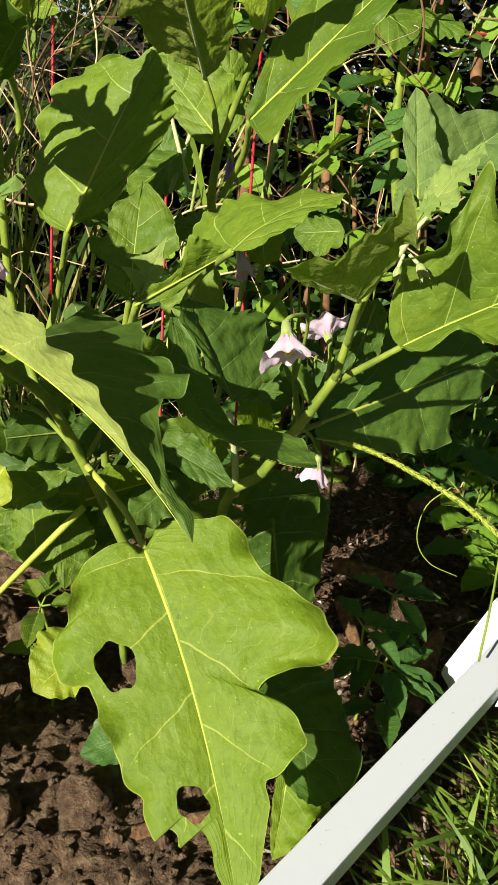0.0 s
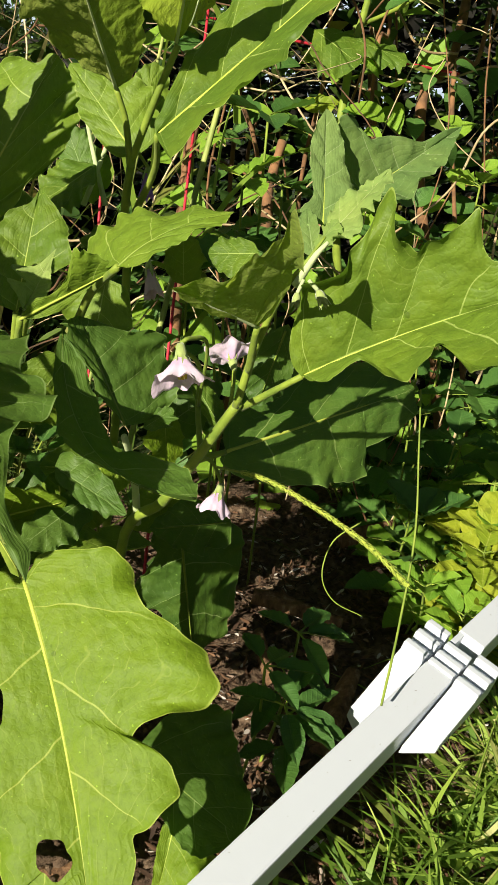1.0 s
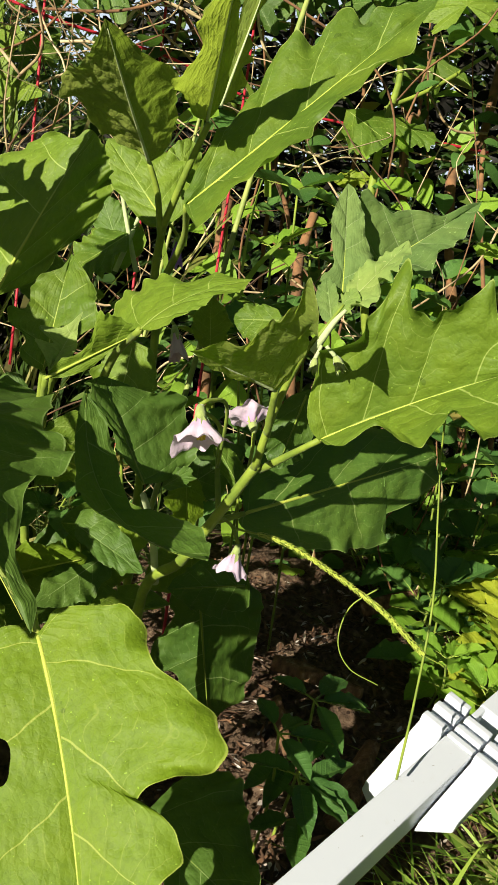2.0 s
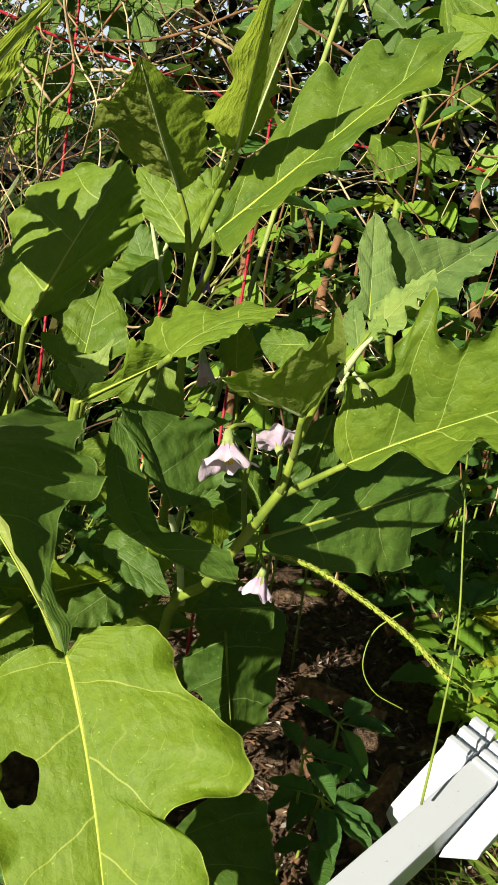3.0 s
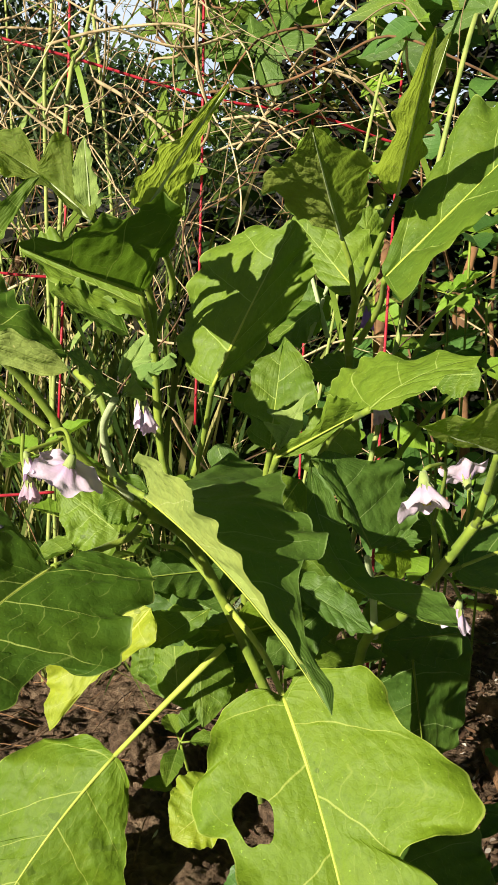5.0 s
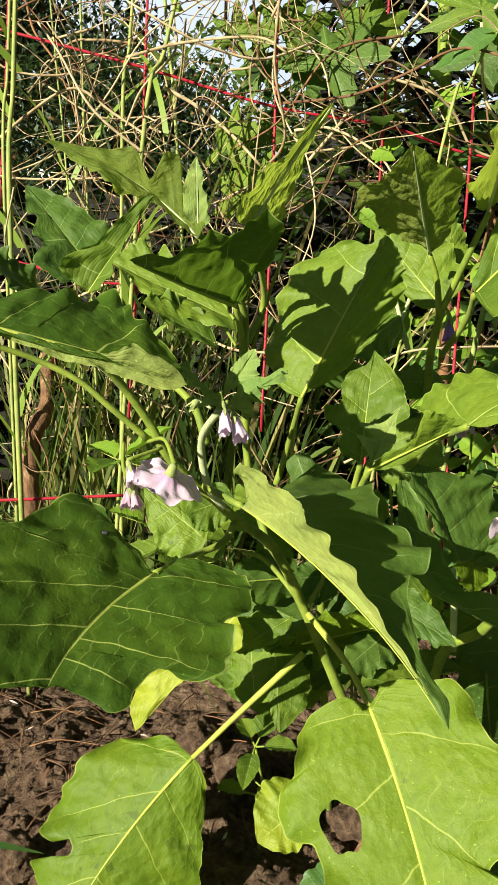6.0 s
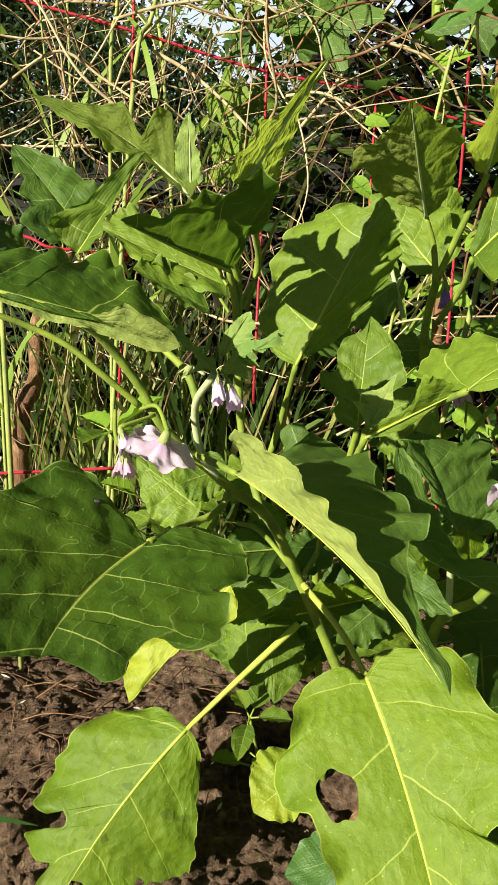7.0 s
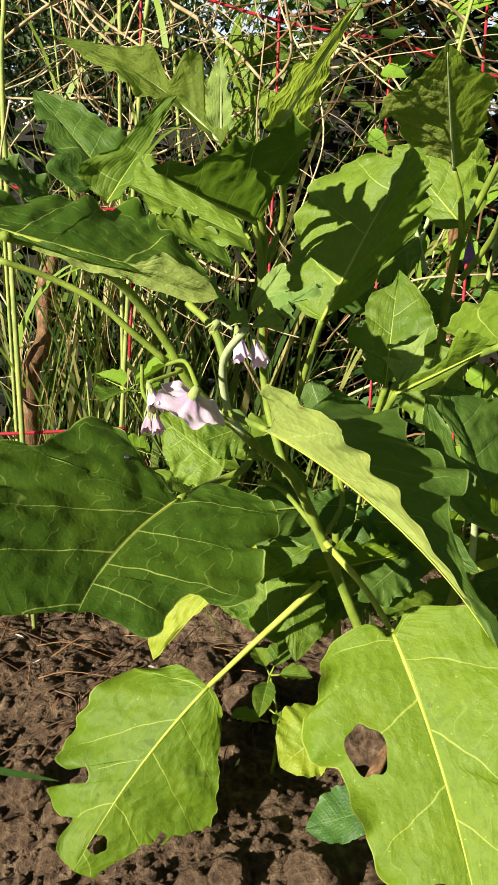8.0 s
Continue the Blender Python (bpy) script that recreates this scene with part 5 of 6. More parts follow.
tube("branch", [(0.123, 0.656, 0.623), (0.135, 0.650, 0.648), (0.143, 0.649, 0.659)], 0.0034, 0.0014, stem_downy, right_plant)
tube("branch", [(0.062, 0.724, 0.447), (0.056, 0.745, 0.486), (0.054, 0.765, 0.520), (0.031, 0.769, 0.536)], 0.003, 0.002, stem_green, right_plant)
tube("branch", [(0.004, 0.776, 0.344), (-0.000, 0.745, 0.416), (-0.006, 0.698, 0.470)], 0.004, 0.003, stem_downy, right_plant)
tube("stem", [(-0.060, 0.980, -0.020), (-0.037, 0.967, 0.539), (-0.035, 0.906, 0.635), (-0.026, 0.870, 0.693)], 0.0055, 0.0042, stem_green, back_plant)
tube("branch", [(-0.027, 0.872, 0.688), (-0.005, 0.849, 0.746), (0.013, 0.839, 0.791)], 0.0038, 0.003, stem_green, back_plant)
tube("branch", [(-0.130, 0.860, 0.000), (-0.142, 0.803, 0.445), (-0.105, 0.721, 0.521), (-0.085, 0.676, 0.579)], 0.005, 0.0035, stem_green, back_plant)
tube("branch", [(-0.060, 0.941, 0.635), (-0.075, 0.955, 0.683), (-0.084, 0.963, 0.714)], 0.003, 0.002, stem_downy, back_plant)
tube("branch", [(-0.083, 0.940, 0.633), (-0.066, 0.943, 0.679), (-0.059, 0.951, 0.704)], 0.003, 0.002, stem_downy, back_plant)
flower(right_plant, petal_mat, (0.082, 0.722, 0.413), (-0.006, -0.010, -0.026), 0.026, 0.60, [(0.062, 0.724, 0.447), (0.075, 0.740, 0.432)])
flower(right_plant, petal_mat, (0.040, 0.655, 0.560), (0.004, -0.016, -0.026), 0.034, 0.7, [(0.056, 0.745, 0.486), (0.060, 0.690, 0.560), (0.046, 0.665, 0.572)])
flower(right_plant, petal_mat, (0.084, 0.738, 0.534), (-0.010, 0.030, 0.034), 0.028, 0.85, [(0.084, 0.725, 0.490), (0.086, 0.728, 0.512)])
flower(back_plant, violet_mat, (-0.016, 0.932, 0.673), (0.001, -0.016, -0.021), 0.024, 0.25, [(-0.022, 0.906, 0.691)])
flower(right_plant, faded_mat, (-0.002, 0.837, 0.592), (0.006, -0.016, -0.020), 0.026, 0.3, [(-0.011, 0.860, 0.602)])
flower(left_plant, petal_mat, (-0.238, 0.574, 0.592), (-0.012, 0.003, -0.026), 0.031, 1.0, [(-0.271, 0.616, 0.605), (-0.251, 0.601, 0.612)])
flower(left_plant, faded_mat, (-0.274, 0.573, 0.579), (0.002, -0.011, -0.016), 0.017, 0.3, [(-0.288, 0.603, 0.607), (-0.283, 0.587, 0.591)])
flower(left_plant, faded_mat, (-0.267, 0.564, 0.580), (0.006, -0.009, -0.013), 0.015, 0.3, [(-0.278, 0.589, 0.595)])
flower(left_plant, petal_mat, (-0.272, 0.572, 0.597), (0.010, -0.012, -0.016), 0.018, 0.4, [(-0.254, 0.603, 0.604)])
flower(left_plant, petal_mat, (-0.214, 0.703, 0.607), (0.008, -0.015, -0.014), 0.024, 0.3, [(-0.218, 0.688, 0.626)])
flower(left_plant, faded_mat, (-0.255, 0.820, 0.678), (0.005, -0.005, -0.015), 0.014, 0.2, [(-0.231, 0.785, 0.661)])
flower(left_plant, faded_mat, (-0.255, 0.828, 0.699), (0.003, -0.003, -0.010), 0.012, 0.2, [(-0.235, 0.794, 0.687)])
flower(left_plant, petal_mat, (-0.252, 0.812, 0.588), (0.008, -0.018, -0.025), 0.026, 0.3, [(-0.256, 0.817, 0.605)])
bud(right_plant, (0.124, 0.644, 0.620), (-0.001, -0.004, -0.014), 0.0055, [(0.128, 0.647, 0.630)])
bud(right_plant, (0.139, 0.641, 0.624), (0.007, -0.005, -0.012), 0.0065, [(0.131, 0.642, 0.631)])
bud(left_plant, (-0.219, 0.620, 0.620), (-0.004, -0.005, -0.013), 0.006, [(-0.215, 0.628, 0.625)])
bud(left_plant, (-0.229, 0.631, 0.640), (-0.006, -0.004, -0.006), 0.006, [(-0.218, 0.631, 0.633)])

# ---------------------------------------------------------------- weeds near the plants
rng = random.Random(5)


def rand_dir(zlo=-0.6, zhi=0.9):
    a = rng.uniform(0, 2 * math.pi)
    return Vector((math.cos(a), math.sin(a), rng.uniform(zlo, zhi)))


def weed(at, label, leaves, length, width, material, height=0.08, stem_mat=None, seed=0, spread=0.4, foot=None, droop=0.2, low=0.65):
    """A low weed: a bent stem and ovate leaves set round its top."""
    r = random.Random(seed)
    at = Vector(at)
    plant = thing("weed", label, "weed", "weeds")
    foot = Vector(foot) if foot else Vector((at.x + r.uniform(-.03, .03), at.y + r.uniform(0, .05), min(at.z - 0.02, 0.0)))
    tube("stem", [foot, foot.lerp(at, 0.5) + Vector((0.01, 0.01, 0.01)), at], 0.0022, 0.0016, stem_mat or stem_green, plant, sides=6)
    for i in range(leaves):
        a = 2.4 * i + r.uniform(-.4, .4)
        d = Vector((math.cos(a), math.sin(a), r.uniform(-0.25, spread)))
        b = foot.lerp(at, r.uniform(low, 1.0)) if i > 3 else at
        ln, wd = length * r.uniform(0.7, 1.1), width * r.uniform(0.8, 1.1)
        d.normalize()
        side = d.cross(up).normalized()
        lift = side.cross(d) * 0.15
        base = b + d * 0.012
        tip = base + d * ln - up * droop * ln
        mid_p = base + d * ln * 0.42
        leaf(plant, material, base, tip, mid_p + side * wd / 2 + lift * wd, mid_p - side * wd / 2 + lift * wd, peak=0.42, depth=0.0, wave=0.05, quilt=0.01,
             heart=0.02, seed=seed * 20 + i, rows=16, cols=5, pucker=0.3, ruffle=0.2, base_pow=0.7, veins=7.0, stalk=[b], stalk_r=0.0011, thick=0.6)
    return plant


weed((0.181, 0.750, 0.242), "small weed with smooth oval leaves on mulch", 9, 0.058, 0.025, leaf_weed, seed=1, spread=0.3)
weed((0.167, 0.690, 0.196), "small weed with smooth oval leaves on soil", 9, 0.058, 0.026, leaf_weed, seed=2, spread=0.3)
weed((0.145, 0.713, 0.225), "small dark weed with smooth oval leaves", 4, 0.050, 0.024, leaf_weed, seed=3)
weed((0.116, 1.162, 0.740), "weed with broad toothed oval leaves", 5, 0.075, 0.048, leaf_weed, seed=4, spread=0.5)
weed((0.090, 1.153, 0.662), "weed with bright light green leaves", 4, 0.055, 0.045, leaf_lime, seed=5, spread=0.8)
weed((0.145, 1.179, 0.654), "weed with broad toothed oval leaves", 5, 0.06, 0.042, leaf_weed, seed=6)
weed((0.077, 1.073, 0.596), "weed with broad dark leaves", 4, 0.07, 0.05, leaf_weed, seed=7)
weed((0.286, 1.686, 0.864), "climbing weed with pale three-part leaves", 5, 0.09, 0.06, leaf_green, seed=8, spread=0.3)
for at, name, count, length, material in (((0.569, 1.682, 0.233), "round-leaved weed in the grass", 12, 0.09, leaf_weed), ((0.653, 1.601, 0.130), "round-leaved weed in the grass", 14, 0.09, leaf_lime),
                                         ((0.426, 1.441, 0.149), "round-leaved weed in shade", 10, 0.10, leaf_weed), ((0.476, 1.119, 0.163), "weed with yellowing eaten leaves", 14, 0.09, leaf_yellow),
                                         ((0.500, 1.097, 0.192), "weed with yellowing eaten leaves", 12, 0.09, leaf_yellow), ((0.415, 1.214, 0.173), "bright green weed in the grass", 14, 0.085, leaf_lime),
                                         ((0.565, 1.452, 0.065), "bright green weed in the grass", 14, 0.08, leaf_lime), ((0.506, 1.097, 0.114), "bright green weed in the grass", 12, 0.085, leaf_lime),
                                         ((0.429, 1.064, 0.153), "bright green weed in the grass", 10, 0.07, leaf_lime), ((0.525, 1.346, 0.332), "round-leaved weed in the grass", 12, 0.09, leaf_weed),
                                         ((0.713, 1.768, 0.204), "round-leaved weed in the grass", 12, 0.10, leaf_weed), ((0.427, 1.372, 0.059), "round-leaved weed in shade", 10, 0.08, leaf_weed)):
    weed(at, name, count, length, length * 0.72, material, seed=30 + int(at[0] * 100), spread=0.9, low=0.15)
for at, name, count, length, material in (((0.444, 0.973, 0.131), "bright green weed among the grass", 12, 0.060, leaf_lime), ((0.392, 1.010, 0.150), "bright green weed among the grass", 10, 0.050, leaf_lime),
                                         ((0.474, 1.030, 0.200), "yellowing weed with round leaves", 12, 0.065, leaf_yellow), ((0.505, 1.000, 0.120), "yellowing weed with round leaves", 12, 0.060, leaf_yellow),
                                         ((0.520, 1.160, 0.250), "bright green weed among the grass", 12, 0.070, leaf_lime), ((0.470, 1.230, 0.290), "dark weed with smooth round leaves", 9, 0.085, leaf_weed),
                                         ((0.560, 1.250, 0.330), "dark weed with smooth round leaves", 9, 0.085, leaf_weed), ((0.400, 1.120, 0.200), "dark weed with smooth round leaves", 8, 0.080, leaf_weed),
                                         ((0.600, 1.330, 0.380), "bright green weed among the grass", 12, 0.075, leaf_lime), ((0.560, 1.080, 0.160), "bright green weed among the grass", 14, 0.065, leaf_lime)):
    weed(at, name, count, length, length * 0.68, material, seed=60 + int(at[1] * 100), spread=0.9, low=0.3)
weed((0.474, 1.378, 0.669), "round-leaved weed at the hedge foot", 9, 0.06, 0.045, leaf_lime, seed=14, spread=0.9)
weed((0.401, 1.347, 0.578), "round-leaved weed at the hedge foot", 9, 0.06, 0.045, leaf_weed, seed=15, spread=0.9)
weed((-0.206, 0.751, 0.210), "small crinkled seedling on the soil", 6, 0.045, 0.028, leaf_green, seed=16, spread=0.9)
weed((-0.115, 0.863, 0.378), "leafy weed between the plants", 7, 0.06, 0.035, leaf_weed, seed=17, spread=0.9)
weed((-0.111, 0.869, 0.311), "leafy weed between the plants", 8, 0.055, 0.03, leaf_green, seed=18, spread=0.9)
weed((-0.081, 0.984, 0.531), "leafy weed between the plants", 7, 0.06, 0.035, leaf_weed, seed=19, spread=0.9)
weed((0.064, 1.035, 0.519), "weed behind the lilac flowers", 8, 0.06, 0.035, leaf_weed, seed=20, spread=0.9)
weed((0.029, 1.097, 0.556), "weed behind the lilac flowers", 8, 0.06, 0.03, leaf_lime, seed=21, spread=0.9)
weed((-0.310, 0.797, 0.442), "leafy weed under the branches", 6, 0.08, 0.05, leaf_green, seed=22, spread=0.9, foot=(-0.30, 1.16, 0.0))
weed((-0.393, 0.859, 0.504), "pale weed under the branches", 5, 0.07, 0.045, leaf_lime, seed=23, spread=0.9, foot=(-0.36, 1.2, 0.0))

lone = thing("fallen_leaf", "single grey-green toothed leaf lying on soil", "leaf")
leaf(lone, leaf_weed, (-0.082, 0.673, 0.115), (-0.153, 0.668, 0.079), (-0.120, 0.699, 0.115), (-0.106, 0.648, 0.090), wave=0.04, depth=0.0, seed=80, veins=9.0, rows=30, cols=8)
strap = Heap()
grass_blade(strap, (-0.538, 0.677, 0.090), Vector((-0.429, 0.675, 0.090)) - Vector((-0.538, 0.677, 0.090)), 0.10, 0.014, 0.02, 8)
tagged(strap.done("grass_plant", leaf_weed), "broad green grass leaf lying on soil", "grass leaf")
scrap = thing("fallen_leaf", "small fallen yellow leaf on dark soil", "leaf")
leaf(scrap, leaf_yellow, (-0.274, 0.747, 0.002), (-0.242, 0.747, 0.016), (-0.261, 0.755, 0.018), (-0.253, 0.734, 0.015), wave=0.2, depth=0.0, seed=81, rows=12, cols=4)

# foxtail spike and its stalks
spike = thing("foxtail_grass", "green bristly foxtail seed head bending over the soil", "grass")
line = smooth_line([(0.078, 0.718, 0.439), (0.122, 0.703, 0.437), (0.167, 0.674, 0.426), (0.210, 0.643, 0.410), (0.242, 0.617, 0.390)], 10)
v, f = tube_data(line, 0.0012, 0.0006, 6)
mesh_object("stalk", v, f, stem_green, spike)
seeds = Heap()
for i in range(1300):
    s = rng.uniform(0.12, 1.0)
    q = min(len(line) - 2, int(s * (len(line) - 1)))
    d = (line[q + 1] - line[q]).normalized()
    o = rand_dir(-1, 1)
    o = (o - d * o.dot(d)).normalized()
    p0 = line[q].lerp(line[q + 1], rng.random()) + o * 0.0014
    simple_blade(seeds, p0, d + o * 0.45, o, rng.uniform(0.0028, 0.0048), 0.0011, 0.3, 0.0, 3)
seeds.done("seed_head", stem_pale, spike)
stalks = thing("grass_plant", "long thin green grass stalk over the rail", "grass")
tube("stalk", [(0.272, 0.787, 0.508), (0.272, 0.755, 0.456), (0.272, 0.715, 0.384), (0.263, 0.681, 0.298), (0.258, 0.671, 0.219)], 0.0008, 0.0014, stem_green, stalks, sides=6)
tendril = thing("grass_plant", "thin curled green grass stem over mulch", "grass")
tube("stalk", [(0.224, 0.739, 0.383), (0.198, 0.733, 0.362), (0.190, 0.721, 0.331), (0.203, 0.711, 0.309), (0.232, 0.704, 0.298)], 0.0008, 0.0005, stem_green, tendril, sides=6)

fly = thing("fly", "tiny black fly resting on a leaf", "insect")
bm = bmesh.new()
bmesh.ops.create_uvsphere(bm, u_segments=8, v_segments=6, radius=0.0022, matrix=Matrix.Translation((-0.278, 0.526, 0.557)) @ Matrix.Diagonal((1.9, 0.9, 0.8, 1)))
part("body", bm, insect_mat, fly)

# ---------------------------------------------------------------- soil clods, litter and wood
clods = Heap()
for i in range(4200):
    x, y = rng.uniform(-0.75, 0.15), rng.uniform(0.3, 1.0)
    r = 0.0015 + 0.008 * rng.random() ** 5
    c = Vector((x, y, soil_height(x, y) + r * 0.3))
    bm = bmesh.new()
    bmesh.ops.create_icosphere(bm, subdivisions=1, radius=r)
    o = rng.uniform(0, 50)
    clods.add([c + w.co * (1 + 0.45 * noise.noise(w.co / r * 0.9 + Vector((o, 0, 0)))) for w in bm.verts], [[w.index for w in q.verts] for q in bm.faces])
    bm.free()
tagged(clods.done("soil_clods", soil_mat, smooth=False), "loose crumbs and clods of dark soil", "soil", kind="stuff")

lumps = Heap()
for x, y, r in ((-0.26, 0.93, 0.040), (-0.20, 0.88, 0.030), (-0.38, 0.80, 0.030), (-0.10, 0.86, 0.035), (-0.33, 0.96, 0.035), (-0.14, 0.62, 0.028), (-0.22, 0.60, 0.022), (-0.5, 0.72, 0.03)):
    bm = bmesh.new()
    bmesh.ops.create_icosphere(bm, subdivisions=4, radius=r)
    o = Vector((x * 40, y * 40, 0))
    c = Vector((x, y, soil_height(x, y) + r * 0.35))
    lumps.add([c + w.co * (1 + 0.30 * noise.noise(w.co / r * 1.3 + o) + 0.16 * noise.noise(w.co / r * 5 + o) + 0.08 * noise.noise(w.co / r * 12 + o)) for w in bm.verts], [[w.index for w in q.verts] for q in bm.faces])
    bm.free()
tagged(lumps.done("soil_lumps", soil_mat), "crumbly lumps of dark garden soil", "soil", kind="stuff")

litter = Heap()
for i in range(4200):
    x, y = rng.uniform(0.0, 0.48), rng.uniform(0.5, 1.5)
    if i > 4000:
        x, y = rng.uniform(-0.9, 0.1), rng.uniform(0.75, 1.4)
    p0 = Vector((x, y, soil_height(x, y) + rng.uniform(0.001, 0.012)))
    simple_blade(litter, p0, rand_dir(-0.15, 0.25), (rng.uniform(-.5, .5), rng.uniform(-.5, .5), 1), rng.uniform(0.005, 0.026), rng.uniform(0.002, 0.006), rng.uniform(-.6, .8), rng.uniform(-.3, .3), 3, 0.6)
tagged(litter.done("leaf_litter", litter_mat), "brown chips and dry leaf litter on soil", "litter", kind="stuff")


straw = Heap()
for i in range(90):
    x, y = rng.uniform(-0.85, -0.25), rng.uniform(0.85, 1.35)
    p0 = Vector((x, y, soil_height(x, y) + 0.006))
    d = Vector((rng.uniform(-1, 1), rng.uniform(-1, 1), 0)).normalized()
    mid_p = p0 + d * 0.05 + Vector((rng.uniform(-.012, .012), rng.uniform(-.012, .012), rng.uniform(0.0, 0.02)))
    end = p0 + d * rng.uniform(0.08, 0.14)
    end.z = soil_height(end.x, end.y) + 0.005
    v, f = tube_data(smooth_line([p0, mid_p, end], 4), 0.0011, 0.0006, 5)
    straw.add(v, f)
tagged(straw.done("dry_straw", vine_brown), "thin dry roots and stalks lying on soil", "straw", kind="stuff")


def wood_piece(at, way, length, r, label):
    at, way = Vector(at), Vector(way).normalized()
    x = way.orthogonal().normalized()
    y = way.cross(x)
    v, f = [], []
    n, m = 14, 14
    for i in range(n + 1):
        for j in range(m):
            a = 2 * math.pi * j / m
            rr = r * (1 + 0.35 * noise.noise(Vector((math.cos(a) * 2, math.sin(a) * 2, i * 0.12)) + at * 9) + 0.15 * noise.noise(Vector((a * 4, i * 0.1, 3.0))))
            rr *= 1 - 0.35 * (i / n) ** 4
            v.append(at + way * (length * (i / n - 0.5) + 0.1 * r * noise.noise(Vector((a * 3, i, 0)))) + x * math.cos(a) * rr + y * math.sin(a) * rr * 0.6)
    for i in range(n):
        for j in range(m):
            q = (j + 1) % m
            f.append((i * m + j, i * m + q, (i + 1) * m + q, (i + 1) * m + j))
    f += [tuple(range(m))[::-1], tuple(n * m + j for j in range(m))]
    return tagged(mesh_object("wood_piece", v, f, wood_mat), label, "wood", "wood pieces")


for a, b2, thick, label in (((0.236, 0.817, 0.016), (0.292, 0.929, 0.061), 0.020, "split piece of weathered brown wood by the rail"), ((0.164, 1.099, 0.060), (0.291, 1.037, 0.062), 0.013, "reddish strip of bark lying on mulch"),
                            ((0.147, 0.846, -0.009), (0.205, 0.801, -0.003), 0.012, "reddish strip of bark lying on mulch"), ((0.332, 1.346, 0.030), (0.438, 1.372, 0.060), 0.013, "reddish strip of bark lying on mulch"),
                            ((0.168, 1.036, 0.038), (0.185, 0.942, 0.023), 0.010, "reddish strip of bark lying on mulch")):
    a, b2 = Vector(a), Vector(b2)
    wood_piece((a + b2) / 2, b2 - a, (b2 - a).length, thick, label)
wood_piece((-0.05, 0.60, 0.05), (1, 0.3, 0.05), 0.14, 0.010, "brown strip of old wood lying on soil")
wood_piece((-0.09, 0.80, 0.03), (0.3, 0.6, 0.35), 0.12, 0.012, "brown strip of old wood lying on soil")

# ---------------------------------------------------------------- fence and growth behind
fence = thing("wire_fence", "red coated wire fence overgrown with vines", "wire fence")
for top, low in (((-0.332, 1.627, 1.310), (-0.316, 1.348, 0.412)), ((-0.140, 1.725, 1.327), (-0.135, 1.493, 0.684)), ((-0.558, 1.568, 1.306), (-0.536, 1.272, 0.433)),
                 ((-0.770, 1.453, 1.286), (-0.754, 1.260, 0.693)), ((0.028, 1.781, 1.311), (0.008, 1.321, 0.540))):
    a, b = Vector(top), Vector(low)
    foot = b + (b - a) * ((b.z + 0.02) / (a.z - b.z))
    tube("wire", [a, a.lerp(b, 0.5) + Vector((0.004, 0, 0)), b] + ([foot] if b.x > -0.2 else []), 0.0025, 0.0025, wire_red, fence, sides=6)
for pts in (((-0.983, 1.386, 1.138), (-0.799, 1.435, 1.099), (-0.557, 1.483, 1.036), (-0.324, 1.527, 0.968), (-0.120, 1.591, 0.934), (0.070, 1.659, 0.880), (0.496, 1.709, 0.846)),
            ((-0.888, 1.248, 0.748), (-0.699, 1.295, 0.701), (-0.650, 1.299, 0.682), (-0.528, 1.341, 0.666)),
            ((-0.834, 1.085, 0.339), (-0.704, 1.122, 0.338), (-0.599, 1.155, 0.338), (-0.516, 1.182, 0.338))):
    tube("wire", pts, 0.0027, 0.0027, wire_red, fence, sides=6)

vines = Heap()
brown = Heap()
for i in range(400):
    heap = vines if rng.random() < 0.72 else brown
    x = rng.uniform(-1.15, 1.3) if i % 2 else rng.choice((-0.66, -0.60, -0.42, -0.30, -0.22, 0.05)) + rng.gauss(0, 0.06)
    z = 1.3 - 1.1 * rng.random() ** 1.6 if x < -0.15 else 1.6 - 1.4 * rng.random() ** 1.3
    y = 1.48 + 0.10 * x + rng.uniform(-0.12, 0.22)
    p0 = Vector((x, y, z))
    pts = [p0]
    d = Vector((rng.uniform(-1, 1), rng.uniform(-.25, .25), rng.uniform(-0.8, 0.8)))
    for n in range(rng.randint(3, 7)):
        d += Vector((rng.uniform(-.8, .8), rng.uniform(-.4, .4), rng.uniform(-.8, .6)))
        d.normalize()
        pts.append(pts[-1] + d * rng.uniform(0.05, 0.13))
    r = rng.choice((0.0007, 0.0009, 0.0011, 0.0014, 0.0018, 0.0026))
    v, f = tube_data(smooth_line(pts, 5), r, r * 0.7, 5)
    heap.add(v, f)
for i in range(40):
    x = rng.uniform(-0.25, 1.5)
    y = rng.uniform(1.35, 2.0)
    h = rng.uniform(0.5, 1.6)
    pts = [Vector((x, y, -0.01))]
    for n in range(1, 6):
        pts.append(Vector((pts[-1].x + rng.uniform(-.07, .07), pts[-1].y + rng.uniform(-.04, .04), h * n / 5)))
    r = rng.choice((0.0015, 0.002, 0.003, 0.006))
    v, f = tube_data(smooth_line(pts, 5), r, r * 0.6, 6, 0.2)
    tagged(mesh_object("dead_weed", v, f, vine_brown if rng.random() < 0.85 else vine_tan), "thin dead brown weed standing in the hedge", "weed", "dead weeds")
tagged(vines.done("dry_vines", vine_tan), "tangle of dry tan vines on the fence", "vines", kind="stuff")
tagged(brown.done("dead_stems", vine_brown), "dead brown stems and twigs in the hedge", "stems", kind="stuff")

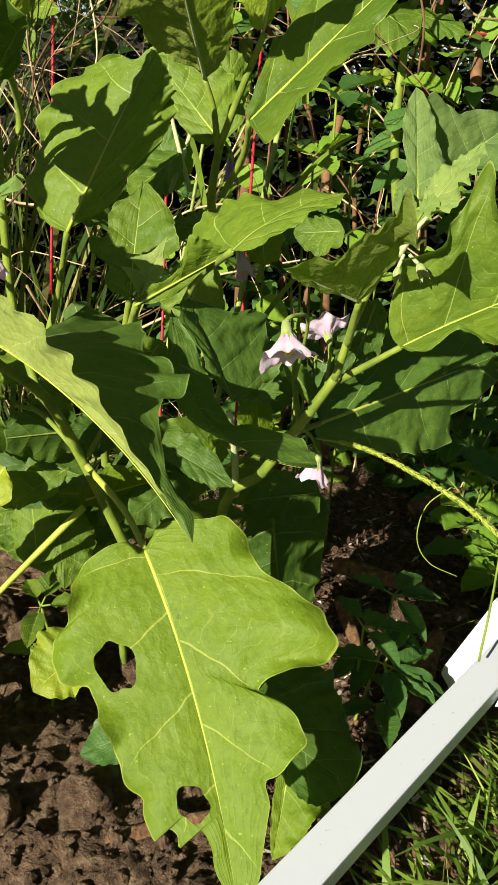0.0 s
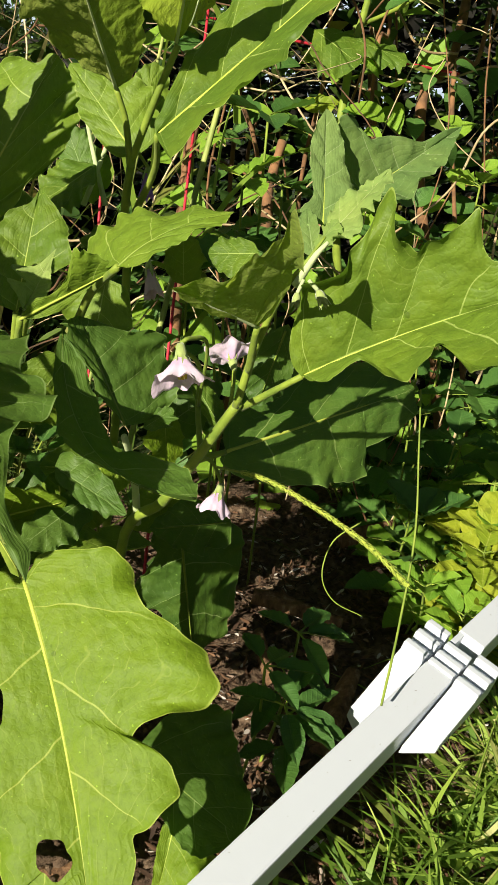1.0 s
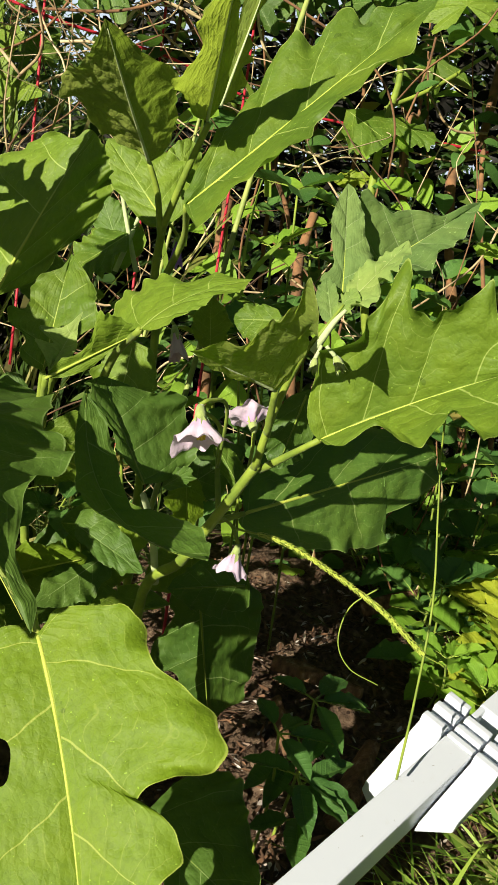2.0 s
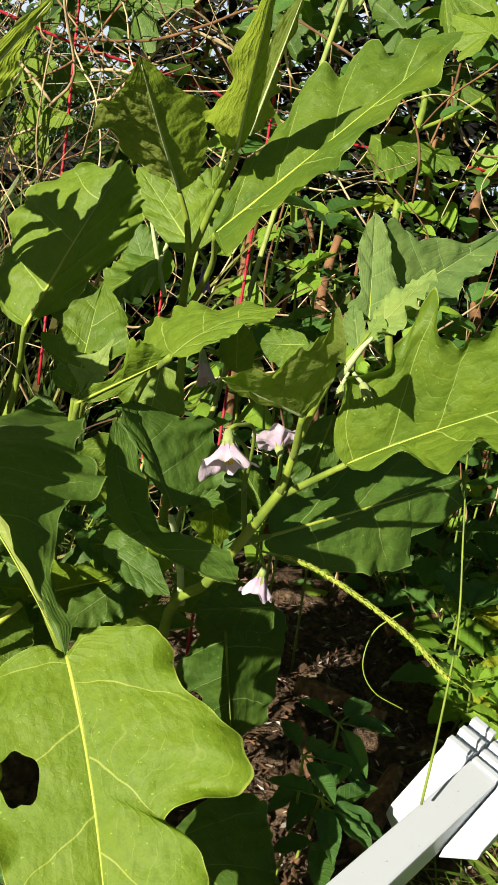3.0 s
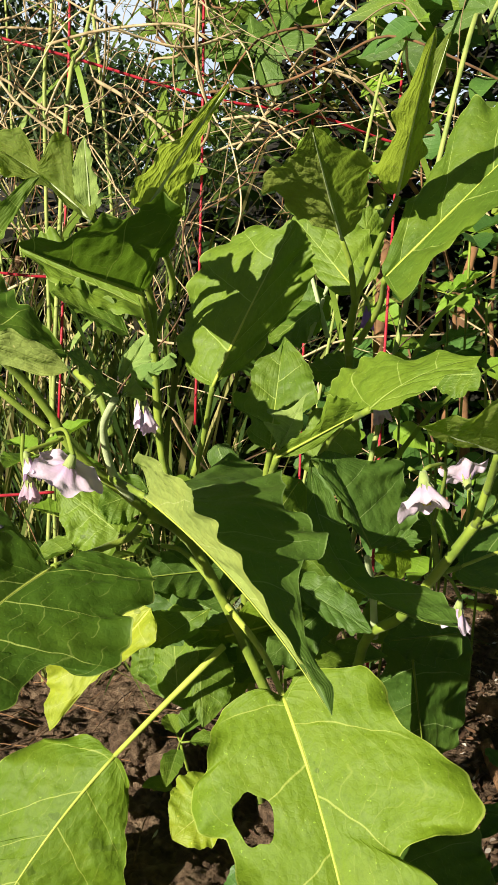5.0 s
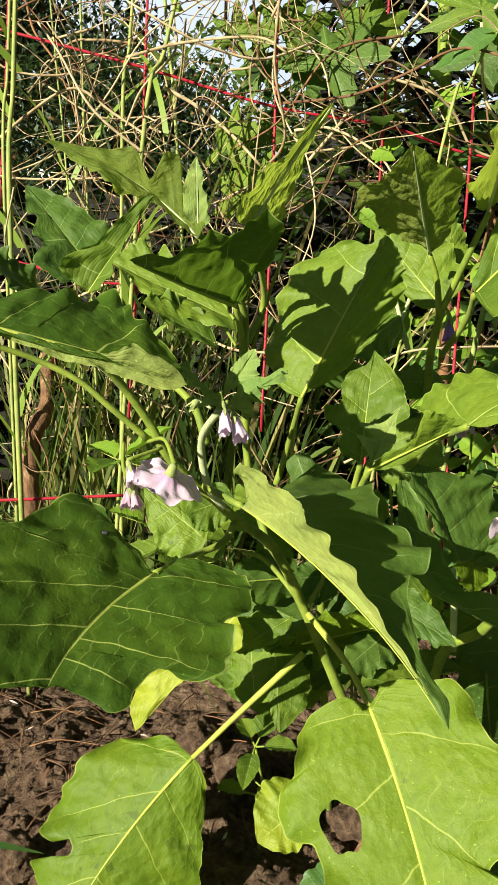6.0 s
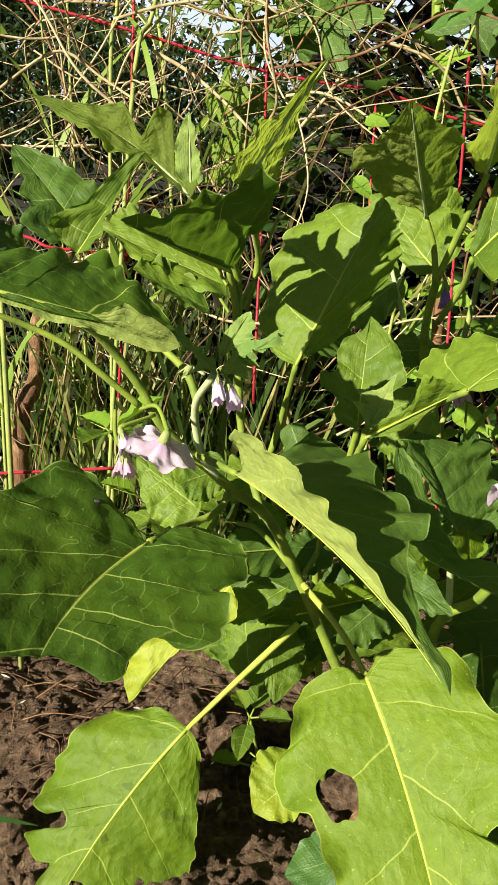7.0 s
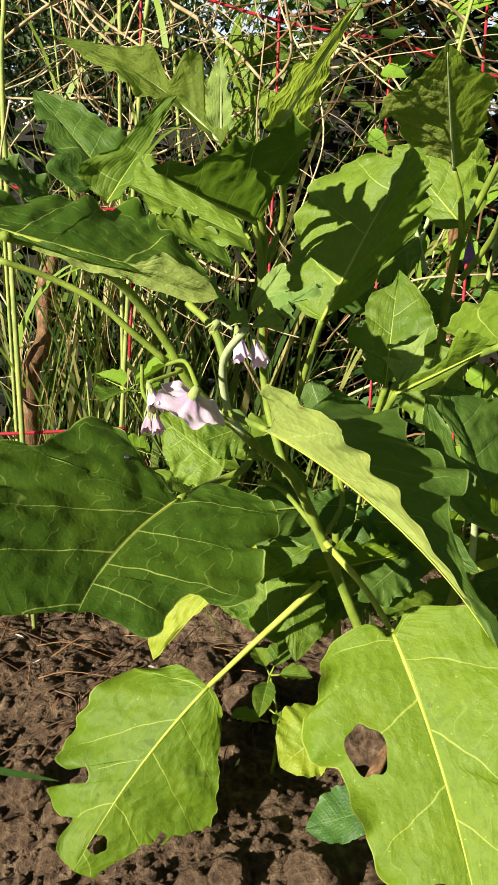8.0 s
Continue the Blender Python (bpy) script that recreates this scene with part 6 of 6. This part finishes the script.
lead = thing("dry_vine", "long pale dry vine arching over the fence", "vine", "long vines")
tube("stem", [(-0.249, 1.439, 0.872), (-0.201, 1.468, 0.932), (-0.149, 1.514, 1.017), (-0.052, 1.585, 1.151)], 0.0030, 0.0026, vine_tan, lead, sides=6)
lead = thing("dry_vine", "long pale dry vine arching over the fence", "vine", "long vines")
tube("stem", [(-0.491, 1.403, 0.990), (-0.433, 1.405, 0.958), (-0.375, 1.404, 0.912), (-0.325, 1.399, 0.862)], 0.0035, 0.0025, vine_tan, lead, sides=6)
lead = thing("dry_vine", "long pale dry vine arching over the fence", "vine", "long vines")
tube("stem", [(-0.187, 1.498, 1.025), (-0.091, 1.510, 0.997), (-0.042, 1.514, 0.978), (0.017, 1.516, 0.941)], 0.0028, 0.0022, vine_tan, lead, sides=6)
lead = thing("dry_vine", "long pale dry vine arching over the fence", "vine", "long vines")
tube("stem", [(-0.733, 1.237, 0.889), (-0.674, 1.265, 0.941), (-0.615, 1.311, 0.982), (-0.554, 1.323, 0.944), (-0.498, 1.324, 0.908)], 0.0030, 0.0020, vine_tan, lead, sides=6)
for pts, r in ((((0.536, 1.901, 1.036), (0.501, 1.804, 0.872), (0.444, 1.728, 0.727), (0.62, 1.66, -0.02)), 0.011), (((0.547, 1.762, 0.963), (0.530, 1.726, 0.871), (0.489, 1.695, 0.788), (0.66, 1.6, -0.02)), 0.005),
               (((0.353, 1.954, 1.004), (0.361, 1.892, 0.852), (0.368, 1.792, 0.657), (0.42, 1.75, -0.02)), 0.012), (((0.344, 1.728, 0.976), (0.349, 1.696, 0.899), (0.328, 1.658, 0.801), (0.40, 1.6, -0.02)), 0.004),
               (((0.008, 1.644, 0.711), (-0.001, 1.613, 0.633), (-0.001, 1.566, 0.518), (0.0, 1.6, -0.02)), 0.012), (((0.171, 1.627, 0.698), (0.156, 1.601, 0.629), (0.154, 1.562, 0.533), (0.2, 1.6, -0.02)), 0.010)):
    trunk = thing("dead_shrub", "leaning dead reddish brown stem in the hedge", "stem", "dead hedge stems")
    tube("stem", pts, r * 0.8, r, vine_brown, trunk, knots=0.4)
post = thing("tall_plant", "thick upright green stalk behind the fence", "stalk")
tube("stem", [(-0.020, 1.752, 0.974), (-0.030, 1.782, 1.082), (-0.038, 1.860, 1.351)], 0.013, 0.014, stem_green, post)
tube("stem", [(-0.020, 1.752, 0.974), Vector((-0.010, 1.722, 0.867)), Vector((-0.010, 1.722, 0.867)) * 1.0 + Vector((0.02, 0.05, -0.95))], 0.012, 0.015, stem_green, post)
dead = thing("dead_shrub", "pale peeling dead stem at the fence foot", "stem")
tube("stem", [(-0.80, 1.42, -0.02), (-0.752, 1.320, 0.341), (-0.739, 1.379, 0.433), (-0.754, 1.444, 0.527), (-0.713, 1.566, 0.684)], 0.019, 0.011, wood_mat, dead, knots=0.35)

# tall reeds
for top, low, r in (((-0.681, 1.278, 1.167), (-0.670, 1.166, 0.786), 0.0045), ((-0.704, 1.307, 1.176), (-0.696, 1.205, 0.828), 0.003), ((-0.538, 1.422, 1.197), (-0.545, 1.333, 0.901), 0.0035),
                    ((-0.442, 1.385, 1.182), (-0.495, 1.285, 0.884), 0.004), ((-0.755, 1.550, 1.241), (-0.694, 1.441, 0.833), 0.002), ((-0.582, 1.701, 1.270), (-0.532, 1.604, 0.909), 0.004),
                    ((-0.783, 1.774, 1.300), (-0.746, 1.655, 0.871), 0.003), ((0.040, 1.449, 1.060), (-0.029, 1.384, 0.888), 0.003), ((0.159, 1.299, 1.072), (0.091, 1.207, 0.935), 0.004)):
    a, b = Vector(top), Vector(low)
    foot = b + (b - a) * ((b.z + 0.02) / (a.z - b.z))
    foot.x, foot.y = foot.x * 0.4 + b.x * 0.6, foot.y * 0.4 + b.y * 0.6
    reed = thing("reed", "tall green grass stalk with long blades", "grass", "tall grass stalks")
    tube("stalk", [foot, b, a.lerp(b, 0.5), a], r, r * 0.8, reed_green, reed, sides=6)
    for n in range(4):
        q = foot.lerp(a, rng.uniform(0.35, 0.95))
        h = Heap()
        grass_blade(h, q, (rng.uniform(-.5, .5), rng.uniform(-.4, .3), 1), rng.uniform(0.18, 0.38), rng.uniform(0.008, 0.015), rng.uniform(0.3, 0.9), 10)
        h.done("blade", grass_mat, reed)

# ---------------------------------------------------------------- climbing plant with lobed leaves


def palmate(parent, material, at, facing, upward, size, lobes=7, seed=0):
    """A deeply lobed, hand-shaped leaf."""
    r0 = random.Random(seed)
    at, n = Vector(at), Vector(facing).normalized()
    y = (Vector(upward) - n * Vector(upward).dot(n)).normalized()
    x = y.cross(n)
    v, uv, f = [Vector(at)], [(0.0, 0.5)], []
    seg = lobes * 16
    rings = 6
    for k2 in range(1, rings + 1):
        for i in range(seg + 1):
            a = (i / seg - 0.5) * 5.2
            ph = (i / seg * lobes) % 1.0
            tri = 1 - abs(2 * ph - 1)
            peak = (0.45 + 0.55 * tri ** 1.3) * (1 - 0.28 * abs(2 * i / seg - 1) ** 2) * (1 + 0.05 * math.sin(i * 1.9 + seed)) * (1 + 0.12 * math.sin(i * 0.4 + seed))
            rad = size * peak * k2 / rings
            hgt = 0.10 * size * (k2 / rings) ** 2 * math.sin(a * 2 + seed) - 0.18 * rad * (k2 / rings) + 0.05 * size * tri * (k2 / rings)
            v.append(at + (y * math.cos(a) + x * math.sin(a)) * rad + n * hgt)
            uv.append((k2 / rings, 0.5 + 0.5 * (2 * ph - 1)))
    for i in range(seg):
        f.append((0, 1 + i, 2 + i))
    for k2 in range(rings - 1):
        for i in range(seg):
            a0 = 1 + k2 * (seg + 1) + i
            f.append((a0, a0 + seg + 1, a0 + seg + 2, a0 + 1))
    return mesh_object("leaf", v, f, material, parent, "", uv)


climber = thing("climbing_plant", "climbing plant with deeply lobed green leaves", "climbing plant")
tube("stem", [(-0.173, 1.657, 0.834), (-0.119, 1.728, 1.036), (-0.209, 1.712, 1.117), (-0.425, 1.677, 1.079), (-0.457, 1.721, 1.249)], 0.004, 0.003, vine_brown, climber)
tube("stem", [(0.1, 1.75, -0.02), (0.144, 1.744, 0.626), (-0.119, 1.728, 1.036)], 0.006, 0.004, vine_brown, climber)
for n, (at, size) in enumerate((((-0.222, 1.505, 1.036), 0.125), ((-0.165, 1.564, 1.089), 0.11), ((-0.321, 1.588, 1.099), 0.12), ((-0.352, 1.589, 1.053), 0.10), ((-0.411, 1.614, 1.107), 0.08),
                                ((0.023, 1.513, 1.106), 0.12), ((0.021, 1.544, 1.034), 0.09), ((-0.410, 1.510, 0.901), 0.10), ((-0.348, 1.570, 0.914), 0.07), ((-0.272, 1.549, 1.007), 0.07),
                                ((-0.372, 1.508, 0.848), 0.09), ((-0.399, 1.539, 0.810), 0.08), ((0.153, 1.471, 1.077), 0.10), ((0.270, 1.434, 1.090), 0.12), ((0.337, 1.361, 1.021), 0.10),
                                ((0.235, 1.669, 1.073), 0.09), ((0.047, 1.574, 1.069), 0.08), ((0.404, 1.949, 1.033), 0.10), ((0.095, 1.760, 1.064), 0.09))):
    palmate(climber, leaf_green if n % 3 else leaf_shaded, at, (rng.uniform(-.7, .1), -0.8, rng.uniform(0.2, 0.7)), (rng.uniform(-.8, .8), 0, rng.choice((1, 1, -1))), size, rng.choice((5, 7)), n)
bean = thing("bean_vine", "bean vine with pale green leaves on a green stem", "vine")
tube("stem", [(0.42, 1.62, -0.02), (0.274, 1.528, 0.569), (0.264, 1.550, 0.817), (0.282, 1.600, 0.984), (0.157, 1.654, 1.162)], 0.009, 0.005, stem_green, bean)
tube("branch", [(0.267, 1.572, 0.890), (0.351, 1.596, 0.936), (0.449, 1.639, 1.009)], 0.004, 0.003, stem_green, bean)
leaf(bean, leaf_green, (0.203, 1.536, 0.875), (0.272, 1.481, 0.830), (0.212, 1.476, 0.813), (0.267, 1.537, 0.878), depth=0.0, seed=90, rows=20, cols=6)
leaf(bean, leaf_green, (0.268, 1.534, 0.869), (0.349, 1.485, 0.844), (0.322, 1.534, 0.869), (0.315, 1.481, 0.831), depth=0.0, seed=91, rows=20, cols=6)
leaf(bean, leaf_yellow, (0.210, 1.690, 0.761), (0.275, 1.694, 0.775), (0.234, 1.698, 0.786), (0.242, 1.667, 0.753), depth=0.2, lobes=3, seed=92, rows=20, cols=6)

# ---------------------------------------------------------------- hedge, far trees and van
# inner holds the near-black leaves that paint the hedge's deep shade.
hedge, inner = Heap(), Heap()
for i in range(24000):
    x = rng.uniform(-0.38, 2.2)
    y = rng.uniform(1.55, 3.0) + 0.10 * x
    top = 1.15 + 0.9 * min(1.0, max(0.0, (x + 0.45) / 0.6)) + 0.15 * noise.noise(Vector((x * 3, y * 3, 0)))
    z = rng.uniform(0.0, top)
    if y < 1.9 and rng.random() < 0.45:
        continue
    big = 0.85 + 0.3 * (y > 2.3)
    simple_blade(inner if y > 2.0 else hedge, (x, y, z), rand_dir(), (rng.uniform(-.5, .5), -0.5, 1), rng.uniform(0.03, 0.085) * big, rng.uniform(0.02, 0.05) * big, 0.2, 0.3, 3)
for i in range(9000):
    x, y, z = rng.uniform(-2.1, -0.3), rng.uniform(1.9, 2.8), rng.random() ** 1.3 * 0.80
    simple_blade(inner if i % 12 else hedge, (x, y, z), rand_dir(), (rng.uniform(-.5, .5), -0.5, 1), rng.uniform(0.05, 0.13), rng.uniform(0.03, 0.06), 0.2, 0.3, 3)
tagged(inner.done("shade_foliage", hedge_shade), "near-black leaves standing for shade deep in the hedge", "foliage", kind="stuff")
tagged(hedge.done("hedge", hedge_mat), "tangled dark green hedge of small leaves", "hedge", kind="stuff")


lime, deep = Heap(), Heap()
for i in range(850):
    x = rng.uniform(0.25, 1.5) if i % 4 else rng.uniform(-0.2, 0.4)
    y = 1.50 + 0.10 * x + rng.uniform(-0.12, 0.30)
    z = rng.random() ** 1.4 * 1.15
    way = Vector((rng.uniform(-1, 1), rng.uniform(-1, 0.2), rng.uniform(-0.5, 0.5)))
    length = rng.uniform(0.035, 0.075)
    simple_blade(lime if rng.random() < 0.45 else deep, (x, y, z), way, (rng.uniform(-.6, .2), -0.7, 0.9), length, length * rng.uniform(0.55, 0.85), 0.25, 0.35, 6, 0.7)
tagged(lime.done("creeper_leaves", leaf_lime), "light green creeper leaves over the hedge foot", "creeper", kind="stuff")
tagged(deep.done("creeper_leaves", leaf_weed), "dark green creeper leaves over the hedge foot", "creeper", kind="stuff")


def far_tree(x, y, height, spread, count, seed, label, low=0.12, material=None):
    r = random.Random(seed)
    tree = thing("tree", label, "tree", "far trees")
    tube("trunk", [(x, y, -0.05), (x + 0.1, y, height * 0.35), (x - 0.05, y, height * 0.75)], spread * 0.07, spread * 0.03, vine_brown, tree)
    crown = Heap()
    clumps = [Vector((x + r.gauss(0, spread * 0.33), y + r.gauss(0, spread * 0.33), height * r.uniform(low, 1.0))) for _ in range(40)]
    for c in clumps[:12]:
        v, f = tube_data(smooth_line([Vector((x, y, c.z * 0.5)), Vector((x, y, c.z * 0.7)).lerp(c, 0.5), c], 4), spread * 0.02, spread * 0.006, 5)
        mesh_object("limb", v, f, vine_brown, tree)
    for i in range(count):
        c = r.choice(clumps)
        p0 = c + Vector((r.gauss(0, 1), r.gauss(0, 1), r.gauss(0, 0.8))) * spread * 0.13
        if p0.z < 0.1:
            continue
        d = Vector((r.uniform(-1, 1), r.uniform(-1, 1), r.uniform(-1, 0.6)))
        simple_blade(crown, p0, d, (r.uniform(-.5, .5), -0.4, 1), spread * r.uniform(0.028, 0.05), spread * r.uniform(0.018, 0.03), 0.2, 0.3, 2)
    crown.done("crown", material or hedge_mat, tree)
    return tree


far_tree(-3.75, 7.0, 3.6, 1.7, 17000, 1, "large tree beyond the fence, coloured as in shade", 0.36, tree_shade_mat)
far_tree(-2.0, 5.6, 1.75, 1.3, 14000, 7, "bushy shrub beyond the fence, coloured as in shade", 0.12, tree_shade_mat)
far_tree(-6.4, 9.5, 6.0, 3.2, 12000, 2, "large tree beyond the fence, coloured as in shade", 0.3, tree_shade_mat)
far_tree(-1.2, 9.0, 1.35, 2.0, 6000, 3, "low dark tree beyond the fence")
far_tree(2.2, 7.0, 5.0, 3.4, 9000, 4, "large dark green tree behind the hedge")
far_tree(-9.0, 22.0, 4.2, 7.0, 5000, 5, "distant tree line beyond the field")
far_tree(-2.0, 24.0, 3.0, 7.0, 5000, 6, "distant tree line beyond the field")

k = Nodes("van paint")
k.surface(k.mix(k.step(k.noise(2.0), 0.4, 0.7), (0.78, 0.79, 0.80), (0.70, 0.71, 0.72)), 0.3, 0.5)
van_mat = k.mat
k = Nodes("dark glass")
k.surface(k.mix(k.noise(3.0), (0.02, 0.025, 0.03), (0.05, 0.06, 0.07)), 0.1, 0.6)
glass_mat = k.mat
k = Nodes("tyre rubber")
k.surface(k.mix(k.noise(30.0), (0.015, 0.015, 0.015), (0.03, 0.03, 0.03)), 0.8, 0.3)
tyre_mat = k.mat


def van(at, turn):
    m0 = pose(*at, 0, 0, turn)
    car = thing("van", "white van parked far off beyond the trees", "van")
    bm = bmesh.new()
    box_into(bm, (1.9, 4.4, 1.0), m0 @ pose(0, 0, 0.85))
    part("body", bm, van_mat, car, bevel=0.12)
    bm = bmesh.new()
    made = box_into(bm, (1.8, 3.3, 0.95), m0 @ pose(0, 0.5, 1.75))
    part("cabin", bm, van_mat, car, bevel=0.18)
    bm = bmesh.new()
    box_into(bm, (1.55, 0.06, 0.6), m0 @ pose(0, -1.15, 1.75, -18))
    part("windscreen", bm, glass_mat, car, bevel=0.02)
    for sx in (-1, 1):
        bm = bmesh.new()
        box_into(bm, (0.05, 2.4, 0.5), m0 @ pose(sx * 0.9, 0.5, 1.8))
        part("side_window", bm, glass_mat, car, bevel=0.02)
        bm = bmesh.new()
        box_into(bm, (0.36, 0.06, 0.2), m0 @ pose(sx * 0.65, -2.2, 0.95))
        part("headlight", bm, glass_mat, car, bevel=0.02)
        for sy in (-1.4, 1.4):
            bm = bmesh.new()
            bmesh.ops.create_cone(bm, cap_ends=True, segments=20, radius1=0.34, radius2=0.34, depth=0.22, matrix=m0 @ pose(sx * 0.85, sy, 0.34, 0, 90, 0))
            part("wheel", bm, tyre_mat, car, bevel=0.02)
    bm = bmesh.new()
    box_into(bm, (1.0, 0.05, 0.3), m0 @ pose(0, -2.2, 0.85))
    part("grille", bm, glass_mat, car, bevel=0.01)


van((-9.3, 19.5, -0.55), 75)

# ---------------------------------------------------------------- grass
grass = Heap()
for i in range(15000):
    x, y = rng.uniform(0.1, 1.5), rng.uniform(0.1, 2.0)
    beside = (x - 0.343) * 0.757 - (y - 0.759) * 0.653
    if beside < 0.03 and (y < 1.0 or x < 0.35) or (x < 0.46 and y < 1.45):
        continue
    if y > 1.0 and rng.random() < 0.4:
        continue
    grass_blade(grass, (x, y, -0.01), (rng.uniform(-.6, .6), rng.uniform(-.6, .6), 1), rng.uniform(0.05, 0.20), rng.uniform(0.0025, 0.007), rng.uniform(0.2, 1.1))
for i in range(6800):
    x, y = rng.uniform(0.15, 0.95), rng.uniform(0.3, 1.15)
    if (x - 0.343) * 0.757 - (y - 0.759) * 0.653 < 0.035:
        continue
    grass_blade(grass, (x, y, -0.01), (rng.uniform(-.9, .9), rng.uniform(-.9, .9), 0.8), rng.uniform(0.07, 0.20), rng.uniform(0.005, 0.012), rng.uniform(0.3, 1.0))
for i in range(9000):
    x, y = rng.gauss(-0.1, 1.1), rng.gauss(0.4, 1.0)
    if -1.2 - 0.1 * rng.random() < x < 0.55 and -0.5 - 0.1 * rng.random() < y < 1.6 or y > 2.2 or (x > 0.1 and y > -0.1):
        continue
    grass_blade(grass, (x, y, -0.03), (rng.uniform(-.7, .7), rng.uniform(-.7, .7), 1), rng.uniform(0.05, 0.16), rng.uniform(0.003, 0.008), rng.uniform(0.2, 1.1), 4)
tagged(grass.done("grass", grass_mat), "lush green grass beside the white rail", "grass", kind="stuff")

tufts = Heap()
for i in range(430):
    x, y = rng.uniform(-1.1, 0.0), rng.uniform(1.15, 1.6)
    if i % 3 == 0:
        x = rng.uniform(-1.0, -0.15)
    grass_blade(tufts, (x, y, -0.01), (rng.uniform(-.6, .6), rng.uniform(-.4, .3), 1), rng.uniform(0.12, 0.42), rng.uniform(0.004, 0.013), rng.uniform(0.3, 1.2), 9)
for i in range(80):
    x = rng.gauss(-0.60, 0.16)
    y = 1.50 + rng.uniform(-0.12, 0.25)
    grass_blade(tufts, (x, y, -0.01), (rng.uniform(-.22, .22), rng.uniform(-.12, .12), 1), rng.uniform(0.6, 1.25), rng.uniform(0.008, 0.018), rng.uniform(0.05, 0.5), 10)
for i in range(170):
    x = rng.uniform(-0.95, -0.25)
    y = 1.46 + rng.uniform(-0.14, 0.25)
    grass_blade(tufts, (x, y, -0.01), (rng.uniform(-.30, .30), rng.uniform(-.12, .12), 1), rng.uniform(0.7, 1.2), rng.uniform(0.003, 0.009), rng.uniform(0.05, 0.45), 10)
tagged(tufts.done("tall_grass", tall_mat), "long green grass blades at the fence foot", "grass", kind="stuff")

# ---------------------------------------------------------------- pale sky low over the horizon
k = Nodes("pale sky")
em = k.t.nodes.new("ShaderNodeEmission")
k.put(em.inputs["Color"], k.mix(k.noise(0.03, 4.0), (0.62, 0.78, 0.95), (0.85, 0.92, 1.0)))
em.inputs["Strength"].default_value = 0.50
k.t.links.new(em.outputs[0], k.out.inputs["Surface"])
backdrop = mesh_object("backdrop", [(-90, 90, -1), (70, 90, -1), (70, 90, 45), (-90, 90, 45)], [(0, 1, 2, 3)], k.mat)
tagged(backdrop, "pale hazy sky over the horizon", "sky", kind="structure")
